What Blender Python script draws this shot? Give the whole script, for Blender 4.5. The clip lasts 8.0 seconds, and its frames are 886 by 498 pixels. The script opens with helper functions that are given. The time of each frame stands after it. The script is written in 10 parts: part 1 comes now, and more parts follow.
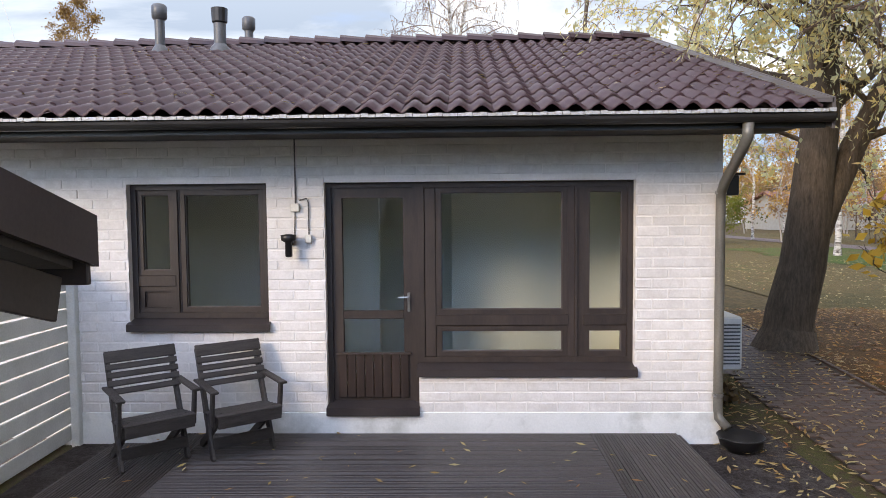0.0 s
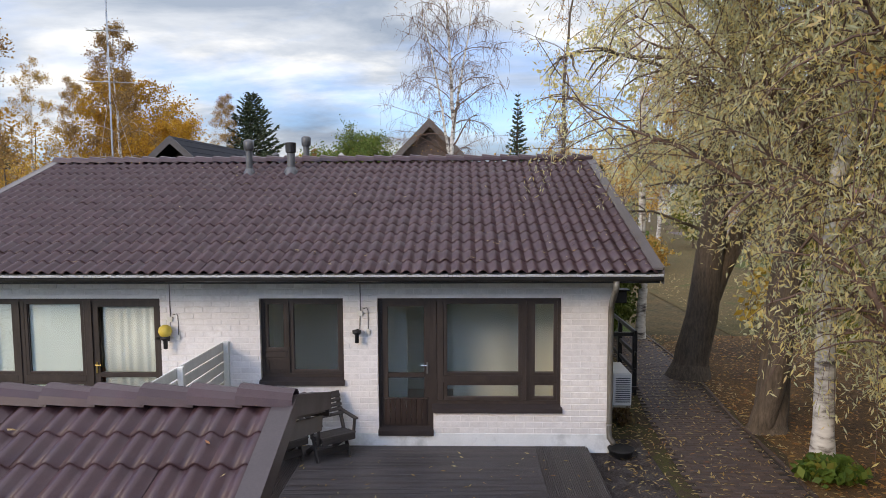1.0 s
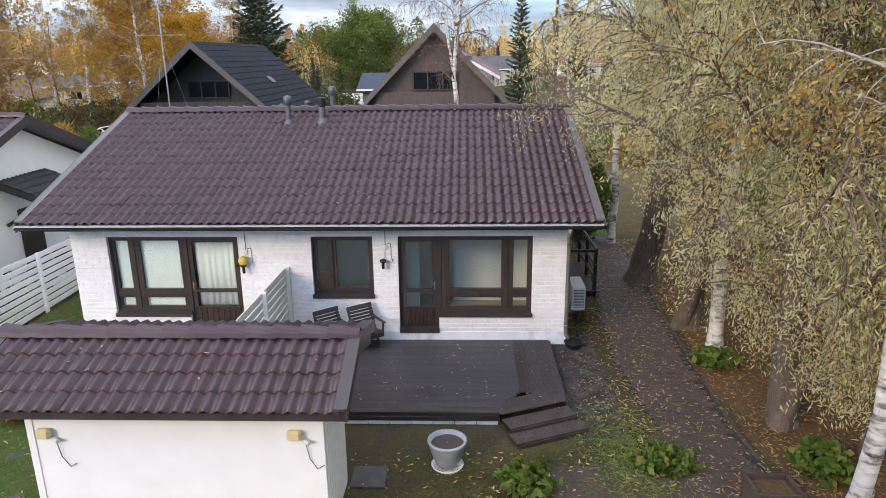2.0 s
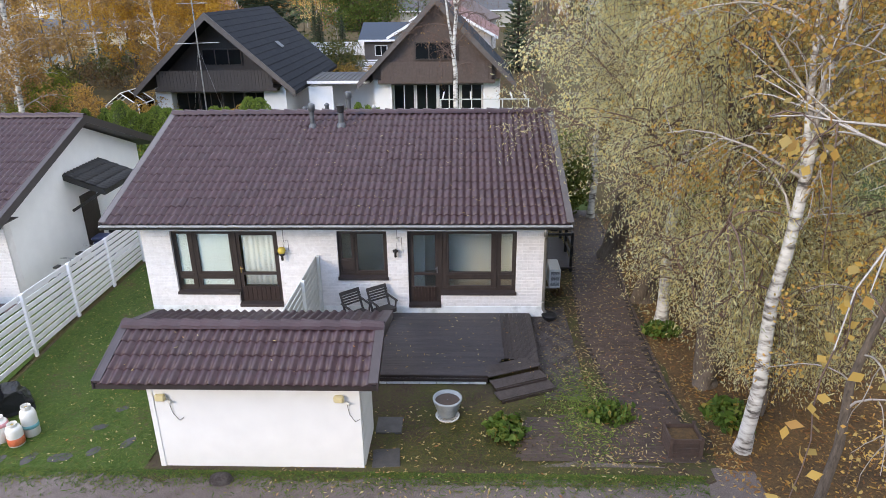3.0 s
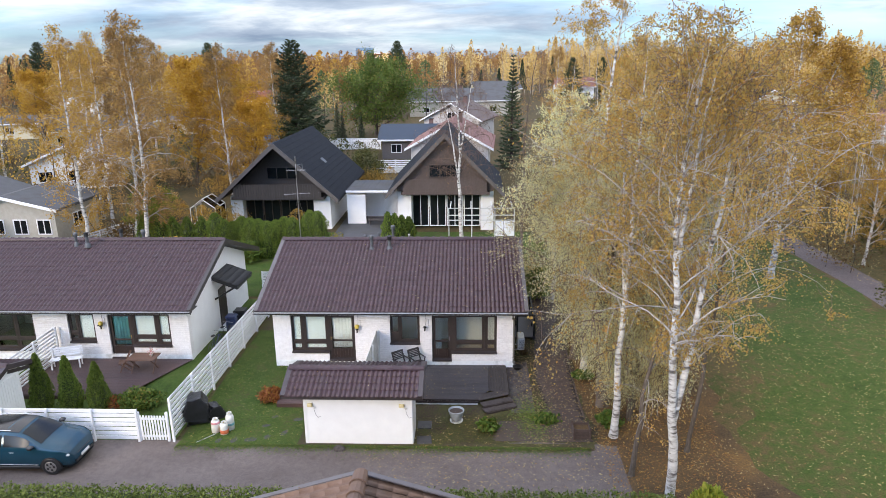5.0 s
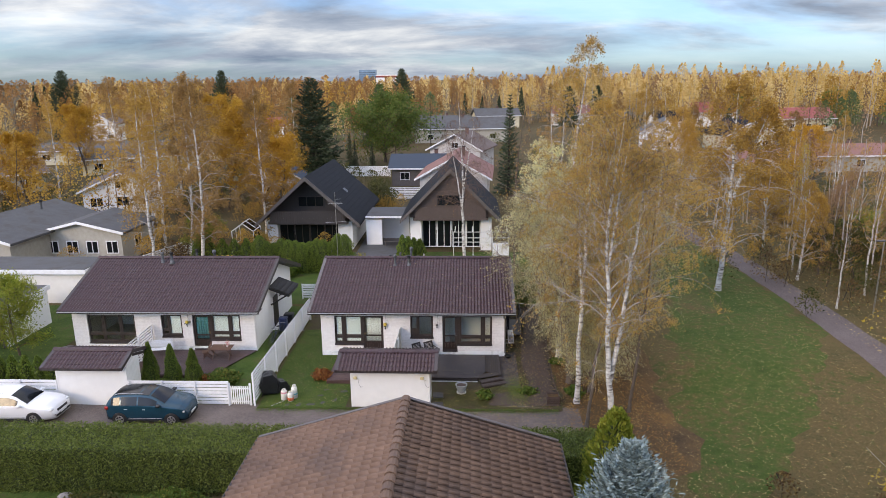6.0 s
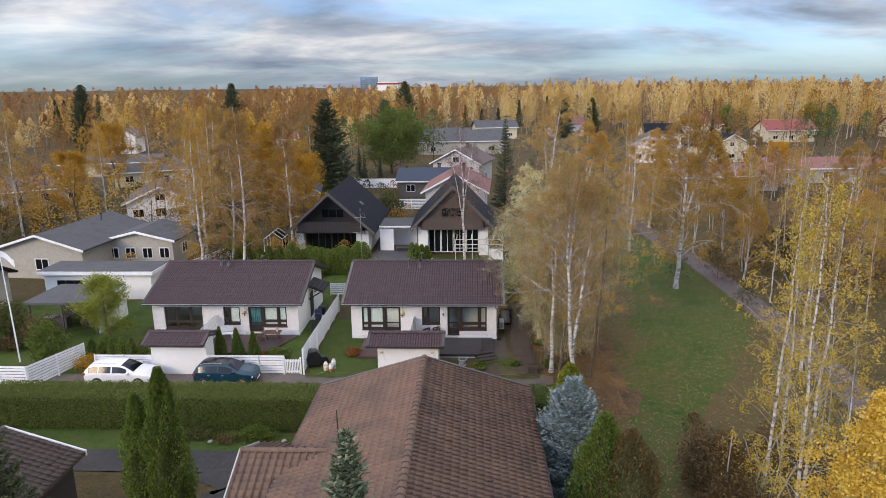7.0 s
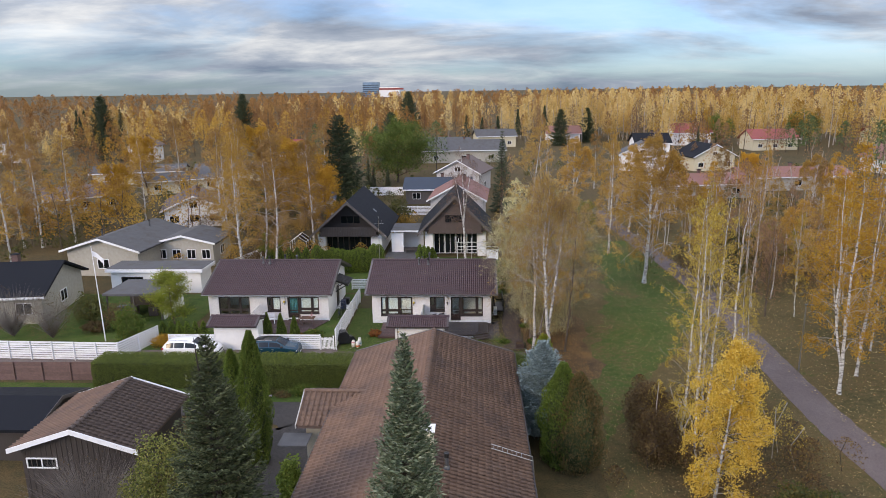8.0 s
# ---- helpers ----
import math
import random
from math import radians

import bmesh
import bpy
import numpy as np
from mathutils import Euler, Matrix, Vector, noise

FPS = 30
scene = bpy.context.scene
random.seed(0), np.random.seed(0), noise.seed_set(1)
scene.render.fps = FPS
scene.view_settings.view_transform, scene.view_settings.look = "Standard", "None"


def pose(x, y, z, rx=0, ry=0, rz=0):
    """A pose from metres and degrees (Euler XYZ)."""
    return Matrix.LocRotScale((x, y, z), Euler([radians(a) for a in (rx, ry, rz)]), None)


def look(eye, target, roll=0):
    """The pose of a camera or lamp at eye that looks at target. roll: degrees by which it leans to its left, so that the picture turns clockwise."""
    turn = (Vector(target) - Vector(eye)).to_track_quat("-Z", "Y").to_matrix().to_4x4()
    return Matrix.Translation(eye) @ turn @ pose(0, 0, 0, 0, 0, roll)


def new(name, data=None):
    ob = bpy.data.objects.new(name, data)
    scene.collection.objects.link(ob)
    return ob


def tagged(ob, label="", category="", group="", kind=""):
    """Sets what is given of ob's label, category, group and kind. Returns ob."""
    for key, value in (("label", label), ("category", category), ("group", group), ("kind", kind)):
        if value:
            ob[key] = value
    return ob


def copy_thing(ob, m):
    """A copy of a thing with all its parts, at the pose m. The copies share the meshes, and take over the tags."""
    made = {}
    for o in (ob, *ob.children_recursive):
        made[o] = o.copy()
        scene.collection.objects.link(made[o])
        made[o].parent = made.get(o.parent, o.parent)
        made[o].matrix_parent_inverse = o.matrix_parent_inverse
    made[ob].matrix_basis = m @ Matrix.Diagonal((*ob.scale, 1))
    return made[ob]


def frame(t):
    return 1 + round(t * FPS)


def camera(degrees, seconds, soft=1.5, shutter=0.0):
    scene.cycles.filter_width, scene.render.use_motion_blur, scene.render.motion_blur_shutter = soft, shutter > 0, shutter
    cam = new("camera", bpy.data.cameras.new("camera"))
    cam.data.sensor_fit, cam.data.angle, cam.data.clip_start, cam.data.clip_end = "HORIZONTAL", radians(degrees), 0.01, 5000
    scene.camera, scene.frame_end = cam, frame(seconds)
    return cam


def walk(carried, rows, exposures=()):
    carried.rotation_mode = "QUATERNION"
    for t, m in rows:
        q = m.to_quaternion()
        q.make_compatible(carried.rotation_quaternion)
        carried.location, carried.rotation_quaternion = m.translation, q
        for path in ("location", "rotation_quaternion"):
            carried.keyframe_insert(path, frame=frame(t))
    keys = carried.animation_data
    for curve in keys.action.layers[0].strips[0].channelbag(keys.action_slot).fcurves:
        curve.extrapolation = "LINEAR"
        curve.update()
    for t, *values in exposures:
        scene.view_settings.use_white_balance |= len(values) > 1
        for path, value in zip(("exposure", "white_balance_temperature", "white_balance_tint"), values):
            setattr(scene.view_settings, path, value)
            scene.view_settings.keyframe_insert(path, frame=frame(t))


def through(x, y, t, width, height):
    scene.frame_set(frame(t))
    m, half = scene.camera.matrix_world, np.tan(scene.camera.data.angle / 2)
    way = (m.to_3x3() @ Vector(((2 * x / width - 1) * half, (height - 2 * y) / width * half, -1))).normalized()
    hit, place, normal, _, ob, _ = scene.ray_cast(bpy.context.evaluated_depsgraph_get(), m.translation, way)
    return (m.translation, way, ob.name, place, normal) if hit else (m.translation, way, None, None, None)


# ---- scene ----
cam = camera(66.8, 8.0, 0.7)
PATH = [
    (0, (-2.483, -6.457, 2.27), (-2.537, -4.461, 2.162), -0.5),
    (0.5, (-2.53, -8.613, 3.308), (-2.575, -6.617, 3.189), -0.3),
    (1, (-2.448, -10.752, 4.275), (-2.5, -8.759, 4.107), -0.3),
    (1.5, (-2.403, -12.847, 5.3), (-2.462, -10.881, 4.938), -0.4),
    (2, (-2.279, -14.238, 6.371), (-2.349, -12.317, 5.819), -0.7),
    (2.2, (-2.318, -14.723, 6.809), (-2.381, -12.821, 6.193), -0.7),
    (3.5, (-2.037, -19.066, 10.068), (-2.116, -17.21, 9.327), -0.8),
    (4, (-1.951, -21.664, 11.336), (-2.036, -19.808, 10.595), -0.9),
    (4.5, (-2.013, -24.743, 12.667), (-2.092, -22.851, 12.022), -0.8),
    (6, (-2.071, -37.884, 16.441), (-2.155, -35.948, 15.944), -0.6),
    (6.5, (-2.09, -42.862, 17.707), (-2.174, -40.924, 17.22), -0.6),
    (7, (-1.933, -48.246, 19.059), (-2.019, -46.307, 18.578), -0.7),
    (7.5, (-1.869, -53.807, 20.233), (-1.956, -51.865, 19.76), -0.6),
    (8, (-1.669, -59.425, 21.521), (-1.76, -57.483, 21.051), -0.8),
]
walk(cam, [(t, look(eye, target, roll)) for t, eye, target, roll in PATH], [(0.0, 1.16, 8800.0, 12.0), (0.5, 0.90, 8800.0, 12.0), (1.0, 0.72, 8900.0, 12.3), (1.5, 0.82, 8900.0, 12.3), (2.0, 1.06, 8400.0, 10.5), (3.5, 1.11, 8100.0, 9.0), (4.6, 1.14, 8050.0, 9.0), (6.0, 0.7, 8650.0, 13.0), (8.0, 0.56, 8700.0, 13.5)])

# ---- light ----
SUN_DIR = Vector((0.85, 1.0, -0.52)).normalized()
sun = new("sun", bpy.data.lights.new("sun", "SUN"))
sun.data.energy, sun.data.angle, sun.data.color = 1.0, radians(16.0), (1.0, 0.86, 0.68)
sun.rotation_mode = "QUATERNION"
sun.rotation_quaternion = SUN_DIR.to_track_quat("-Z", "Y")

world = bpy.data.worlds.new("sky")
scene.world = world
world.use_nodes = True
wn, wl = world.node_tree.nodes, world.node_tree.links
wn.clear()
w_out = wn.new("ShaderNodeOutputWorld")
w_bg = wn.new("ShaderNodeBackground")
w_sky = wn.new("ShaderNodeTexSky")
w_sky.sky_type, w_sky.sun_disc = "NISHITA", False
w_sky.sun_elevation = math.asin(-SUN_DIR.z)
w_sky.sun_rotation = math.atan2(-SUN_DIR.x, -SUN_DIR.y)
w_sky.air_density, w_sky.dust_density = 1.0, 0.6
w_co = wn.new("ShaderNodeTexCoord")
w_sep = wn.new("ShaderNodeSeparateXYZ")
wl.new(w_co.outputs["Generated"], w_sep.inputs[0])


def w_math(op, a, b=None, clamp=False):
    n = wn.new("ShaderNodeMath")
    n.operation, n.use_clamp = op, clamp
    for i, v in enumerate((a, b)):
        if v is None:
            continue
        if hasattr(v, "type"):
            wl.new(v, n.inputs[i])
        else:
            n.inputs[i].default_value = v
    return n.outputs[0]


# cloud deck: the direction is laid on a plane overhead, so that the clouds flatten to the horizon
w_up = w_math("ADD", w_math("MAXIMUM", w_sep.outputs["Z"], 0.0), 0.19)
w_u = w_math("DIVIDE", w_sep.outputs["X"], w_up)
w_v = w_math("DIVIDE", w_sep.outputs["Y"], w_up)
w_com = wn.new("ShaderNodeCombineXYZ")
wl.new(w_math("MULTIPLY", w_u, 0.72), w_com.inputs[0])
wl.new(w_math("MULTIPLY", w_v, 1.05), w_com.inputs[1])
w_com.inputs[2].default_value = 3.7
w_n1 = wn.new("ShaderNodeTexNoise")
w_n1.inputs["Scale"].default_value, w_n1.inputs["Detail"].default_value = 0.75, 6.0
w_n1.inputs["Roughness"].default_value, w_n1.inputs["Distortion"].default_value = 0.55, 0.3
w_n2 = wn.new("ShaderNodeTexNoise")
w_n2.inputs["Scale"].default_value, w_n2.inputs["Detail"].default_value = 1.3, 7.0
w_n2.inputs["Roughness"].default_value, w_n2.inputs["Distortion"].default_value = 0.58, 0.25
wl.new(w_com.outputs[0], w_n1.inputs["Vector"])
wl.new(w_com.outputs[0], w_n2.inputs["Vector"])
w_cover = wn.new("ShaderNodeValToRGB")
w_cover.color_ramp.elements[0].position, w_cover.color_ramp.elements[0].color = 0.40, (0.2, 0.2, 0.2, 1)
w_cover.color_ramp.elements[1].position, w_cover.color_ramp.elements[1].color = 0.56, (1, 1, 1, 1)
wl.new(w_n1.outputs["Fac"], w_cover.inputs[0])
w_tone = wn.new("ShaderNodeValToRGB")
e = w_tone.color_ramp.elements
e[0].position, e[0].color = 0.33, (0.20, 0.27, 0.395, 1)
e[1].position, e[1].color = 0.70, (0.86, 0.90, 0.96, 1)
mid = e.new(0.50)
mid.color = (0.39, 0.465, 0.595, 1)
wl.new(w_n2.outputs["Fac"], w_tone.inputs[0])
w_skys = wn.new("ShaderNodeMix")
w_skys.data_type, w_skys.blend_type = "RGBA", "MULTIPLY"
w_skys.inputs["Factor"].default_value = 1.0
wl.new(w_sky.outputs[0], w_skys.inputs["A"])
w_skys.inputs["B"].default_value = (0.072, 0.108, 0.185, 1)
w_mix = wn.new("ShaderNodeMix")
w_mix.data_type = "RGBA"
wl.new(w_cover.outputs["Color"], w_mix.inputs["Factor"])
wl.new(w_skys.outputs["Result"], w_mix.inputs["A"])
wl.new(w_tone.outputs["Color"], w_mix.inputs["B"])
# the cloud deck is brighter towards the sun behind it, evenly over the whole sky
w_dot = wn.new("ShaderNodeVectorMath")
w_dot.operation = "DOT_PRODUCT"
wl.new(w_co.outputs["Generated"], w_dot.inputs[0])
w_dot.inputs[1].default_value = -SUN_DIR
w_glow = wn.new("ShaderNodeMapRange")
w_glow.interpolation_type = "SMOOTHSTEP"
w_glow.inputs["From Min"].default_value, w_glow.inputs["From Max"].default_value = -0.6, 1.0
w_glow.inputs["To Min"].default_value, w_glow.inputs["To Max"].default_value = 0.95, 1.35
wl.new(w_dot.outputs["Value"], w_glow.inputs["Value"])
# an overcast deck is brighter overhead than at the horizon
w_zen = wn.new("ShaderNodeMapRange")
w_zen.inputs["From Min"].default_value, w_zen.inputs["From Max"].default_value = 0.0, 0.75
w_zen.inputs["To Min"].default_value, w_zen.inputs["To Max"].default_value = 0.62, 2.35
wl.new(w_sep.outputs["Z"], w_zen.inputs["Value"])
w_lit = wn.new("ShaderNodeVectorMath")
w_lit.operation = "SCALE"
wl.new(w_mix.outputs["Result"], w_lit.inputs[0])
wl.new(w_math("MULTIPLY", w_glow.outputs[0], w_zen.outputs[0]), w_lit.inputs["Scale"])
# the air towards the horizon is bluer than the deck overhead
w_low = wn.new("ShaderNodeMapRange")
w_low.inputs["From Min"].default_value, w_low.inputs["From Max"].default_value = 0.0, 0.5
wl.new(w_sep.outputs["Z"], w_low.inputs["Value"])
w_air = wn.new("ShaderNodeValToRGB")
w_air.color_ramp.elements[0].color = (0.84, 0.98, 1.16, 1)
w_air.color_ramp.elements[1].color = (1.04, 1.0, 0.96, 1)
wl.new(w_low.outputs[0], w_air.inputs[0])
w_tint = wn.new("ShaderNodeVectorMath")
w_tint.operation = "MULTIPLY"
wl.new(w_lit.outputs[0], w_tint.inputs[0])
wl.new(w_air.outputs["Color"], w_tint.inputs[1])
wl.new(w_tint.outputs[0], w_bg.inputs["Color"])
w_bg.inputs["Strength"].default_value = 1.0
wl.new(w_bg.outputs[0], w_out.inputs[0])


# ---- materials ----
def nodes_of(name):
    m = bpy.data.materials.new(name)
    m.use_nodes = True
    m.node_tree.nodes.clear()
    return m, m.node_tree.nodes, m.node_tree.links


def ramp_of(n, stops):
    r = n.new("ShaderNodeValToRGB")
    el = r.color_ramp.elements
    el[0].position, el[0].color = stops[0][0], (*stops[0][1], 1)
    el[1].position, el[1].color = stops[-1][0], (*stops[-1][1], 1)
    for p, c in stops[1:-1]:
        x = el.new(p)
        x.color = (*c, 1)
    return r


def surface(name, dark, light, scale=3.0, rough=0.7, metal=0.0, bump=0.15, fine=60.0, spread=0.0, stretch=(1, 1, 1), stain=None, stain_scale=0.7, spec=0.5):
    """A two-scale procedural surface in object space. spread: how far Object Info's Random shifts the brightness."""
    m, n, l = nodes_of(name)
    out, b = n.new("ShaderNodeOutputMaterial"), n.new("ShaderNodeBsdfPrincipled")
    co, mp = n.new("ShaderNodeTexCoord"), n.new("ShaderNodeMapping")
    mp.inputs["Scale"].default_value = stretch
    l.new(co.outputs["Object"], mp.inputs["Vector"])
    info = n.new("ShaderNodeObjectInfo")
    off = n.new("ShaderNodeVectorMath")
    off.operation = "ADD"
    l.new(mp.outputs[0], off.inputs[0])
    shift = n.new("ShaderNodeVectorMath")
    shift.operation = "SCALE"
    shift.inputs[0].default_value = (37.0, 53.0, 19.0)
    l.new(info.outputs["Random"], shift.inputs["Scale"])
    l.new(shift.outputs[0], off.inputs[1])
    a, c = n.new("ShaderNodeTexNoise"), n.new("ShaderNodeTexNoise")
    a.inputs["Scale"].default_value, a.inputs["Detail"].default_value = scale, 6
    c.inputs["Scale"].default_value, c.inputs["Detail"].default_value = fine, 4
    for t in (a, c):
        l.new(off.outputs[0], t.inputs["Vector"])
    add = n.new("ShaderNodeMath")
    add.operation = "MULTIPLY_ADD"
    add.inputs[1].default_value = 0.4
    l.new(c.outputs["Fac"], add.inputs[0])
    sc = n.new("ShaderNodeMath")
    sc.operation, sc.inputs[1].default_value = "MULTIPLY", 0.6
    l.new(a.outputs["Fac"], sc.inputs[0])
    l.new(sc.outputs[0], add.inputs[2])
    r = ramp_of(n, [(0.32, dark), (0.68, light)])
    l.new(add.outputs[0], r.inputs[0])
    col = r.outputs["Color"]
    if stain:
        s = n.new("ShaderNodeTexNoise")
        s.inputs["Scale"].default_value, s.inputs["Detail"].default_value, s.inputs["Roughness"].default_value = stain_scale, 8, 0.65
        l.new(off.outputs[0], s.inputs["Vector"])
        sr = ramp_of(n, [(0.50, (0, 0, 0)), (0.66, (1, 1, 1))])
        l.new(s.outputs["Fac"], sr.inputs[0])
        mx = n.new("ShaderNodeMix")
        mx.data_type = "RGBA"
        l.new(sr.outputs["Color"], mx.inputs["Factor"])
        l.new(col, mx.inputs["A"])
        mx.inputs["B"].default_value = (*stain, 1)
        col = mx.outputs["Result"]
    if spread:
        hsv = n.new("ShaderNodeHueSaturation")
        mr = n.new("ShaderNodeMapRange")
        mr.inputs["To Min"].default_value, mr.inputs["To Max"].default_value = 1 - spread, 1 + spread
        l.new(info.outputs["Random"], mr.inputs["Value"])
        l.new(mr.outputs[0], hsv.inputs["Value"])
        l.new(col, hsv.inputs["Color"])
        col = hsv.outputs["Color"]
    l.new(col, b.inputs["Base Color"])
    rr = n.new("ShaderNodeMapRange")
    rr.inputs["To Min"].default_value, rr.inputs["To Max"].default_value = max(0.02, rough - 0.12), min(1, rough + 0.12)
    l.new(a.outputs["Fac"], rr.inputs["Value"])
    l.new(rr.outputs[0], b.inputs["Roughness"])
    b.inputs["Metallic"].default_value = metal
    b.inputs["Specular IOR Level"].default_value = spec
    if bump:
        bp = n.new("ShaderNodeBump")
        bp.inputs["Strength"].default_value, bp.inputs["Distance"].default_value = bump, 0.02
        l.new(add.outputs[0], bp.inputs["Height"])
        l.new(bp.outputs[0], b.inputs["Normal"])
    l.new(b.outputs[0], out.inputs[0])
    return m


def leaf_mat(name, stops, through=0.35, rough=0.6, groves=0.0):
    """Leaves: the colour goes by island (with groves: mostly by place, at that scale), light passes through them."""
    m, n, l = nodes_of(name)
    out, d, t = n.new("ShaderNodeOutputMaterial"), n.new("ShaderNodeBsdfPrincipled"), n.new("ShaderNodeBsdfTranslucent")
    g = n.new("ShaderNodeNewGeometry")
    r = ramp_of(n, stops)
    if groves:
        co, nz, mixer = n.new("ShaderNodeTexCoord"), n.new("ShaderNodeTexNoise"), n.new("ShaderNodeMix")
        nz.inputs["Scale"].default_value, nz.inputs["Detail"].default_value = groves, 2
        l.new(co.outputs["Object"], nz.inputs["Vector"])
        wide = n.new("ShaderNodeMapRange")
        wide.inputs["From Min"].default_value, wide.inputs["From Max"].default_value = 0.32, 0.68
        l.new(nz.outputs["Fac"], wide.inputs["Value"])
        mixer.inputs["Factor"].default_value = 0.14
        l.new(wide.outputs[0], mixer.inputs["A"])
        l.new(g.outputs["Random Per Island"], mixer.inputs["B"])
        l.new(mixer.outputs["Result"], r.inputs[0])
    else:
        l.new(g.outputs["Random Per Island"], r.inputs[0])
    info = n.new("ShaderNodeObjectInfo")
    hsv = n.new("ShaderNodeHueSaturation")
    mr = n.new("ShaderNodeMapRange")
    mr.inputs["To Min"].default_value, mr.inputs["To Max"].default_value = 0.8, 1.2
    l.new(info.outputs["Random"], mr.inputs["Value"])
    hsv.inputs["Saturation"].default_value = 1.0
    l.new(mr.outputs[0], hsv.inputs["Value"])
    l.new(r.outputs["Color"], hsv.inputs["Color"])
    l.new(hsv.outputs[0], d.inputs["Base Color"])
    l.new(hsv.outputs[0], t.inputs["Color"])
    d.inputs["Roughness"].default_value = rough
    d.inputs["Specular IOR Level"].default_value = 0.25
    mx = n.new("ShaderNodeMixShader")
    mx.inputs[0].default_value = through
    l.new(d.outputs[0], mx.inputs[1])
    l.new(t.outputs[0], mx.inputs[2])
    l.new(mx.outputs[0], out.inputs[0])
    return m


def glass_mat(name, tint=(0.93, 0.96, 0.95)):
    m, n, l = nodes_of(name)
    out, tr, gl, fr, mx = (n.new("ShaderNode" + k) for k in ("OutputMaterial", "BsdfTransparent", "BsdfGlossy", "Fresnel", "MixShader"))
    tr.inputs[0].default_value = (*tint, 1)
    gl.inputs["Roughness"].default_value = 0.015
    fr.inputs["IOR"].default_value = 1.5
    l.new(fr.outputs[0], mx.inputs[0])
    l.new(tr.outputs[0], mx.inputs[1])
    l.new(gl.outputs[0], mx.inputs[2])
    l.new(mx.outputs[0], out.inputs[0])
    return m


def bark_birch(name):
    m, n, l = nodes_of(name)
    out, b = n.new("ShaderNodeOutputMaterial"), n.new("ShaderNodeBsdfPrincipled")
    co, mp = n.new("ShaderNodeTexCoord"), n.new("ShaderNodeMapping")
    mp.inputs["Scale"].default_value = (2.0, 2.0, 6.0)
    l.new(co.outputs["Object"], mp.inputs[0])
    a = n.new("ShaderNodeTexNoise")
    a.inputs["Scale"].default_value, a.inputs["Detail"].default_value, a.inputs["Roughness"].default_value = 1.3, 6, 0.6
    l.new(mp.outputs[0], a.inputs["Vector"])
    r = ramp_of(n, [(0.34, (0.045, 0.04, 0.036)), (0.43, (0.26, 0.235, 0.21)), (0.50, (0.50, 0.48, 0.44)), (0.66, (0.66, 0.64, 0.60))])
    l.new(a.outputs["Fac"], r.inputs[0])
    l.new(r.outputs["Color"], b.inputs["Base Color"])
    b.inputs["Roughness"].default_value = 0.75
    bp = n.new("ShaderNodeBump")
    bp.inputs["Strength"].default_value, bp.inputs["Distance"].default_value = 0.4, 0.02
    l.new(a.outputs["Fac"], bp.inputs["Height"])
    l.new(bp.outputs[0], b.inputs["Normal"])
    l.new(b.outputs[0], out.inputs[0])
    return m


def ground_mat(name, layers, scale=0.35, fine=14.0, rough=0.95, bump=0.5):
    """Ground of several tones laid over each other in patches."""
    m, n, l = nodes_of(name)
    out, b = n.new("ShaderNodeOutputMaterial"), n.new("ShaderNodeBsdfPrincipled")
    co = n.new("ShaderNodeTexCoord")
    a, c, f = (n.new("ShaderNodeTexNoise") for _ in range(3))
    for t, s, dt in ((a, scale, 6), (c, fine, 5), (f, fine * 9, 3)):
        t.inputs["Scale"].default_value, t.inputs["Detail"].default_value, t.inputs["Roughness"].default_value = s, dt, 0.65
        l.new(co.outputs["Object"], t.inputs["Vector"])
    mix = n.new("ShaderNodeMath")
    mix.operation, mix.inputs[1].default_value = "MULTIPLY_ADD", 0.45
    l.new(c.outputs["Fac"], mix.inputs[0])
    half = n.new("ShaderNodeMath")
    half.operation, half.inputs[1].default_value = "MULTIPLY", 0.55
    l.new(a.outputs["Fac"], half.inputs[0])
    l.new(half.outputs[0], mix.inputs[2])
    r = ramp_of(n, layers)
    l.new(mix.outputs[0], r.inputs[0])
    v = n.new("ShaderNodeMapRange")
    v.inputs["From Min"].default_value, v.inputs["From Max"].default_value = 0.3, 0.7
    v.inputs["To Min"].default_value, v.inputs["To Max"].default_value = 0.5, 1.5
    l.new(f.outputs["Fac"], v.inputs["Value"])
    h = n.new("ShaderNodeHueSaturation")
    l.new(v.outputs[0], h.inputs["Value"])
    l.new(r.outputs["Color"], h.inputs["Color"])
    l.new(h.outputs[0], b.inputs["Base Color"])
    b.inputs["Roughness"].default_value = rough
    b.inputs["Specular IOR Level"].default_value = 0.2
    bp = n.new("ShaderNodeBump")
    bp.inputs["Strength"].default_value, bp.inputs["Distance"].default_value = bump, 0.04
    l.new(f.outputs["Fac"], bp.inputs["Height"])
    l.new(bp.outputs[0], b.inputs["Normal"])
    l.new(b.outputs[0], out.inputs[0])
    return m


M = {}
M["brick"] = surface("white painted brick", (0.64, 0.625, 0.61), (0.80, 0.785, 0.77), 6, 0.75, bump=0.35, fine=45, spread=0.05, stain=(0.66, 0.64, 0.62), stain_scale=9)
M["mortar"] = surface("white mortar", (0.70, 0.68, 0.66), (0.84, 0.82, 0.80), 4, 0.85, bump=0.3)
M["plinth"] = surface("painted plinth", (0.70, 0.73, 0.72), (0.84, 0.86, 0.85), 2, 0.75, stain=(0.50, 0.52, 0.50), stain_scale=1.6)
M["render_white"] = surface("white painted boards", (0.755, 0.755, 0.735), (0.82, 0.82, 0.80), 2.5, 0.7, bump=0.1)
M["white_paint"] = surface("white paint", (0.70, 0.71, 0.72), (0.85, 0.86, 0.87), 3, 0.55, bump=0.08, spread=0.05)
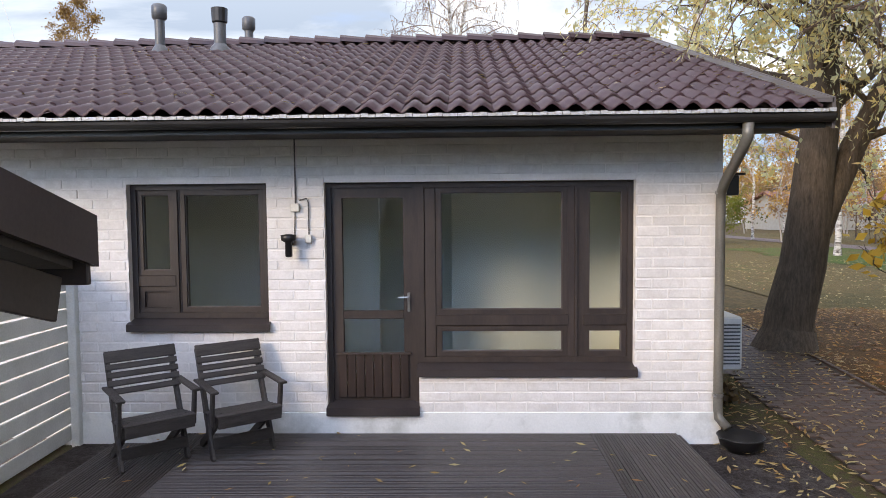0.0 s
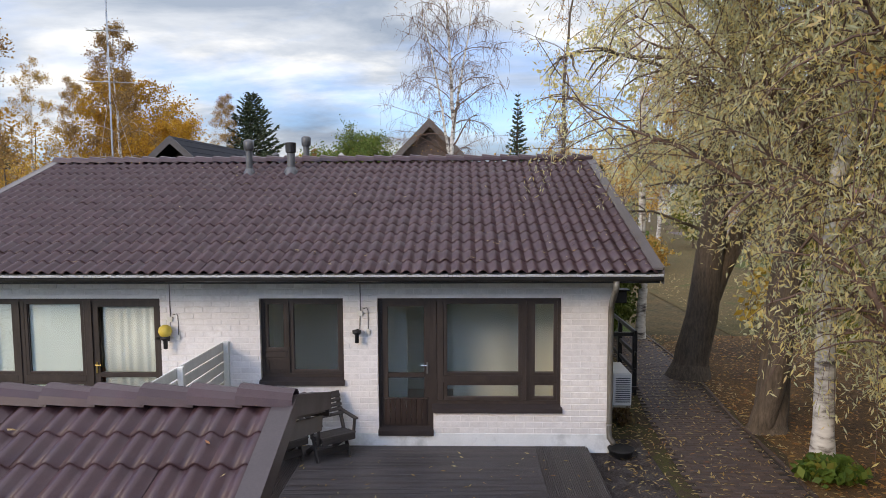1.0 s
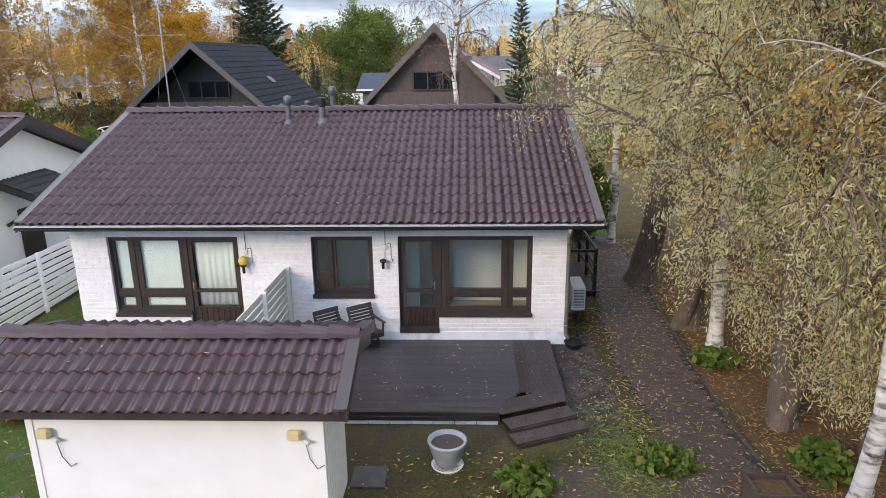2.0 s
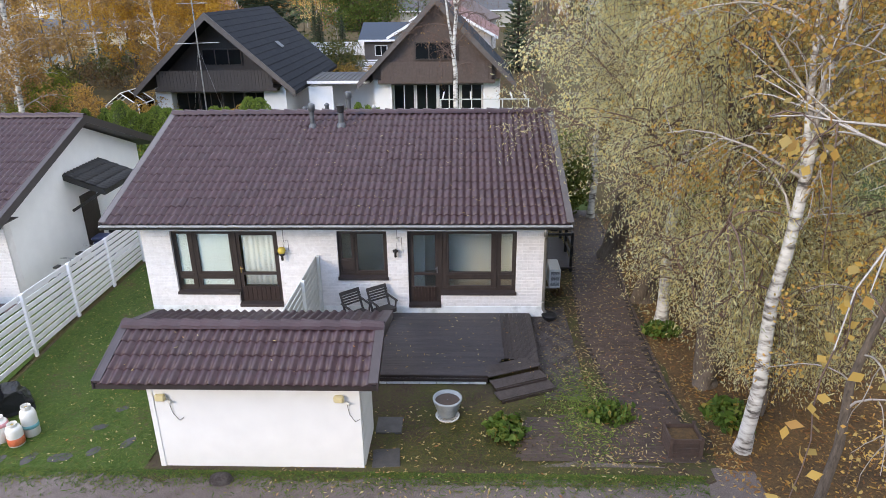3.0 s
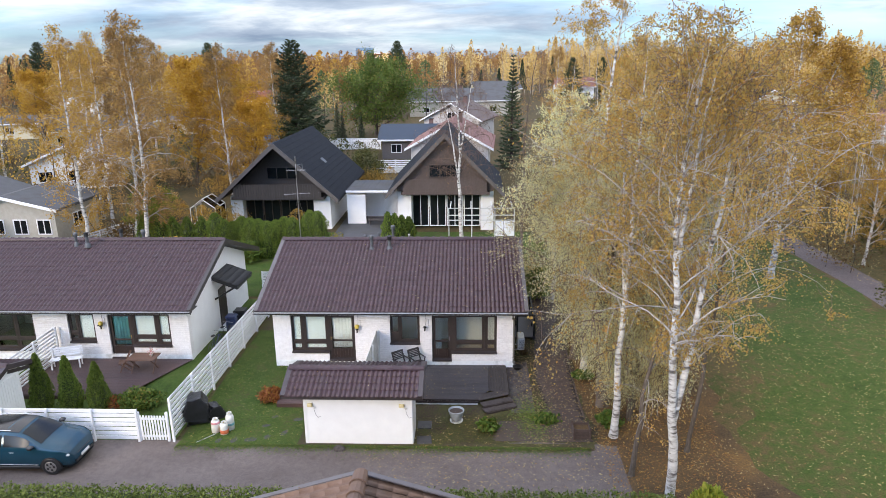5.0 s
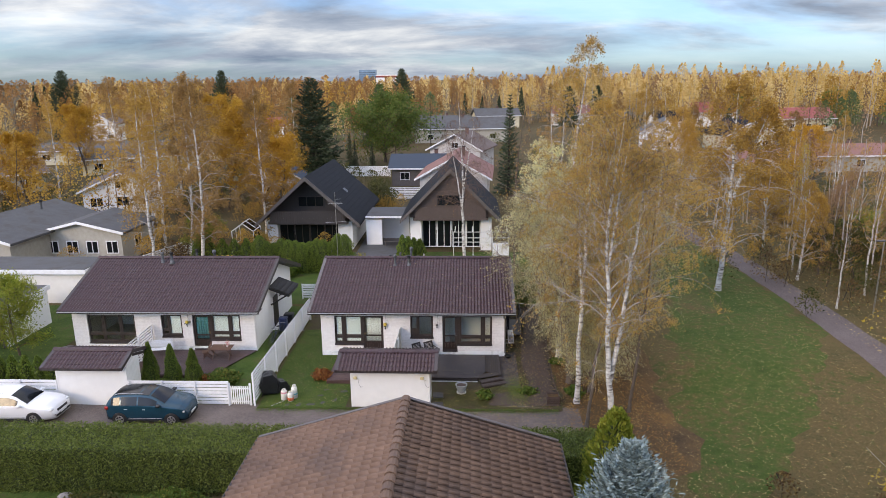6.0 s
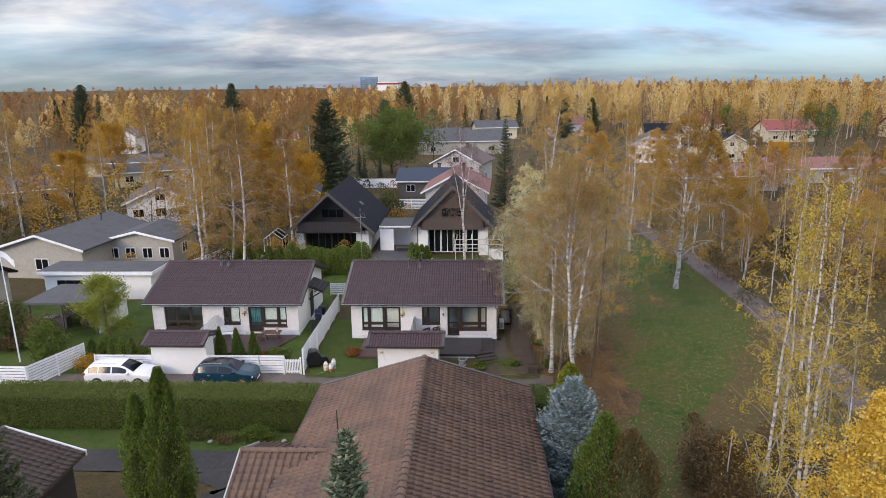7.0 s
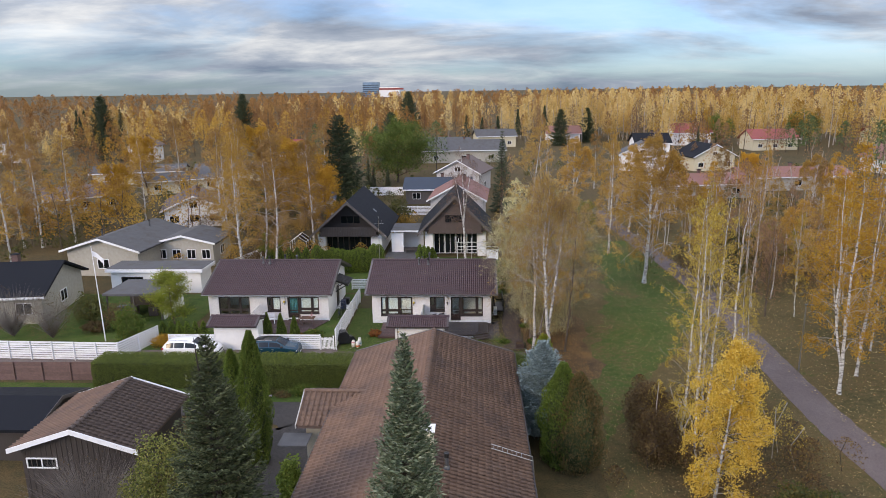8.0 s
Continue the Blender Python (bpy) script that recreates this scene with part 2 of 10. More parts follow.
M["grey_fence"] = surface("weathered pale grey paint", (0.50, 0.52, 0.50), (0.68, 0.70, 0.68), 3, 0.7, bump=0.15, spread=0.08)
M["tile"] = surface("brown concrete roof tile", (0.040, 0.021, 0.025), (0.068, 0.037, 0.042), 5, 0.42, bump=0.2, fine=90, spread=0.12, stain=(0.056, 0.036, 0.040), stain_scale=2.2, spec=0.38)
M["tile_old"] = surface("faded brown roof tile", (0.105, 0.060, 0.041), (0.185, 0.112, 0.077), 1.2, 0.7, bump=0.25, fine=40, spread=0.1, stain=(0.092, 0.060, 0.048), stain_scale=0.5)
M["trim_dark"] = surface("dark brown sheet metal", (0.030, 0.024, 0.024), (0.055, 0.044, 0.043), 3, 0.42, bump=0.05)
M["verge"] = surface("grey brown verge metal", (0.085, 0.075, 0.075), (0.13, 0.115, 0.115), 3, 0.4, bump=0.05)
M["frame"] = surface("dark brown window wood", (0.022, 0.016, 0.014), (0.050, 0.036, 0.030), 8, 0.5, bump=0.15, stretch=(1, 1, 0.2))
M["frame_panel"] = surface("dark brown door boards", (0.022, 0.014, 0.012), (0.042, 0.026, 0.021), 8, 0.45, bump=0.2, stretch=(2, 2, 0.2), spread=0.15)
M["gutter_black"] = surface("black steel gutter", (0.012, 0.012, 0.012), (0.028, 0.026, 0.026), 3, 0.4, bump=0.05)
M["galv"] = surface("grey leaf guard mesh", (0.30, 0.31, 0.31), (0.55, 0.56, 0.56), 40, 0.55, metal=0.2, bump=0.6, fine=120)
M["downpipe"] = surface("olive grey downpipe", (0.12, 0.115, 0.10), (0.20, 0.19, 0.165), 3, 0.4, metal=0.2, bump=0.05)
M["soffit"] = surface("dark soffit boards", (0.06, 0.052, 0.050), (0.10, 0.088, 0.085), 5, 0.6)
M["deck"] = surface("dark wet decking", (0.022, 0.016, 0.015), (0.060, 0.046, 0.043), 4, 0.42, bump=0.3, fine=50, stretch=(0.35, 2.0, 1), spread=0.25)
M["deck_y"] = surface("dark wet decking boards across", (0.026, 0.020, 0.019), (0.070, 0.056, 0.052), 4, 0.46, bump=0.3, fine=50, stretch=(2.0, 0.35, 1), spread=0.25)
M["deck_red"] = surface("red brown decking", (0.045, 0.024, 0.022), (0.095, 0.052, 0.047), 4, 0.5, bump=0.3, stretch=(0.35, 2, 1), spread=0.2)
M["chair"] = surface("dark grey stained wood", (0.022, 0.019, 0.019), (0.060, 0.052, 0.050), 9, 0.55, bump=0.35, fine=70, stretch=(0.4, 3, 3), spread=0.15)
M["planter_wood"] = surface("weathered brown planter boards", (0.045, 0.028, 0.022), (0.095, 0.062, 0.050), 9, 0.65, bump=0.3, spread=0.15)
M["chair_brown"] = surface("brown garden wood", (0.09, 0.045, 0.03), (0.17, 0.09, 0.06), 9, 0.55, spread=0.1)
M["glass"] = glass_mat("window glass")
M["interior"] = surface("interior wall paint", (0.76, 0.80, 0.77), (0.84, 0.87, 0.84), 1.5, 0.9, bump=0.02)
M["interior_floor"] = surface("interior floor", (0.40, 0.34, 0.27), (0.52, 0.45, 0.37), 3, 0.5, bump=0.02)
M["blind"] = surface("pale roller blind", (0.74, 0.84, 0.84), (0.82, 0.91, 0.91), 1.5, 0.9, bump=0.05)
M["curtain"] = surface("white curtain cloth", (0.70, 0.74, 0.72), (0.84, 0.87, 0.85), 3, 0.95, bump=0.1)
M["teal"] = surface("teal curtain cloth", (0.05, 0.22, 0.26), (0.10, 0.33, 0.37), 3, 0.95, bump=0.1)
M["steel"] = surface("brushed steel", (0.35, 0.35, 0.35), (0.55, 0.55, 0.54), 8, 0.3, metal=0.9, bump=0.03)
M["brass"] = surface("brass", (0.45, 0.32, 0.10), (0.60, 0.45, 0.18), 8, 0.3, metal=0.9, bump=0.03)
M["black_plastic"] = surface("black plastic", (0.010, 0.010, 0.011), (0.022, 0.022, 0.024), 5, 0.42, bump=0.04)
M["vent"] = surface("grey vent pipe", (0.06, 0.065, 0.07), (0.12, 0.125, 0.13), 4, 0.45, metal=0.2, bump=0.04)
M["pale_vent"] = surface("pale vent pipe", (0.30, 0.30, 0.28), (0.45, 0.45, 0.42), 4, 0.5, bump=0.04)
M["white_plastic"] = surface("white plastic", (0.62, 0.61, 0.56), (0.76, 0.75, 0.70), 4, 0.45, bump=0.03)
M["cream_plastic"] = surface("cream lamp glass", (0.60, 0.50, 0.26), (0.74, 0.63, 0.36), 4, 0.4, bump=0.03)
M["yellow"] = surface("yellow plastic", (0.55, 0.40, 0.05), (0.75, 0.58, 0.12), 6, 0.5, bump=0.2)
M["ac_white"] = surface("off white sheet steel", (0.60, 0.60, 0.57), (0.72, 0.72, 0.69), 3, 0.45, bump=0.03)
M["grass"] = ground_mat("lawn", [(0.34, (0.026, 0.044, 0.010)), (0.45, (0.046, 0.082, 0.015)), (0.54, (0.066, 0.100, 0.022)), (0.62, (0.088, 0.074, 0.034))], scale=0.8, fine=9.0)
M["park"] = ground_mat("park grass with leaves", [(0.36, (0.034, 0.056, 0.012)), (0.46, (0.054, 0.086, 0.018)), (0.53, (0.076, 0.086, 0.024)), (0.61, (0.115, 0.080, 0.034))], scale=0.16, fine=2.2)
M["park_leafy"] = ground_mat("park ground under fallen leaves", [(0.34, (0.050, 0.046, 0.018)), (0.45, (0.085, 0.070, 0.028)), (0.54, (0.120, 0.084, 0.036)), (0.62, (0.066, 0.076, 0.022))], scale=0.16, fine=2.6)
M["litter"] = ground_mat("leaf litter and soil", [(0.30, (0.040, 0.028, 0.017)), (0.44, (0.085, 0.055, 0.030)), (0.56, (0.145, 0.086, 0.038)), (0.66, (0.23, 0.125, 0.040))], scale=0.5)
M["scrub"] = ground_mat("rough autumn ground", [(0.30, (0.036, 0.038, 0.014)), (0.45, (0.068, 0.054, 0.024)), (0.58, (0.105, 0.070, 0.030)), (0.70, (0.050, 0.060, 0.020))], scale=0.05, fine=1.2)
M["yard"] = ground_mat("yard soil and thin grass", [(0.30, (0.036, 0.027, 0.019)), (0.45, (0.076, 0.054, 0.036)), (0.56, (0.074, 0.076, 0.026)), (0.70, (0.12, 0.08, 0.038))], scale=0.9)
M["asphalt"] = ground_mat("worn asphalt", [(0.30, (0.095, 0.074, 0.065)), (0.5, (0.140, 0.112, 0.100)), (0.70, (0.185, 0.152, 0.138))], scale=0.5, fine=6, bump=0.25, rough=0.85)
M["asphalt_dark"] = ground_mat("dark damp asphalt", [(0.30, (0.036, 0.033, 0.031)), (0.5, (0.058, 0.053, 0.050)), (0.70, (0.085, 0.077, 0.072))], scale=0.5, fine=6, bump=0.25, rough=0.8)
M["path"] = ground_mat("park path asphalt", [(0.30, (0.105, 0.084, 0.080)), (0.5, (0.140, 0.113, 0.108)), (0.70, (0.175, 0.145, 0.138))], scale=0.4, fine=6, bump=0.2)
M["gravel"] = ground_mat("crushed stone", [(0.30, (0.036, 0.029, 0.027)), (0.45, (0.085, 0.070, 0.066)), (0.60, (0.17, 0.148, 0.142)), (0.70, (0.060, 0.046, 0.038))], scale=3, fine=34, bump=1.0)
M["paver"] = surface("brown concrete paver", (0.044, 0.028, 0.022), (0.092, 0.061, 0.048), 5, 0.62, bump=0.3, fine=50, spread=0.22)
M["paver_joint"] = surface("paver joint sand", (0.020, 0.015, 0.012), (0.045, 0.034, 0.028), 8, 0.95)
M["bark_birch"] = bark_birch("birch bark")
M["bark"] = surface("furrowed grey brown bark", (0.042, 0.031, 0.023), (0.155, 0.12, 0.09), 7, 0.9, bump=1.0, fine=26, stretch=(3, 3, 0.5))
M["bark_dark"] = surface("dark bark", (0.022, 0.017, 0.014), (0.075, 0.058, 0.046), 7, 0.9, bump=1.0, fine=26, stretch=(3, 3, 0.5))
M["branch_birch"] = surface("pale birch branch", (0.26, 0.22, 0.19), (0.52, 0.48, 0.43), 6, 0.8, bump=0.3)
M["twig"] = surface("brown twig", (0.085, 0.050, 0.038), (0.175, 0.112, 0.088), 6, 0.85, bump=0.1)
M["branch_grey"] = surface("grey bare twigs", (0.13, 0.112, 0.10), (0.27, 0.24, 0.22), 6, 0.85, bump=0.1)
M["leaf_willow"] = leaf_mat("willow leaves", [(0.0, (0.42, 0.45, 0.28)), (0.30, (0.58, 0.57, 0.36)), (0.55, (0.68, 0.62, 0.33)), (0.80, (0.72, 0.60, 0.24)), (1.0, (0.60, 0.46, 0.25))], 0.55)
M["leaf_birch"] = leaf_mat("birch leaves", [(0.0, (0.36, 0.27, 0.10)), (0.35, (0.56, 0.39, 0.13)), (0.7, (0.66, 0.41, 0.10)), (1.0, (0.54, 0.27, 0.09))], 0.5)
M["leaf_gold"] = leaf_mat("golden leaves", [(0.0, (0.46, 0.29, 0.04)), (0.5, (0.62, 0.42, 0.07)), (1.0, (0.72, 0.54, 0.15))], 0.4)
M["leaf_orange"] = leaf_mat("orange brown leaves", [(0.0, (0.28, 0.16, 0.05)), (0.5, (0.46, 0.27, 0.06)), (1.0, (0.58, 0.36, 0.08))], 0.4)
M["leaf_rust"] = leaf_mat("rusty leaves", [(0.0, (0.20, 0.125, 0.06)), (0.5, (0.36, 0.21, 0.08)), (1.0, (0.48, 0.29, 0.09))], 0.4)
M["leaf_green"] = leaf_mat("green leaves", [(0.0, (0.045, 0.085, 0.016)), (0.5, (0.085, 0.145, 0.026)), (0.85, (0.14, 0.185, 0.035)), (1.0, (0.22, 0.17, 0.04))], 0.35)
M["leaf_lime_green"] = leaf_mat("olive green shrub leaves", [(0.0, (0.075, 0.095, 0.025)), (0.5, (0.15, 0.165, 0.045)), (1.0, (0.26, 0.25, 0.08))], 0.35)
M["leaf_oak"] = leaf_mat("sunlit oak leaves", [(0.0, (0.07, 0.12, 0.025)), (0.5, (0.13, 0.20, 0.04)), (0.85, (0.20, 0.26, 0.06)), (1.0, (0.30, 0.25, 0.07))], 0.4)
M["leaf_olive"] = leaf_mat("olive yellow leaves", [(0.0, (0.10, 0.12, 0.025)), (0.5, (0.22, 0.20, 0.04)), (1.0, (0.40, 0.28, 0.05))], 0.35)
M["hedge"] = leaf_mat("hedge leaves", [(0.0, (0.075, 0.110, 0.022)), (0.5, (0.14, 0.185, 0.040)), (1.0, (0.22, 0.26, 0.065))], 0.25)
M["thuja_brown"] = leaf_mat("browning thuja sprays", [(0.0, (0.08, 0.10, 0.03)), (0.5, (0.17, 0.125, 0.05)), (1.0, (0.26, 0.16, 0.07))], 0.25)
M["thuja"] = leaf_mat("thuja sprays", [(0.0, (0.080, 0.130, 0.026)), (0.5, (0.15, 0.22, 0.042)), (1.0, (0.24, 0.30, 0.07))], 0.4)
M["needle_dark"] = leaf_mat("dark spruce needles", [(0.0, (0.012, 0.024, 0.012)), (0.5, (0.024, 0.042, 0.020)), (1.0, (0.045, 0.066, 0.030))], 0.1)
M["needle_fir"] = leaf_mat("grey green fir needles", [(0.0, (0.055, 0.085, 0.045)), (0.5, (0.12, 0.155, 0.09)), (1.0, (0.25, 0.275, 0.18))], 0.12)
M["needle_olive"] = leaf_mat("dark olive fir needles", [(0.0, (0.035, 0.050, 0.022)), (0.5, (0.075, 0.098, 0.045)), (1.0, (0.16, 0.18, 0.09))], 0.12)
M["needle_blue"] = leaf_mat("blue spruce needles", [(0.0, (0.12, 0.17, 0.165)), (0.5, (0.22, 0.29, 0.285)), (1.0, (0.36, 0.44, 0.43))], 0.12)
M["leaf_fallen"] = leaf_mat("fallen leaves", [(0.0, (0.30, 0.17, 0.06)), (0.4, (0.46, 0.34, 0.13)), (0.75, (0.52, 0.43, 0.22)), (1.0, (0.34, 0.12, 0.04))], 0.1)
# dark green of the cores: the shade between the leaves as a colour
M["hedge_core"] = surface("dark green filler for foliage shade", (0.030, 0.044, 0.012), (0.055, 0.074, 0.022), 4, 0.95)
# darker copy of tile_old: the shade of the garage's right slope in the colour
M["tile_shaded"] = surface("faded brown roof tile darkened for the shaded slope", (0.052, 0.036, 0.030), (0.105, 0.075, 0.062), 2, 0.7, bump=0.25, fine=40, spread=0.15, stain=(0.085, 0.062, 0.052), stain_scale=1.0)
M["verge_pale"] = surface("pale grey verge metal", (0.34, 0.33, 0.32), (0.48, 0.47, 0.45), 3, 0.45, bump=0.05)
M["leaf_orange_gold"] = leaf_mat("orange gold leaves", [(0.0, (0.34, 0.17, 0.025)), (0.5, (0.50, 0.27, 0.03)), (1.0, (0.60, 0.36, 0.05))], 0.4)
M["leaf_yellow"] = leaf_mat("yellow leaves", [(0.0, (0.36, 0.25, 0.04)), (0.5, (0.52, 0.37, 0.06)), (1.0, (0.60, 0.46, 0.12))], 0.4)
M["leaf_lime"] = leaf_mat("yellow green leaves", [(0.0, (0.12, 0.16, 0.02)), (0.5, (0.21, 0.25, 0.035)), (1.0, (0.32, 0.31, 0.05))], 0.4)
M["leaf_rust_red"] = leaf_mat("red orange leaves", [(0.0, (0.16, 0.045, 0.02)), (0.5, (0.30, 0.09, 0.03)), (1.0, (0.38, 0.20, 0.05))], 0.3)
M["leaf_thicket"] = leaf_mat("brown thicket leaves", [(0.0, (0.07, 0.042, 0.022)), (0.5, (0.13, 0.078, 0.036)), (1.0, (0.20, 0.14, 0.05))], 0.3)
M["leaf_dark_olive"] = leaf_mat("dark olive leaves", [(0.0, (0.045, 0.060, 0.016)), (0.5, (0.085, 0.095, 0.026)), (1.0, (0.17, 0.14, 0.035))], 0.3)
M["leaf_litter"] = leaf_mat("orange leaf litter", [(0.0, (0.12, 0.05, 0.02)), (0.4, (0.30, 0.13, 0.03)), (0.7, (0.42, 0.24, 0.06)), (1.0, (0.16, 0.09, 0.04))], 0.1)
M["trim_brown"] = surface("brown painted verge board", (0.040, 0.030, 0.032), (0.065, 0.050, 0.052), 3, 0.4, bump=0.05)
M["needle_far"] = leaf_mat("spruce needles", [(0.0, (0.030, 0.048, 0.026)), (0.5, (0.050, 0.075, 0.038)), (1.0, (0.08, 0.10, 0.05))], 0.15)

# paler than leaf_gold: the haze of distance is put into the colour
M["leaf_far_gold"] = leaf_mat("golden birch leaves paled for haze", [(0.0, (0.46, 0.29, 0.10)), (0.5, (0.64, 0.45, 0.17)), (1.0, (0.76, 0.60, 0.30))], 0.5, groves=0.11)
M["leaf_far_brown"] = leaf_mat("thin brown birch leaves and twigs", [(0.0, (0.20, 0.12, 0.075)), (0.5, (0.34, 0.20, 0.11)), (1.0, (0.48, 0.30, 0.14))], 0.5, groves=0.11)
M["leaf_far_amber"] = leaf_mat("amber leaves", [(0.0, (0.32, 0.17, 0.04)), (0.5, (0.52, 0.30, 0.06)), (1.0, (0.64, 0.42, 0.10))], 0.5, groves=0.11)
M["leaf_far_rust"] = leaf_mat("rust brown birch leaves", [(0.0, (0.20, 0.105, 0.045)), (0.5, (0.34, 0.17, 0.06)), (1.0, (0.46, 0.26, 0.09))], 0.5, groves=0.11)
M["needle_pine"] = leaf_mat("pine needles", [(0.0, (0.055, 0.085, 0.035)), (0.5, (0.09, 0.13, 0.05)), (1.0, (0.14, 0.18, 0.07))], 0.2)
M["pot"] = surface("blue grey glazed clay", (0.20, 0.23, 0.25), (0.36, 0.39, 0.41), 5, 0.35, bump=0.1)
M["tile_black"] = surface("black roof tile", (0.012, 0.012, 0.013), (0.026, 0.026, 0.028), 5, 0.6, bump=0.2, spread=0.2)
M["stone_pale"] = surface("pale grey stone", (0.20, 0.18, 0.17), (0.36, 0.33, 0.32), 6, 0.8, bump=0.5)
M["stone_dark"] = surface("dark flat stone", (0.035, 0.033, 0.032), (0.085, 0.080, 0.078), 6, 0.75, bump=0.5, spread=0.2)

# ---- building helpers ----
class Geo:
    """Collects vertices and faces of one mesh."""

    def __init__(self):
        self.v, self.f = [], []

    def add(self, verts, faces):
        k = len(self.v)
        self.v.extend(tuple(p) for p in verts)
        self.f.extend(tuple(i + k for i in f) for f in faces)
        return self

    def box(self, x0, x1, y0, y1, z0, z1, bevel=0.0, m=None):
        """A box, its twelve edges cut off by bevel."""
        lo, hi = Vector((min(x0, x1), min(y0, y1), min(z0, z1))), Vector((max(x0, x1), max(y0, y1), max(z0, z1)))
        b = min(bevel, *(0.45 * (hi[i] - lo[i]) for i in range(3)))
        verts, index = [], {}
        if b <= 0:
            for s in range(8):
                verts.append(Vector([(hi if s >> i & 1 else lo)[i] for i in range(3)]))
            faces = [(0, 2, 3, 1), (4, 5, 7, 6), (0, 1, 5, 4), (2, 6, 7, 3), (0, 4, 6, 2), (1, 3, 7, 5)]
        else:
            for s in range(8):
                for a in range(3):
                    p = [(hi[i] - b if s >> i & 1 else lo[i] + b) for i in range(3)]
                    p[a] = hi[a] if s >> a & 1 else lo[a]
                    index[s, a] = len(verts)
                    verts.append(Vector(p))
            faces = []
            for a in range(3):
                o1, o2 = (a + 1) % 3, (a + 2) % 3
                for side in (0, 1):
                    c = [side << a | u << o1 | w << o2 for u, w in ((0, 0), (1, 0), (1, 1), (0, 1))]
                    q = [index[k, a] for k in c]
                    faces.append(tuple(q if side else q[::-1]))
                for u in (0, 1):
                    for w in (0, 1):
                        s0, s1 = u << o1 | w << o2, 1 << a | u << o1 | w << o2
                        q = [index[s0, o1], index[s1, o1], index[s1, o2], index[s0, o2]]
                        faces.append(tuple(q if u == w else q[::-1]))
            for s in range(8):
                q = (index[s, 0], index[s, 1], index[s, 2])
                faces.append(q if bin(s).count("1") % 2 else q[::-1])
        if m is not None:
            verts = [m @ p for p in verts]
        return self.add(verts, faces)

    def bar(self, p, q, w, h, bevel=0.0, up=(0, 0, 1)):
        """A beam from p to q, w wide and h high."""
        p, q = Vector(p), Vector(q)
        d = q - p
        y = Vector(up).cross(d)
        y = (y if y.length > 1e-6 else Vector((0, 1, 0))).normalized()
        z = d.normalized().cross(y)
        m = Matrix((d.normalized(), y, z)).transposed().to_4x4()
        m.translation = p
        return self.box(0, d.length, -w / 2, w / 2, -h / 2, h / 2, bevel, m)

    def tube(self, pts, radii, n=8, caps=True):
        pts = [Vector(p) for p in pts]
        radii = radii if hasattr(radii, "__len__") else [radii] * len(pts)
        k, side = len(self.v), None
        for i, p in enumerate(pts):
            d = (pts[min(i + 1, len(pts) - 1)] - pts[max(i - 1, 0)]).normalized()
            if side is None:
                side = d.orthogonal().normalized()
            side = (side - d * side.dot(d)).normalized()
            w = d.cross(side)
            for j in range(n):
                a = 2 * math.pi * j / n
                self.v.append(tuple(p + radii[i] * (math.cos(a) * side + math.sin(a) * w)))
        for i in range(len(pts) - 1):
            for j in range(n):
                a, b = k + i * n + j, k + i * n + (j + 1) % n
                self.f.append((a, b, b + n, a + n))
        if caps:
            self.f.append(tuple(k + j for j in reversed(range(n))))
            self.f.append(tuple(k + (len(pts) - 1) * n + j for j in range(n)))
        return self

    def lathe(self, profile, n=20, at=(0, 0, 0)):
        """Turns (radius, height) pairs round the upright axis."""
        k = len(self.v)
        for r, z in profile:
            for j in range(n):
                a = 2 * math.pi * j / n
                self.v.append((at[0] + r * math.cos(a), at[1] + r * math.sin(a), at[2] + z))
        for i in range(len(profile) - 1):
            for j in range(n):
                a, b = k + i * n + j, k + i * n + (j + 1) % n
                self.f.append((a, b, b + n, a + n))
        return self

    def prism(self, outline, axis, lo, hi):
        """Pulls a closed outline of two coordinates along an axis."""
        k, n = len(self.v), len(outline)
        for t in (lo, hi):
            for a, b in outline:
                self.v.append({"x": (t, a, b), "y": (a, t, b), "z": (a, b, t)}[axis])
        self.f.append(tuple(k + i for i in reversed(range(n))))
        self.f.append(tuple(k + n + i for i in range(n)))
        for i in range(n):
            j = (i + 1) % n
            self.f.append((k + i, k + j, k + n + j, k + n + i))
        return self

    def ring(self, x0, x1, y0, y1, z0, z1, w, turned=False):
        """A rectangular frame in the xz plane, w wide, y0 to y1 thick; turned: in the yz plane instead."""
        k = len(self.v)
        for y in (y0, y1):
            for i in (0, w):
                for x, z in ((x0 + i, z0 + i), (x1 - i, z0 + i), (x1 - i, z1 - i), (x0 + i, z1 - i)):
                    self.v.append((y, x, z) if turned else (x, y, z))
        for i in range(4):
            j = (i + 1) % 4
            for a, b in ((0, 4), (12, 8), (8, 0), (4, 12)):
                self.f.append((k + a + i, k + a + j, k + b + j, k + b + i))
        return self

    def mesh(self, name, smooth=False):
        me = bpy.data.meshes.new(name)
        me.from_pydata(self.v, [], self.f)
        bm = bmesh.new()
        bm.from_mesh(me)
        bmesh.ops.recalc_face_normals(bm, faces=bm.faces)
        bm.to_mesh(me)
        bm.free()
        if smooth:
            me.shade_smooth()
        return me


def quick_mesh(name, verts, faces):
    """A mesh of many quads or triangles from arrays."""
    me = bpy.data.meshes.new(name)
    n = faces.shape[1]
    me.vertices.add(len(verts))
    me.vertices.foreach_set("co", np.ascontiguousarray(verts, dtype=np.float32).ravel())
    me.loops.add(faces.size)
    me.loops.foreach_set("vertex_index", np.ascontiguousarray(faces, dtype=np.int32).ravel())
    me.polygons.add(len(faces))
    me.polygons.foreach_set("loop_start", np.arange(0, faces.size, n, dtype=np.int32))
    me.update(calc_edges=True)
    return me


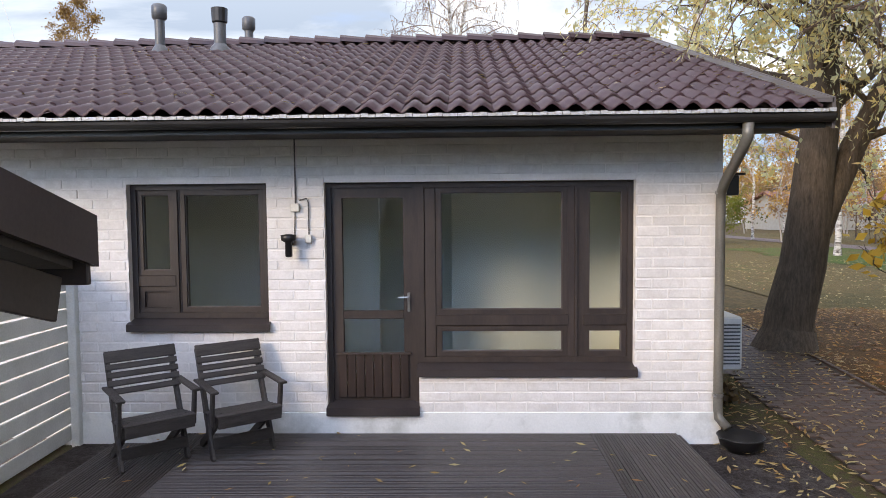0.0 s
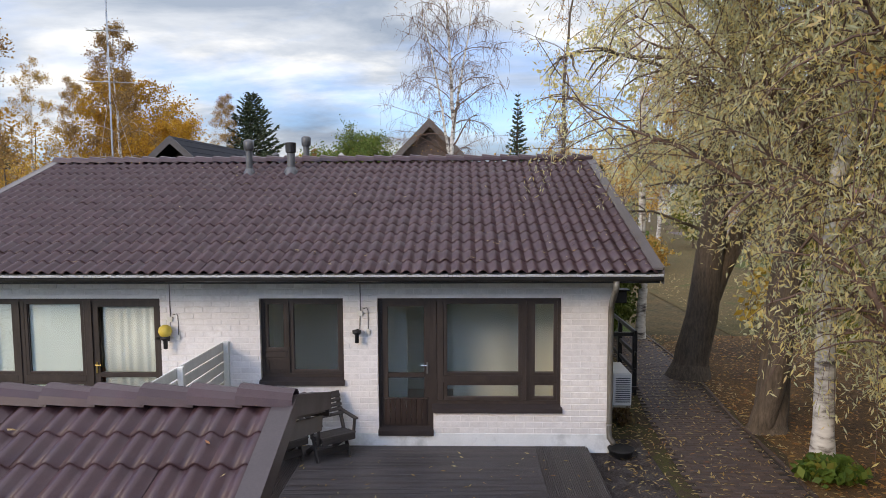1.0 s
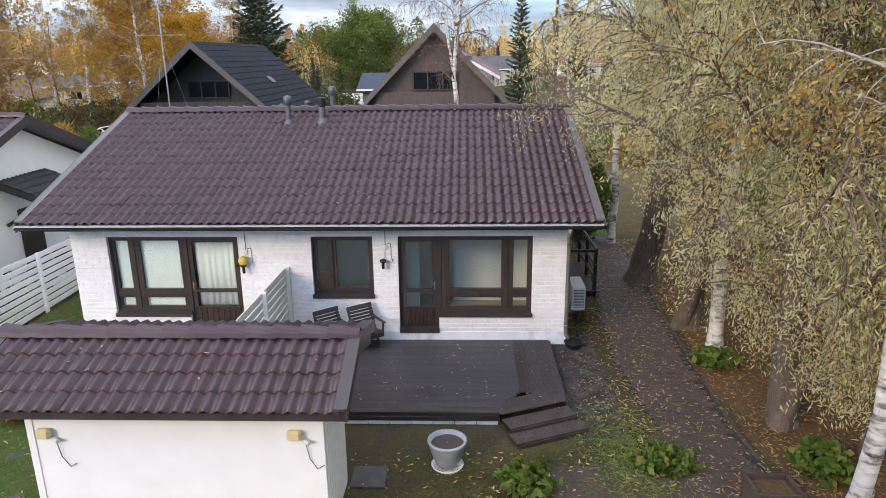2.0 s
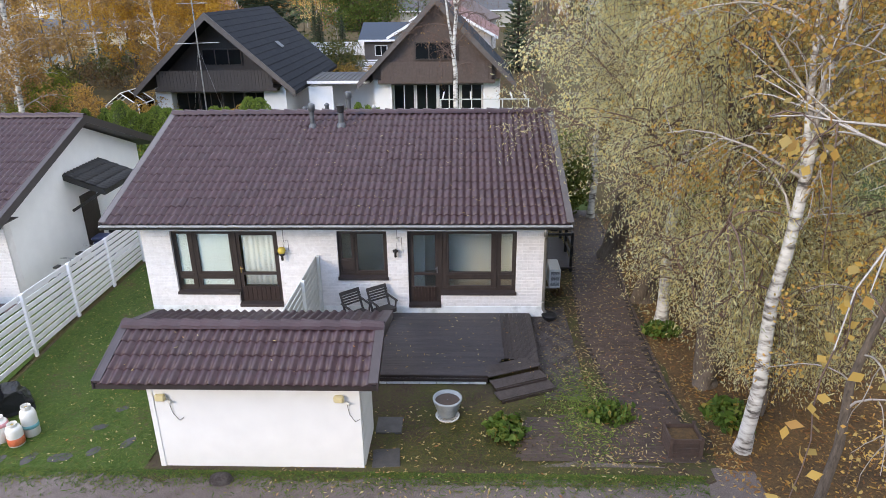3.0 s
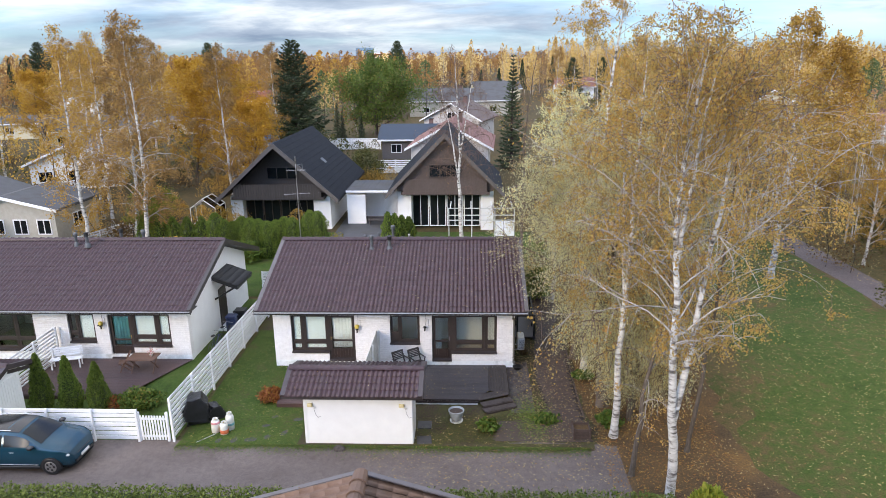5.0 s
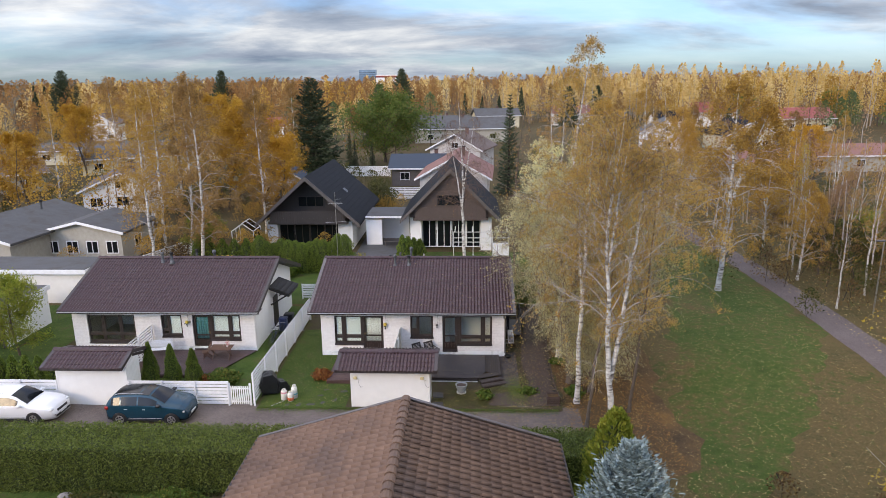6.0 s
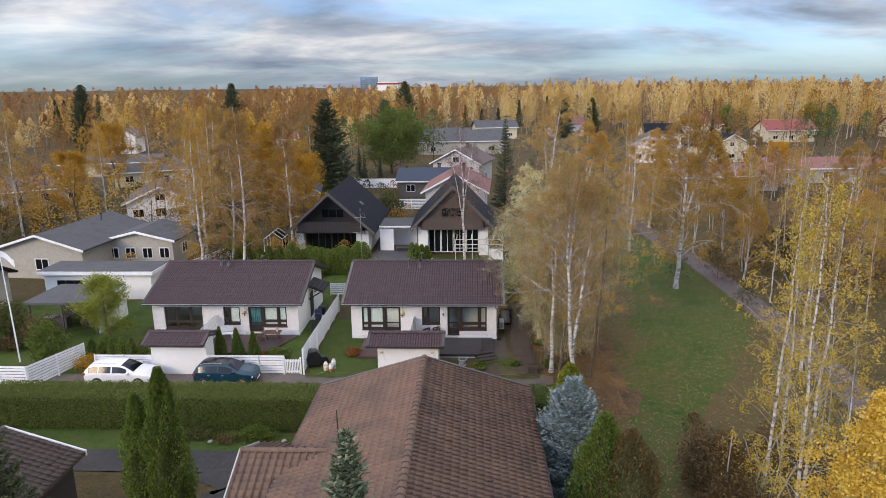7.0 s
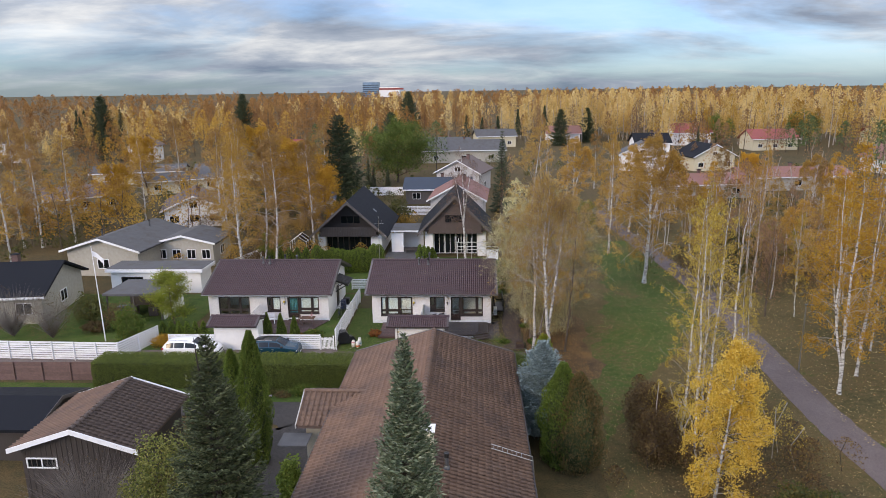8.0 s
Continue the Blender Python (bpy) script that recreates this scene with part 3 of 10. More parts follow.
def thing(name, label, category, at=(0, 0, 0), turn=0.0, group="", kind=""):
    ob = new(name)
    ob.empty_display_size = 0.2
    ob.location = at
    ob.rotation_euler = (0, 0, radians(turn))
    return tagged(ob, label, category, group, kind)


def part(name, geo, material, parent=None, label="", kind="", smooth=False):
    """One mesh object under a thing or under a part; geo is a Geo or a ready mesh."""
    me = geo.mesh(name, smooth) if isinstance(geo, Geo) else geo
    if not me.materials:
        me.materials.append(M[material])
    ob = new(name, me)
    if parent is not None:
        ob.parent = parent
    return tagged(ob, label, kind=kind)


def setting(name, geo, material, label, category, kind="structure", smooth=False):
    return tagged(part(name, geo, material, None, smooth=smooth), label, category, kind=kind)


def ground_z(x, y):
    """The yard falls a little from the house to the road."""
    t = min(max((-0.3 - y) / 3.4, 0.0), 1.0)
    return -0.15 * t * t * (3 - 2 * t)


def leaf_quads(centres, size, rng, narrow=1.0, droop=None, flat=0.0):
    """Pointed four-cornered leaves at the centres, turned at random."""
    n = len(centres)
    a = rng.normal(size=(n, 3))
    if droop is not None:
        a = a * droop + np.array([0, 0, -1.0])
    a[:, 2] *= 1 - flat
    a /= np.linalg.norm(a, axis=1, keepdims=True) + 1e-9
    b = np.cross(a, rng.normal(size=(n, 3)))
    b /= np.linalg.norm(b, axis=1, keepdims=True) + 1e-9
    s = (size * rng.uniform(0.6, 1.35, n))[:, None]
    c = np.asarray(centres)
    v = np.stack([c - a * s, c + b * s * 0.5 * narrow - a * s * 0.1, c + a * s, c - b * s * 0.5 * narrow - a * s * 0.1], 1).reshape(-1, 3)
    return v, np.arange(4 * n).reshape(-1, 4)


def tubes_mesh(name, lines, sides=5):
    """Many tapered polylines as one mesh: each line is (points array, start radius, end radius)."""
    vs, fs, k = [], [], 0
    for pts, r0, r1 in lines:
        pts = np.asarray(pts, float)
        m = len(pts)
        d = np.gradient(pts, axis=0)
        d /= np.linalg.norm(d, axis=1, keepdims=True) + 1e-9
        ref = np.array([0.31, 0.95, 0.05]) if abs(d[0, 2]) > 0.6 else np.array([0, 0, 1.0])
        u = np.cross(d, ref)
        u /= np.linalg.norm(u, axis=1, keepdims=True) + 1e-9
        w = np.cross(d, u)
        sd = sides if r0 > 0.03 else 3
        ang = np.linspace(0, 2 * np.pi, sd, endpoint=False)
        r = np.linspace(r0, r1, m)[:, None, None]
        ring = pts[:, None] + r * (np.cos(ang)[None, :, None] * u[:, None] + np.sin(ang)[None, :, None] * w[:, None])
        vs.append(ring.reshape(-1, 3))
        i, j = np.meshgrid(np.arange(m - 1), np.arange(sd), indexing="ij")
        a, b = k + i * sd + j, k + i * sd + (j + 1) % sd
        fs.append(np.stack([a, b, b + sd, a + sd], -1).reshape(-1, 4))
        k += m * sd
    me = quick_mesh(name, np.concatenate(vs), np.concatenate(fs))
    me.shade_smooth()
    return me


def bend(p, way, length, n, rng, curl=0.0, wobble=0.12):
    """A polyline from p along way; curl bends it up (+) or down (-)."""
    pts, d = [np.array(p, float)], np.array(way, float)
    d /= np.linalg.norm(d)
    for _ in range(n):
        d = d + np.array([0, 0, curl / n]) + rng.normal(size=3) * wobble
        d /= np.linalg.norm(d)
        pts.append(pts[-1] + d * length / n)
    return np.array(pts)


def broadleaf(name, label, category, at, height, radius, crown, seed, bark="bark", wood="twig", leaf="leaf_green", trunk_r=0.15, bare=0.3, limbs=26, twigs=9,
              leaves=9000, size=0.06, rise=0.7, curl=0.3, droop=0.0, lean=(0, 0), leaf_droop=None, narrow=1.0, spread=0.35, stems=1, wander=0.05, low=0.25, group="", strands=0, strand=3.0):
    """A deciduous tree: tapered trunk, limbs, twigs and single leaves along the twigs. bare: the clear part of the trunk;
    crown: outline of the crown as (part of the height, part of the radius) pairs."""
    rng = np.random.default_rng(seed)
    tree = thing(name, label, category, at, group=group)
    trunk, wooden, spots = [], [], []
    hs, rs = np.array([c[0] for c in crown]), np.array([c[1] for c in crown])
    for s in range(stems):
        turn = rng.uniform(0, 6.28)
        off = 0.0 if stems == 1 else (0.04 if s == 0 else 0.17)
        way = np.array([lean[0] + (math.cos(turn + s * 2.4) * off), lean[1] + (math.sin(turn + s * 2.4) * off), 1.0])
        h = height * (1 if s == 0 else rng.uniform(0.8, 0.95))
        spine = bend((0.0 + 0.2 * s * math.cos(turn), 0.2 * s * math.sin(turn), -0.15), way, h * np.linalg.norm(way) + 0.15, 14, rng, 0.25, wander)
        r0 = trunk_r * (1 if s == 0 else 0.75)
        trunk.append((spine, r0, 0.012))
        flare = np.array([spine[0], spine[0] + (spine[1] - spine[0]) * 0.35])
        trunk.append((flare, r0 * 1.35, r0 * 0.97))
        cum = spine[:, 2]
        for k in range(limbs):
            q = bare + (1 - bare) * ((k + rng.uniform(0, 1)) / limbs) ** 0.9
            z = q * cum[-1]
            p = np.array([np.interp(z, cum, spine[:, i]) for i in range(3)])
            reach = radius * np.interp(q, hs, rs) * rng.uniform(0.75, 1.1)
            az = 2.4 * k + rng.normal() * 0.5 + s
            d = np.array([math.cos(az), math.sin(az), rise * rng.uniform(0.6, 1.3)])
            lr = max(0.010, r0 * (1 - q) * 0.42)
            limb = bend(p, d, reach * 1.15, 6, rng, curl, 0.14)
            wooden.append((limb, lr, 0.006))
            for j in range(twigs):
                f = rng.uniform(0.25, 1.0)
                i = f * 6
                i0 = min(int(i), 5)
                tp = limb[i0] + (limb[i0 + 1] - limb[i0]) * (i - i0)
                td = (limb[i0 + 1] - limb[i0]) / (np.linalg.norm(limb[i0 + 1] - limb[i0]) + 1e-9) + rng.normal(size=3) * 0.8
                tl = reach * rng.uniform(0.25, 0.5) * (1 + droop * 0.6)
                tw = bend(tp, td, tl, 5, rng, -droop * 2.2, 0.2)
                wooden.append((tw, max(0.005, lr * 0.3), 0.003))
                spots.append(tw)
            for j in range(strands):
                i0 = rng.integers(2, 6)
                tp = limb[i0] + rng.normal(size=3) * 0.1
                ln = min(strand * rng.uniform(0.3, 1.0), tp[2] - low)
                if ln > 0.4:
                    way2 = np.array([rng.normal() * 0.25, rng.normal() * 0.25, -1.0])
                    tw = bend(tp, way2, ln, 5, rng, -0.3, 0.06)
                    wooden.append((tw, 0.006, 0.003))
                    spots.append(tw)
    part("trunk", tubes_mesh("trunk", trunk, 10), bark, tree)
    part("crown_wood", tubes_mesh("crown_wood", wooden, 5), wood, tree, kind="stuff")
    if leaves:
        spots = np.array(spots)
        k = rng.integers(0, len(spots), leaves)
        f = rng.uniform(0.1, 1.0, leaves) * (spots.shape[1] - 1)
        i0 = np.minimum(f.astype(int), spots.shape[1] - 2)
        c = spots[k, i0] + (spots[k, i0 + 1] - spots[k, i0]) * (f - i0)[:, None]
        c = c + rng.normal(size=c.shape) * spread * 0.5
        c = c[c[:, 2] > low + rng.uniform(0, 0.5, len(c))]
        v, fc = leaf_quads(c, size, rng, narrow, leaf_droop)
        part("crown", quick_mesh("crown", v, fc), leaf, tree)
    return tree


def birch(label, at, stems, radius, crown, seed, leaf="leaf_birch", leaves=30000, size=0.032, limbs=40, subs=6, twigs=3, rise=1.15, sag=1.1, hang=0.7, spread=0.07,
          bark="bark_birch", wood="branch_birch", group="birches", name="birch_tree", category="birch", fine=5):
    """A birch: one trunk or several, limbs that climb and then arch over, side branches, hanging twigs and small leaves along them.
    stems: (height where it leaves the first stem, lean in x, lean in y, height of its top, radius); crown: (part of the height, part of the radius) pairs."""
    rng = np.random.default_rng(seed)
    tree = thing(name, label, category, at, group=group)
    hs, rs = np.array([c[0] for c in crown]), np.array([c[1] for c in crown])
    wooden, twiggy, spots, first = [], [], [], None
    for k, (fork, lx, ly, top, r0) in enumerate(stems):
        start = np.array([0.0, 0.0, -0.15]) if first is None else np.array([np.interp(fork, first[:, 2], first[:, i]) for i in range(3)])
        n = 16
        z = np.linspace(start[2], top, n + 1)
        drift = np.cumsum(rng.normal(size=(n + 1, 2)) * 0.035 * (top - start[2]) / n * 1.6, axis=0)
        drift[:2] *= 0.3
        bow = np.sin(np.linspace(0, np.pi, n + 1))[:, None] * rng.normal(size=2) * 0.012 * top
        xy = start[:2] + np.array([lx, ly]) * (z - start[2])[:, None] + drift + bow
        spine = np.column_stack([xy, z])
        if first is None:
            first = spine
        lines = [(spine, r0, 0.010)]
        if k == 0:
            lines.append((spine[:2] * [[1, 1, 1], [1, 1, 0.6]], r0 * 1.4, r0 * 0.97))
        part("trunk", tubes_mesh("trunk", lines, 10), bark, tree)
        lo = max(hs[0] * top, fork + 0.4)
        many = limbs if k == 0 else int(limbs * 0.7)
        for j in range(many):
            zz = lo + (top * 0.985 - lo) * ((j + rng.uniform(0, 1)) / many)
            p = np.array([np.interp(zz, spine[:, 2], spine[:, i]) for i in range(3)])
            reach = radius * np.interp(zz / top, hs, rs) * rng.uniform(0.65, 1.12)
            az = 2.4 * j + rng.normal() * 0.5 + k * 1.3
            d = np.array([math.cos(az), math.sin(az), rise * rng.uniform(0.75, 1.35)])
            lr = max(0.009, r0 * (1 - 0.86 * zz / top) * rng.uniform(0.26, 0.42))
            limb = bend(p, d, reach * 1.3, 7, rng, -sag, 0.13)
            wooden.append((limb, lr, 0.006))
            for _ in range(subs):
                f = rng.uniform(0.22, 1.0) * 7
                i0 = min(int(f), 6)
                q = limb[i0] + (limb[i0 + 1] - limb[i0]) * (f - i0)
                way = limb[i0 + 1] - limb[i0]
                way = way / (np.linalg.norm(way) + 1e-9) + rng.normal(size=3) * 0.62 + np.array([0, 0, 0.15])
                sub = bend(q, way, (0.25 + reach * rng.uniform(0.22, 0.5)) * (1.15 - 0.07 * f), fine, rng, -sag * 0.9, 0.17)
                (wooden if lr > 0.02 else twiggy).append((sub, max(0.006, lr * 0.42), 0.004))
                spots.append(sub)
                for _ in range(twigs):
                    i1 = rng.integers(1, fine + 1)
                    way = rng.normal(size=3) * 0.7 + np.array([0, 0, -hang])
                    tw = bend(sub[i1], way, rng.uniform(0.25, 0.75) * (0.5 + 0.14 * radius), fine, rng, -hang * 1.6, 0.16)
                    twiggy.append((tw, 0.005, 0.003))
                    spots.append(tw)
                    spots.append(tw)
    part("crown_wood", tubes_mesh("crown_wood", wooden, 5), wood, tree, kind="stuff")
    part("twig_work", tubes_mesh("twig_work", twiggy, 4), "twig", tree, "fine brown twigs", kind="stuff")
    if leaves:
        spots = np.array(spots)
        weight = rng.uniform(0.05, 1, len(spots)) ** 2
        k = rng.choice(len(spots), leaves, p=weight / weight.sum())
        f = rng.uniform(0.15, 1.0, leaves) * (spots.shape[1] - 1)
        i0 = np.minimum(f.astype(int), spots.shape[1] - 2)
        c = spots[k, i0] + (spots[k, i0 + 1] - spots[k, i0]) * (f - i0)[:, None] + rng.normal(size=(leaves, 3)) * spread
        v, fc = leaf_quads(c, size, rng, 1.3)
        part("crown", quick_mesh("crown", v, fc), leaf, tree)
    return tree


def conifer(name, label, at, height, radius, seed, leaf="needle_dark", per=60, size=0.12, layers=30, bare=0.02, droop=0.35, upturn=0.5, power=0.9, group="", category="spruce"):
    """A spruce or fir: boughs in whorls, each with sprays of needles along it."""
    rng = np.random.default_rng(seed)
    tree = thing(name, label, category, at, group=group)
    spine = bend((0, 0, -0.1), (0, 0, 1), height + 0.1, 10, rng, 0, 0.012)
    wood, spots, ways = [], [], []
    for k in range(layers):
        q = bare + (1 - bare) * k / layers
        reach = radius * (1 - q) ** power * rng.uniform(0.85, 1.1) + 0.06
        boughs = max(4, int(5 + 5 * (1 - q)))
        for j in range(boughs):
            az = 6.283 * (j + rng.uniform(-0.3, 0.3)) / boughs + k * 1.1
            d = np.array([math.cos(az), math.sin(az), -droop + 0.9 * q])
            ln = reach * rng.uniform(0.7, 1.12)
            b = bend((0, 0, q * height), d, ln, 4, rng, upturn, 0.05)
            wood.append((b, 0.012 + 0.02 * (1 - q), 0.004))
            m = max(4, int(per * ln / radius))
            f = rng.uniform(0.12, 1, m) ** 0.8 * 4
            i0 = np.minimum(f.astype(int), 3)
            c = b[i0] + (b[i0 + 1] - b[i0]) * (f - i0)[:, None]
            side = np.array([-d[1], d[0], 0])
            c = c + side * (rng.normal(size=(m, 1)) * 0.16 * ln) + np.array([0, 0, -0.05]) * rng.uniform(0, 1, (m, 1)) * ln
            spots.append(c)
            ways.append(np.tile(d, (m, 1)) + side * rng.normal(size=(m, 1)) * 0.9)
    part("trunk", tubes_mesh("trunk", [(spine, height * 0.016 + 0.03, 0.01)], 8), "bark_dark", tree)
    part("bough_work", tubes_mesh("bough_work", wood, 4), "bark_dark", tree, kind="stuff")
    c, a = np.concatenate(spots), np.concatenate(ways)
    n = len(c)
    a[:, 2] += rng.normal(size=n) * 0.35
    a /= np.linalg.norm(a, axis=1, keepdims=True)
    b = np.cross(a, rng.normal(size=(n, 3)))
    b /= np.linalg.norm(b, axis=1, keepdims=True)
    s = (size * rng.uniform(0.6, 1.3, n))[:, None]
    v = np.stack([c - a * s * 0.6, c + b * s * 0.22, c + a * s, c - b * s * 0.22], 1).reshape(-1, 3)
    part("crown", quick_mesh("crown", v, np.arange(4 * n).reshape(-1, 4)), leaf, tree)
    return tree


def column_shrub(name, label, at, height, radius, seed, leaf="thuja", count=5000, size=0.09, tip=0.5, group="", category="thuja", ripple=0.12, layers=()):
    """A thuja or clipped bush: sprays over a lumpy upright body with a dark core for the shade inside."""
    rng = np.random.default_rng(seed)
    shrub = thing(name, label, category, at, group=group)
    q = rng.uniform(0, 1, count) ** 0.9
    az = rng.uniform(0, 6.283, count)
    body = np.minimum(1, (1.03 - q) / (1 - tip)) ** 0.75 * (0.75 + 0.25 * np.minimum(1, q * 6))
    lump = 1 + ripple * np.sin(az * 3 + q * 9 + seed) + ripple * np.sin(az * 5 - q * 17 + seed * 2)
    r = radius * body * lump * rng.uniform(0.72, 1.04, count)
    c = np.stack([r * np.cos(az), r * np.sin(az), q * height], 1)
    a = np.stack([np.cos(az) * 0.45, np.sin(az) * 0.45, np.ones(count)], 1) + rng.normal(size=(count, 3)) * 0.35
    a /= np.linalg.norm(a, axis=1, keepdims=True)
    b = np.cross(a, rng.normal(size=(count, 3)))
    b /= np.linalg.norm(b, axis=1, keepdims=True)
    s = (size * rng.uniform(0.6, 1.4, count))[:, None]
    v = np.stack([c - a * s * 0.5, c + b * s * 0.42, c + a * s, c - b * s * 0.42], 1).reshape(-1, 3)
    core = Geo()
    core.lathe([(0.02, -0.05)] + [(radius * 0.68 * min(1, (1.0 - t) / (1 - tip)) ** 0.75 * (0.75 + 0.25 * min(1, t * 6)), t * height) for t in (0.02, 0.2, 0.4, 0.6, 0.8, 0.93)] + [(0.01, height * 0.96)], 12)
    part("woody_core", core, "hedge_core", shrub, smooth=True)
    part("foliage", quick_mesh("foliage", v, np.arange(4 * count).reshape(-1, 4)), leaf, shrub)
    return shrub


def bush(name, label, at, rx, ry, h, seed, leaf="leaf_green", count=2500, size=0.05, group="", category="shrub", stems=14, wood="twig"):
    """A loose shrub: several stems from the base and leaves all through."""
    rng = np.random.default_rng(seed)
    ob = thing(name, label, category, at, group=group)
    lines = []
    for k in range(stems):
        az = rng.uniform(0, 6.28)
        d = np.array([math.cos(az) * rx, math.sin(az) * ry, h * 1.2])
        lines.append((bend((0, 0, -0.05), d, np.linalg.norm(d) * rng.uniform(0.6, 0.9), 4, rng, 0.1, 0.15), 0.012, 0.003))
    part("stem_work", tubes_mesh("stem_work", lines, 4), wood, ob, kind="stuff")
    u = rng.normal(size=(count, 3))
    u /= np.linalg.norm(u, axis=1, keepdims=True)
    lump = 1 + 0.22 * np.sin(u[:, 0] * 5 + seed) * np.cos(u[:, 1] * 6 + seed) + 0.15 * np.sin(u[:, 2] * 9)
    r = (rng.uniform(0.25, 1, count) ** 0.45) * lump
    c = u * r[:, None] * np.array([rx, ry, h * 0.55]) + np.array([0, 0, h * 0.52])
    c[:, 2] = np.maximum(c[:, 2], 0.03)
    v, f = leaf_quads(c, size, rng, 1.3)
    part("foliage", quick_mesh("foliage", v, f), leaf, ob)
    return ob

# ---- ground ----
def sheet(name, xs, ys, lift, material, label, category, zf=ground_z, ragged=0.0):
    """A strip of ground over a grid of x and y lines; ragged: how far its front edge wanders."""
    xs, ys = list(xs), list(ys)
    g = Geo()
    g.v = [(x, y - (ragged * (1 + math.sin(x * 2.1) * 0.6 + math.sin(x * 5.3 + 1) * 0.4 + math.sin(x * 13.7) * 0.35) if j == 0 else 0), zf(x, y) + lift) for j, y in enumerate(ys) for x in xs]
    n = len(xs)
    g.f = [(j * n + i, j * n + i + 1, (j + 1) * n + i + 1, (j + 1) * n + i) for j in range(len(ys) - 1) for i in range(n - 1)]
    return setting(name, g, material, label, category)


def ribbon(name, centre, widths, lift, material, label, category):
    """A path along a line of (x, y) points with a width at each, smoothed."""
    c = [Vector((x, y, 0)) for x, y in centre]
    pts, ws = [], []
    for i in range(len(c) - 1):
        p0, p1, p2, p3 = c[max(i - 1, 0)], c[i], c[i + 1], c[min(i + 2, len(c) - 1)]
        for k in range(6):
            t = k / 6
            pts.append(0.5 * (2 * p1 + (p2 - p0) * t + (2 * p0 - 5 * p1 + 4 * p2 - p3) * t * t + (3 * p1 - p0 - 3 * p2 + p3) * t ** 3))
            ws.append(widths[i] * (1 - t) + widths[i + 1] * t)
    pts.append(c[-1])
    ws.append(widths[-1])
    g = Geo()
    rng = random.Random(5)
    for i, p in enumerate(pts):
        d = (pts[min(i + 1, len(pts) - 1)] - pts[max(i - 1, 0)]).normalized()
        s = Vector((-d.y, d.x, 0)) * ws[i] / 2
        for q in (-1, -0.33, 0.33, 1):
            j = rng.uniform(0.95, 1.05) if abs(q) == 1 else 1
            v = p + s * q * j
            g.v.append((v.x, v.y, ground_z(v.x, v.y) + lift))
    g.f = [(4 * i + k, 4 * i + k + 1, 4 * i + k + 5, 4 * i + k + 4) for i in range(len(pts) - 1) for k in range(3)]
    return setting(name, g, material, label, category)


def patch(name, x0, x1, y0, y1, lift, material, label, category, wander=0.7):
    """Ground with a wandering outline between x0 and x1, y0 and y1."""
    g = Geo()
    n = max(24, int((y1 - y0) / 0.8))
    for j in range(n + 1):
        y = y0 + (y1 - y0) * j / n
        end = min(1.0, (y - y0) / 2.5, (y1 - y) / 2.5)
        pinch = 0.5 * (x1 - x0) * (1 - math.sqrt(max(0.0, 1 - (1 - end) ** 2))) * 0.7
        wl_ = wander * (math.sin(y * 0.9) * 0.5 + math.sin(y * 2.3 + 1.0) * 0.3 + math.sin(y * 5.1 + 2.0) * 0.2)
        wr_ = wander * (math.sin(y * 0.7 + 2.0) * 0.5 + math.sin(y * 1.9) * 0.3 + math.sin(y * 4.7 + 1.0) * 0.2)
        for k in range(9):
            x = (x0 + pinch + wl_ * 0.4) + (x1 - x0 - 2 * pinch + wr_ - wl_ * 0.4) * k / 8
            g.v.append((x, y, ground_z(x, y) + lift))
    g.f = [(9 * j + k, 9 * j + k + 1, 9 * j + k + 10, 9 * j + k + 9) for j in range(n) for k in range(8)]
    return setting(name, g, material, label, category)


def steps(lo, hi, n):
    return [lo + (hi - lo) * i / n for i in range(n + 1)]


far = [-2600, -1200, -600, -300, -150]
sheet("ground", far + steps(-90, 90, 30) + [-x for x in reversed(far)], [-700, -300, -150] + steps(-90, -6, 14) + steps(-5, 1, 12) + steps(6, 90, 12) + [150, 300, 600, 1200, 3200], -0.03, "scrub",
      "rough autumn ground of brown grass and fallen leaves", "ground")
sheet("yard_ground", steps(-13.3, 3.2, 150), steps(-6.45, 9.5, 20), 0.0, "yard", "bare soil and thin grass round the house", "ground")
sheet("yard_verge", steps(-8.6, 2.6, 130), steps(-6.5, -6.2, 1), 0.026, "yard", "ragged grass verge along the lane", "ground", ragged=0.13)
sheet("lawn_side", steps(-13.2, -8.6, 60), steps(-6.45, 4.2, 14), 0.027, "grass", "green lawn beside the white fence", "lawn", ragged=0.14)
sheet("lawn_neighbour", steps(-27, -13.4, 4), steps(-6.2, 9, 16), 0.008, "grass", "lawn in front of the neighbouring house", "lawn")
sheet("lawn_back", steps(-24, 3, 4), steps(9.5, 25, 4), 0.0, "grass", "back garden lawn behind the houses", "lawn")
sheet("park_ground", steps(5.6, 60, 16), steps(-130, -6, 30) + steps(-5.5, 1, 26) + steps(2, 60, 14), -0.006, "park_leafy", "leaf covered park ground under the birches", "ground")
lawn = Geo()
edge_y, edge_l, edge_r = (-21, -13, -8, -2, 4, 9.5, 18, 34), (6.9, 6.8, 7.6, 9.6, 11.0, 12.4, 13.4, 13.0), (7.1, 10.2, 14.2, 17.6, 21.0, 21.3, 21.1, 19.8)
for j in range(111):
    y = -21 + 55 * j / 110
    a = float(np.interp(y, edge_y, edge_l)) + 0.35 * math.sin(y * 1.3) + 0.25 * math.sin(y * 3.1 + 1)
    b = float(np.interp(y, edge_y, edge_r)) + 0.3 * math.sin(y * 1.1 + 2) + 0.2 * math.sin(y * 3.7)
    lawn.v += [(a + (b - a) * k / 8, y, ground_z(a, y) + 0.007) for k in range(9)]
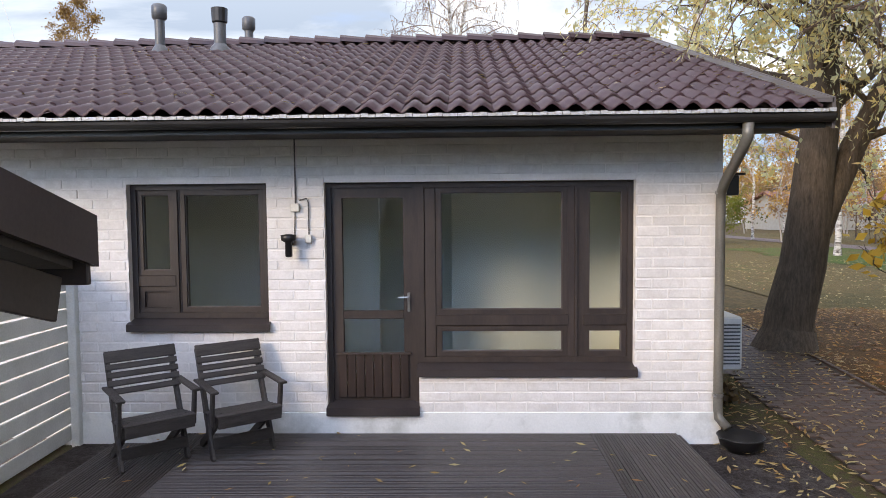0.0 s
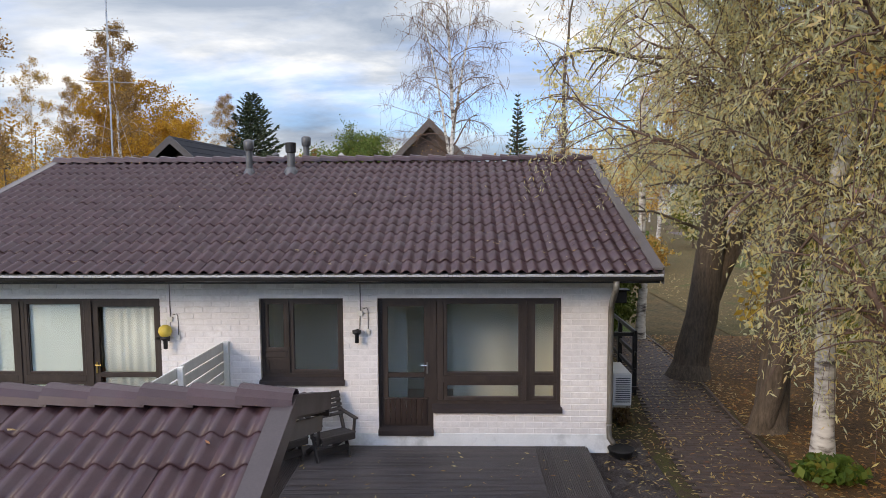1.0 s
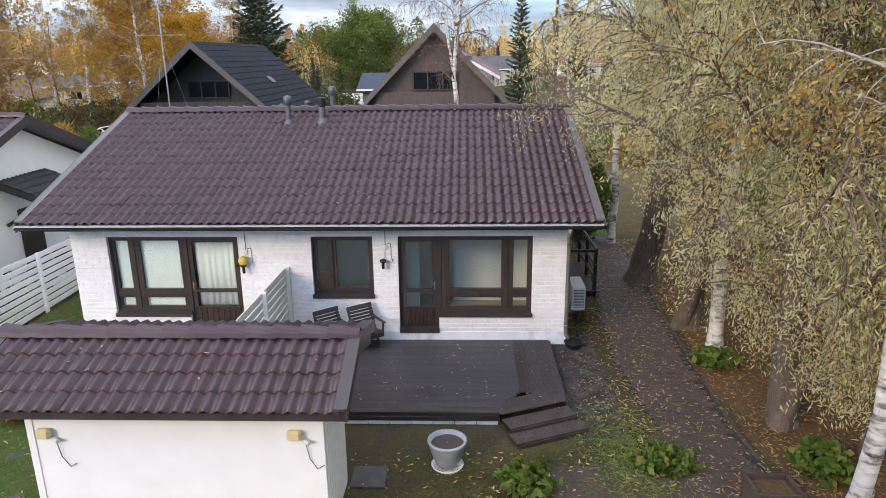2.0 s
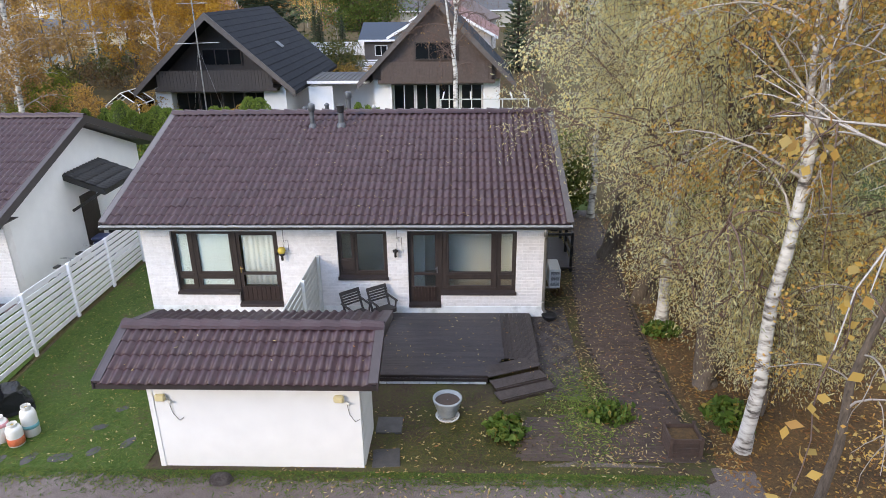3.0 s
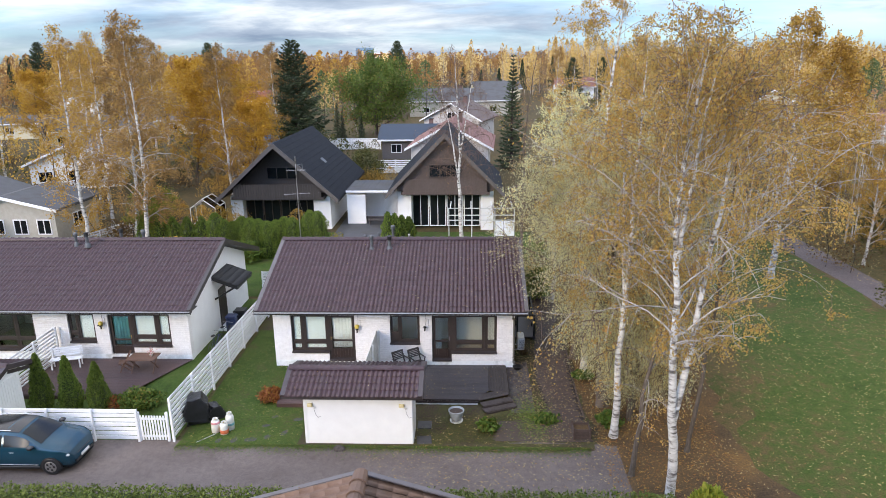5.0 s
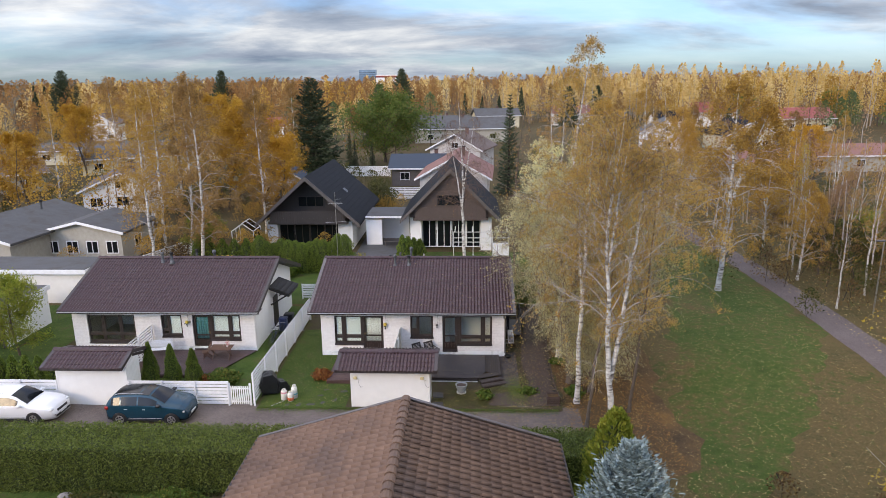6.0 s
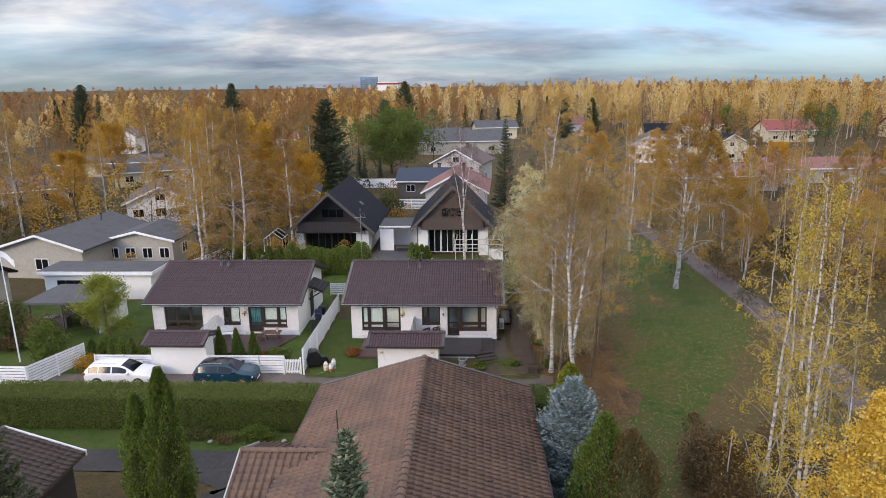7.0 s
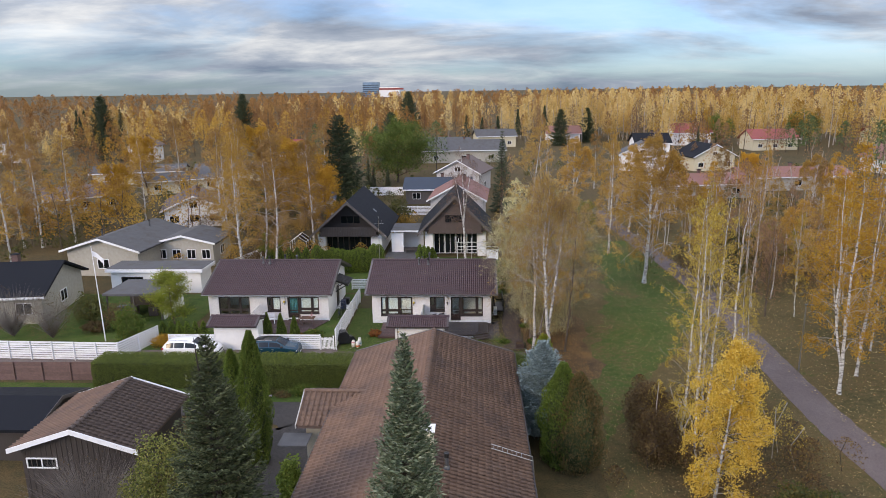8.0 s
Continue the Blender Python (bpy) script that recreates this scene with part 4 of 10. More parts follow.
lawn.f = [(9 * j + k, 9 * j + k + 1, 9 * j + k + 10, 9 * j + k + 9) for j in range(110) for k in range(8)]
setting("park_lawn", lawn, "park", "mown park lawn scattered with fallen leaves", "lawn")
patch("park_scrub", 8.6, 18.6, -95, -14.5, 0.009, "scrub", "brown scrubby ground at the edge of the park lawn", "ground", wander=1.6)
patch("leaf_litter", 2.7, 8.2, -12.5, 9, 0.012, "litter", "soil under the trees covered with orange leaves", "ground")
ribbon("road", [(-60, -9.0), (-40, -8.6), (-26, -8.5), (-14, -8.35), (-8, -8.45), (0, -8.2), (3.4, -8.2)], [4.2, 4.2, 4.2, 4.2, 3.9, 4.2, 3.7], 0.022, "asphalt", "narrow worn asphalt lane in front of the houses", "road")
ribbon("park_path", [(20.0, 60), (21.0, 34), (21.8, 26), (22.3, 18), (22.5, 10), (22.4, 2), (22.1, -6), (21.8, -12), (21.7, -18), (21.9, -24), (22.6, -36), (23.4, -60), (24.6, -95), (26, -130)], [2.4, 2.4, 2.4, 2.4, 2.4, 2.4, 2.5, 2.6, 2.7, 2.8, 2.9, 3, 3, 3], 0.016, "path", "winding grey asphalt park path", "path")
ribbon("driveway", [(-15.5, -17.6), (-13.0, -18.6), (-12.5, -21), (-12.6, -27), (-13, -34)], [2.2, 4.2, 5.0, 4.5, 4.5], 0.012, "asphalt_dark", "dark asphalt driveway behind the hedge", "driveway")
sheet("driveway_cross", steps(-34, -11, 6), steps(-18.2, -16.1, 2), 0.016, "asphalt_dark", "asphalt lane behind the hedge", "driveway")
patch("hedge_bed", -31, -9.9, -16.3, -13.6, 0.010, "grass", "rough grass and plants at the foot of the hedge", "lawn", wander=0.2)
sheet("lawn_yard_west", steps(-46, -28, 6), steps(-8, 9, 6), 0.006, "grass", "leaf strewn lawn of the west yard", "lawn")
sheet("lawn_south", steps(-11.8, -9.6, 2), steps(-36, -27, 4), 0.006, "grass", "strip of lawn beside the driveway", "lawn")
sheet("lawn_west", steps(-46, -27, 4), steps(-15.3, -13.1, 2), 0.006, "grass", "strip of lawn along the brown fence", "lawn")
sheet("gravel_bed", steps(-0.36, 0.62, 4), steps(-3.9, 0.6, 10), 0.014, "gravel", "crushed stone bed along the house corner", "gravel")
sheet("gravel_strip", steps(-6.28, -5.2, 3), steps(-1.6, 0.0, 5), 0.014, "gravel", "crushed stone under the chairs by the wall", "gravel")


# ---- houses ----
def tile_mesh(material):
    """A roof tile with two waves, 0.30 wide; its front edge lies raised on the row below."""
    u = np.linspace(0, 0.30, 13)
    h = 0.028 * (1 - np.cos(2 * np.pi * u / 0.15))
    front = np.stack([u, np.full(13, -0.035), h + 0.028], 1)
    back = np.stack([u, np.full(13, 0.335), h + 0.002], 1)
    low = front - np.array([0, 0.0, 0.024])
    v = np.concatenate([front, back, low])
    f = [(i, i + 1, 13 + i + 1, 13 + i) for i in range(12)] + [(26 + i, 26 + i + 1, i + 1, i) for i in range(12)]
    return v, np.array(f)


def roll_tile():
    """A flat tile with one raised roll, 0.30 wide."""
    u = np.array([0, 0.02, 0.05, 0.085, 0.115, 0.16, 0.30])
    h = np.array([0.020, 0.075, 0.100, 0.075, 0.010, 0.0, 0.006])
    k = len(u)
    front, back = np.stack([u, np.full(k, -0.035), h + 0.017], 1), np.stack([u, np.full(k, 0.335), h + 0.002], 1)
    v = np.concatenate([front, back, front - np.array([0, 0.0, 0.015])])
    f = [(i, i + 1, k + i + 1, k + i) for i in range(k - 1)] + [(2 * k + i, 2 * k + i + 1, i + 1, i) for i in range(k - 1)]
    return v, np.array(f)


TILES = {"wave": tile_mesh("tile"), "roll": roll_tile()}


def tile_roof(parent, origin, u, v, width, length, material, singles=0, seed=1, skip=None, shape="wave"):
    """Tiles on the plane from origin along u (eave) and v (up the slope), under parent. singles: how many of the lowest are pieces of their own."""
    u, v = Vector(u).normalized(), Vector(v).normalized()
    w = u.cross(v)
    TILE_V, TILE_F = TILES[shape]
    cols, rows = (max(1, round(width / 0.37)), max(1, round(length / 0.375))) if shape == "wave" else (max(1, round(width / 0.30)), max(1, round(length / 0.335)))
    su, sv = width / (cols * 0.30), length / (rows * 0.335)
    rng = np.random.default_rng(seed)
    rot = np.array([u, v, w]).T
    one = quick_mesh("roof_tile", TILE_V * np.array([su, sv, 1]), TILE_F)
    one.materials.append(M[material])
    vs, fs, k, made = [], [], 0, 0
    base = Matrix((u, v, w)).transposed().to_4x4()
    order = [(r, c) for r in range(rows) for c in reversed(range(cols))]
    for r, c in order:
        at = Vector(origin) + u * (c * 0.30 * su) + v * (r * 0.335 * sv)
        if skip and skip(at):
            continue
        tilt = rng.normal() * 0.003
        if made < singles:
            ob = new("roof_tile", one)
            ob.parent = parent
            m = base.copy()
            m.translation = at + w * (tilt + 0.004)
            ob.matrix_basis = m @ pose(0, 0, 0, 0, rng.normal() * 0.35, rng.normal() * 0.25)
            made += 1
        else:
            p = TILE_V * np.array([su, sv, 1]) + np.array([0, 0, tilt])
            vs.append(p @ rot.T + np.array(at))
            fs.append(TILE_F + k)
            k += len(TILE_V)
    if vs:
        part("roof_tiles", quick_mesh("roof_tiles", np.concatenate(vs), np.concatenate(fs)), material, parent, kind="stuff")


def ridge_caps(parent, p, q, material, width=0.24):
    """Half-round ridge tiles from p to q, each lapping the next."""
    p, q = Vector(p), Vector(q)
    d = q - p
    n = max(1, round(d.length / 0.40))
    d.normalize()
    s = d.cross(Vector((0, 0, 1))).normalized()
    g = Geo()
    k = 7
    for i in range(2):
        r, y, lift = (width / 2 + 0.020, 0.0, 0.035) if i == 0 else (width / 2 - 0.006, 0.44, 0.005)
        for j in range(k):
            a = math.pi * j / (k - 1)
            g.v.append((r * math.cos(a), y, 0.82 * r * math.sin(a) + lift))
    g.f = [(j, j + 1, k + j + 1, k + j) for j in range(k - 1)]
    for j in range(k):
        x, y, z = g.v[j]
        g.v.append((x * 0.86, y, z * 0.86 - 0.004))
    g.f += [(j, 2 * k + j, 2 * k + j + 1, j + 1) for j in range(k - 1)]
    me = g.mesh("ridge_tile")
    me.materials.append(M[material])
    base = Matrix((-s, d, Vector((0, 0, 1)))).transposed().to_4x4()
    step = (q - p).length / n
    for i in range(n):
        ob = new("ridge_tile", me)
        ob.parent = parent
        base.translation = p + d * step * i
        ob.matrix_basis = base


def gable_roof(house, x0, x1, y_eave, z_eave, y_ridge, z_ridge, y_back, material="tile", singles=0, verge="verge", seed=1, caps=True, verge_w=0.16, thick=0.16, z_back=None, board=0.19):
    """A roof along x: slab, tiles, ridge tiles and verge boards. The slab's top lies under the tiles."""
    z_back = z_eave if z_back is None else z_back
    roof = part("roof", Geo().prism([(y_eave + 0.06, z_eave - 0.03), (y_ridge, z_ridge - 0.04), (y_back - 0.06, z_back - 0.03), (y_back - 0.06, z_back - thick), (y_ridge, z_ridge - thick - 0.03), (y_eave + 0.06, z_eave - thick)], "x", x0 + 0.03, x1 - 0.03),
                "soffit", house, "tiled gable roof with dark soffits")
    run = Vector((0, y_ridge - y_eave, z_ridge - z_eave))
    tile_roof(roof, (x0 + verge_w * 0.6, y_eave, z_eave - 0.02), (1, 0, 0), run, x1 - x0 - verge_w * 1.2, run.length - 0.03, material, singles, seed)
    run2 = Vector((0, y_ridge - y_back, z_ridge - z_back))
    tile_roof(roof, (x1 - verge_w * 0.6, y_back, z_back - 0.02), (-1, 0, 0), run2, x1 - x0 - verge_w * 1.2, run2.length - 0.03, material, 0, seed + 1)
    if caps:
        ridge_caps(roof, (x0 + 0.05, y_ridge, z_ridge - 0.01), (x1 - 0.05, y_ridge, z_ridge - 0.01), material, 0.28)
    for xa, xb in ((x0, x0 + verge_w), (x1 - verge_w, x1)):
        for ye in (y_eave, y_back):
            e, r = (ye - (0.03 if ye < y_ridge else -0.03), z_eave if ye == y_eave else z_back), (y_ridge, z_ridge)
            g = Geo().prism([(e[0], e[1] + 0.055), (r[0], r[1] + 0.055), (r[0], r[1] + 0.02), (e[0], e[1] + 0.02)], "x", xa, xb)
            xo = (xa - 0.012, xa + 0.014) if xa == x0 else (xb - 0.014, xb + 0.012)
            g.prism([(e[0], e[1] + 0.06), (r[0], r[1] + 0.06), (r[0], r[1] - board), (e[0], e[1] - board)], "x", *xo)
            part("verge_board", g, verge, roof)
    return roof


def gutter(house, x0, x1, y, z, material="gutter_black", guard=True):
    """A half-round eaves gutter with end caps, brackets and a strip of leaf guard."""
    k, r = 9, 0.062
    g = Geo()
    ring = [(y - r * math.cos(math.pi * j / (k - 1)), z - r * math.sin(math.pi * j / (k - 1))) for j in range(k)]
    inner = [(y - (r - 0.006) * math.cos(math.pi * j / (k - 1)), z - (r - 0.006) * math.sin(math.pi * j / (k - 1))) for j in range(k)]
    g.prism(ring + inner[::-1], "x", x0, x1)
    g.prism(ring, "x", x0, x0 + 0.01)
    g.prism(ring, "x", x1 - 0.01, x1)
    ob = part("gutter", g, material, house, "black half-round eaves gutter")
    b = Geo()
    n = max(2, int((x1 - x0) / 0.9))
    for i in range(n + 1):
        x = x0 + 0.15 + (x1 - x0 - 0.3) * i / n
        b.box(x - 0.015, x + 0.015, y - r - 0.006, y + r, z + 0.001, z + 0.008)
    part("gutter_brackets", b, material, ob)
    if guard:
        gg = Geo()
        m = int((x1 - x0) / 0.06)
        rng = random.Random(3)
        for i in range(m):
            xa = x0 + (x1 - x0) * i / m
            h = rng.uniform(0, 0.012)
            gg.box(xa, xa + (x1 - x0) / m - 0.004, y - r * 0.92, y + r * 0.8, z + 0.012 + h * 0.3, z + 0.034 + h)
        part("leaf_guard", gg, "galv", ob, "pale grey netting in the gutter")
    return ob


def brick_wall(house, name, openings, x0, x1, z0, z1, singles, face_y=0.0, thick=0.30, seed=3, label=""):
    """A front wall in the plane y = face_y: backing with holes for the openings, and painted bricks on it."""
    sections = []
    zs = sorted({z0, z1, *(o[2] for o in openings), *(o[3] for o in openings)})
    for a, b in zip(zs, zs[1:]):
        x = x0
        for o in sorted(openings):
            if o[2] <= a + 1e-6 and o[3] >= b - 1e-6:
                if o[0] > x:
                    sections.append(Geo().box(x, o[0], face_y + 0.003, face_y + thick, a, b))
                x = o[1]
        if x < x1:
            sections.append(Geo().box(x, x1, face_y + 0.003, face_y + thick, a, b))
    wall = part(name, sections[-1], "mortar", house, label)
    for g in sections[:-1]:
        part("wall_section", g, "mortar", house)
    shapes = {}

    def brick(length):
        key = round(length, 3)
        if key not in shapes:
            g = Geo().box(0, key, -0.003, 0.03, 0, 0.085, 0.004)
            shapes[key] = g.mesh("brick")
            shapes[key].materials.append(M["brick"])
        return shapes[key]

    rng = random.Random(seed)
    course, spots = 0, []
    z = z0
    while z + 0.085 <= z1 + 0.01:
        x = x0 - (0.15 if course % 2 else 0.0)
        while x < x1:
            a, b = max(x, x0), min(x + 0.288, x1)
            pieces = [(a, b)]
            for o in openings:
                if z + 0.085 > o[2] + 0.02 and z < o[3] - 0.02:
                    cut = []
                    for p, q in pieces:
                        if q <= o[0] or p >= o[1]:
                            cut.append((p, q))
                        else:
                            if p < o[0] - 0.03:
                                cut.append((p, o[0]))
                            if q > o[1] + 0.03:
                                cut.append((o[1], q))
                    pieces = cut
            spots += [(p, z, q - p) for p, q in pieces if q - p > 0.03]
            x += 0.30
        z += 0.10
        course += 1
    spots.sort(key=lambda s: -s[0])
    rest = Geo()
    for i, (x, z, ln) in enumerate(spots):
        dy, dz = rng.gauss(0, 0.0012), rng.gauss(0, 0.001)
        if i < singles:
            ob = new("brick", brick(ln))
            ob.parent = wall
            ob.location = (x, face_y + dy, z + dz)
        else:
            rest.box(x, x + ln, face_y - 0.006 + dy, face_y + 0.03, z + dz, z + dz + 0.085, 0.005)
    if rest.v:
        part("bricks", rest, "brick", wall, kind="stuff")
    return wall


def window(house, x0, x1, z0, z1, y, columns, transoms=(), name="window", label="dark brown wooden window", sill=True, frame=0.055, recess=0.075, casement=0.05, solid=()):
    """A wooden window set into the wall: outer frame, posts at the inner columns, a cross rail per light at the given height, glass panes, sill.
    columns: x of the light's borders (from, to); transoms: (column, z)."""
    yf, yb = y + recess, y + recess + 0.11
    g = Geo()
    g.ring(x0, x1, yf, yb, z0, z1, frame)
    win = part(name, g, "frame", house, label)
    for a, b in ((x0 + frame, columns[0][0]), (columns[-1][1], x1 - frame)):
        if b - a > 0.02:
            part("jamb", Geo().box(a + 0.001, b, yf + 0.010, yb, z0 + frame, z1 - frame, 0.008), "frame", win)
    for (a0, a1), (b0, b1) in zip(columns, columns[1:]):
        m = (a1 + b0) / 2
        part("mullion", Geo().prism([(a1, yf + 0.014), (m - 0.014, yf + 0.014), (m - 0.012, yf - 0.004), (m + 0.012, yf - 0.004), (m + 0.014, yf + 0.014), (b0, yf + 0.014), (b0, yb), (a1, yb)], "z", z0 + frame, z1 - frame), "frame", win)
    for i, (a, b) in enumerate(columns):
        cuts = [z0 + frame] + [t for k, t in transoms if k == i] + [z1 - frame]
        for lo, hi in zip(cuts, cuts[1:]):
            lo2 = lo + (0.055 if lo != cuts[0] else 0.0)
            hi2 = hi - (0.055 if hi != cuts[-1] else 0.0)
            s = Geo()
            c = casement
            s.ring(a, b, yf + 0.02, yb - 0.01, lo2, hi2, c)
            part("casement", s, "frame", win)
            if (i, lo) in solid:
                part("panel", Geo().box(a + c - 0.004, b - c + 0.004, yf + 0.045, yf + 0.07, lo2 + c - 0.004, hi2 - c + 0.004, 0.004), "frame", win, "solid dark panel")
                continue
            p = part("pane", Geo().box(a + c - 0.004, b - c + 0.004, yf + 0.055, yf + 0.062, lo2 + c - 0.004, hi2 - c + 0.004), "glass", win)
            p.visible_shadow = False
            bead = Geo().ring(a + c - 0.002, b - c + 0.002, yf + 0.040, yf + 0.052, lo2 + c - 0.002, hi2 - c + 0.002, 0.010)
            part("glazing_bead", bead, "verge", win)
        for k, t in transoms:
            if k == i:
                part("rail", Geo().box(a - 0.01, b + 0.01, yf + 0.006, yb, t - 0.054, t + 0.054, 0.006), "frame", win)
    # reveals of the opening
    if sill:
        sg = Geo().prism([(yf + 0.03, z0 + 0.005), (y - 0.055, z0 - 0.045), (y - 0.055, z0 - 0.115), (y - 0.045, z0 - 0.115), (y - 0.045, z0 - 0.052), (yf + 0.03, z0 - 0.006)], "x", x0 - 0.02, x1 + 0.02)
        part("window_sill", sg, "trim_dark", win, "sloping dark metal sill")
    return win


def glazed_door(house, x0, x1, z0, z1, y, split, panel, handle="steel", handle_side=1, label="dark brown half-glazed terrace door", recess=0.075):
    """A terrace door: frame, leaf with a tall pane, a low pane and a boarded panel, handle and threshold."""
    yf, yb = y + recess, y + recess + 0.11
    f = 0.05
    door = part("door", Geo().prism([(x0, z0), (x0 + f, z0), (x0 + f, z1 - f), (x1 - f, z1 - f), (x1 - f, z0), (x1, z0), (x1, z1), (x0, z1)], "y", yf, yb), "frame", house, label)
    a, b, s = x0 + f, x1 - f, 0.10
    lo, hi = z0 + 0.02, z1 - f
    part("door_leaf", Geo().ring(a, b, yf + 0.025, yb - 0.02, lo, hi, s), "frame", door)
    part("lock_rail", Geo().box(a + s, b - s, yf + 0.027, yb - 0.022, split - 0.04, split + 0.04, 0.006), "frame", door)
    for p, q in ((split + 0.04, hi - s), (panel, split - 0.04)):
        pane = part("pane", Geo().box(a + s - 0.004, b - s + 0.004, yf + 0.055, yf + 0.062, p - 0.004, q + 0.004), "glass", door)
        pane.visible_shadow = False
    n = 8
    for i in range(n):
        w = (b - a - 0.10) / n
        part("board", Geo().box(a + 0.05 + i * w, a + 0.05 + (i + 1) * w - 0.006, yf + 0.004, yf + 0.03, lo + 0.03, panel - 0.02, 0.005), "frame_panel", door)
    part("drip_rail", Geo().box(a + 0.03, b - 0.03, yf - 0.008, yf + 0.03, panel - 0.025, panel, 0.005), "frame", door)
    hx = b - 0.05 if handle_side > 0 else a + 0.05
    hz = z0 + 1.02
    hg = Geo().box(hx - 0.014, hx + 0.014, yf + 0.008, yf + 0.026, hz - 0.12, hz + 0.07, 0.004)
    hg.tube([(hx, yf + 0.02, hz + 0.03), (hx, yf - 0.035, hz + 0.03)], 0.009, 8).tube([(hx, yf - 0.035, hz + 0.03), (hx - 0.10 * handle_side, yf - 0.035, hz + 0.028)], 0.008, 8)
    part("handle", hg, handle, door, "metal lever handle and lock plate")
    part("threshold", Geo().prism([(yf + 0.04, z0 + 0.02), (y - 0.05, z0 - 0.02), (y - 0.05, z0 - 0.10), (y - 0.04, z0 - 0.10), (yf + 0.04, z0 - 0.02)], "x", x0 - 0.005, x1 + 0.005), "trim_dark", door)
    return door


def room(house, x0, x1, y0, y1, z0, z1, parts=()):
    """The plain inside of a house: floor slab, ceiling, side and back walls, partitions."""
    part("inner_floor", Geo().box(x0, x1, y0, y1, z0 - 0.15, z0), "interior_floor", house)
    part("inner_ceiling", Geo().box(x0, x1, y0, y1, z1, z1 + 0.1), "interior", house)
    for nm, b in parts:
        part(nm, Geo().box(*b, 0.004), "interior", house)


def shell(house, x0, x1, y0, y1, z0, z1, zr, yr, material="render_white"):
    """The side walls with their gables, and the back wall."""
    for xa, xb in ((x0, x0 + 0.28), (x1 - 0.28, x1)):
        part("side_wall", Geo().prism([(y0 + 0.302, z0), (y1, z0), (y1, z1), (yr, zr), (y0 + 0.302, z1 + (zr - z1) * 0.302 / (yr - y0))], "x", xa, xb), material, house, "white painted gable wall")
    for a, b, c, d in ((x0 + 0.28, x1 - 0.28, z0, 1.0), (x0 + 0.28, x1 - 0.28, 2.3, z1), (x0 + 0.28, x0 + 1.2, 1.0, 2.3), (x0 + 4.4, x1 - 4.4, 1.0, 2.3), (x1 - 1.2, x1 - 0.28, 1.0, 2.3)):
        part("back_wall", Geo().box(a, b, y1 - 0.28, y1, c, d), material, house)
    # unseen openings, added at the back so that daylight reaches the rooms
    for a, b in ((x0 + 1.2, x0 + 4.4), (x1 - 4.4, x1 - 1.2)):
        part("added_back_window", Geo().box(a, b, y1 - 0.12, y1 - 0.11, 1.0, 2.3), "glass", house).visible_shadow = False


# main house
house = thing("house", "white painted brick terraced house with brown tiled roof", "house")
HX0, HX1 = -11.15, 0.0
openings = [(-10.33, -8.61, 0.70, 2.57), (-8.61, -7.37, 0.30, 2.57), (-5.73, -4.36, 1.14, 2.57), (-3.80, -2.90, 0.30, 2.57), (-2.90, -0.82, 0.70, 2.57)]
brick_wall(house, "front_wall", openings, HX0, HX1, 0.335, 2.98, 300, label="white painted brick wall with pale joints")
part("plinth", Geo().box(HX0 - 0.0, HX1 + 0.012, -0.012, 0.30, -0.25, 0.327, 0.006), "plinth", house, "smooth white painted plinth")
shell(house, HX0, HX1, 0.0, 8.85, -0.2, 3.26, 4.78, 4.447)
part("eaves_beam", Geo().box(HX0, HX1, 0.004, 0.30, 2.985, 3.24), "mortar", house)
gable_roof(house, -11.70, 0.516, -0.905, 3.11, 4.447, 4.975, 9.80, "tile", 300)
part("soffit", Geo().box(-11.67, 0.48, -0.86, 0.0, 2.985, 3.005), "soffit", house, "dark boarded soffit")
part("fascia", Geo().box(-11.67, 0.48, -0.885, -0.86, 2.93, 3.09, 0.003), "gutter_black", house)
gutter(house, -11.69, 0.50, -0.955, 3.03)
window(house, -2.90, -0.82, 0.80, 2.57, 0.0, [(-2.73, -1.45), (-1.29, -0.875)], [(0, 1.215), (1, 1.215)], label="wide dark brown window with four panes")
glazed_door(house, -3.80, -2.90, 0.40, 2.57, 0.0, 1.27, 0.90)
window(house, -5.73, -4.36, 1.25, 2.57, 0.0, [(-5.675, -5.31), (-5.25, -4.415)], [(0, 1.62)], label="dark brown kitchen window with a narrow vent light", solid=((0, 1.25 + 0.055),))
window(house, -10.33, -8.61, 0.80, 2.57, 0.0, [(-10.275, -9.86), (-9.70, -8.70)], [(0, 1.215), (1, 1.215)], label="wide dark brown window with pale blinds behind")
glazed_door(house, -8.61, -7.37, 0.40, 2.57, 0.0, 1.27, 0.90, "brass", -1, label="dark brown half-glazed door with a white curtain")
room(house, HX0 + 0.28, HX1 - 0.28, 0.30, 8.55, 0.30, 2.75, [
    ("inner_wall", (-6.40, -6.25, 0.30, 8.5, 0.30, 2.75)), ("inner_wall", (-2.6, -0.28, 2.1, 2.2, 0.30, 2.75)), ("inner_wall", (-6.25, -2.6, 2.6, 2.7, 0.30, 2.75)), ("inner_wall", (-10.87, -6.4, 4.3, 4.4, 0.30, 2.75)),
    ("inner_wall", (-4.15, -4.05, 0.30, 2.0, 0.30, 2.75)), ("inner_wall", (-4.04, -3.42, 1.2, 1.3, 0.30, 2.75))])

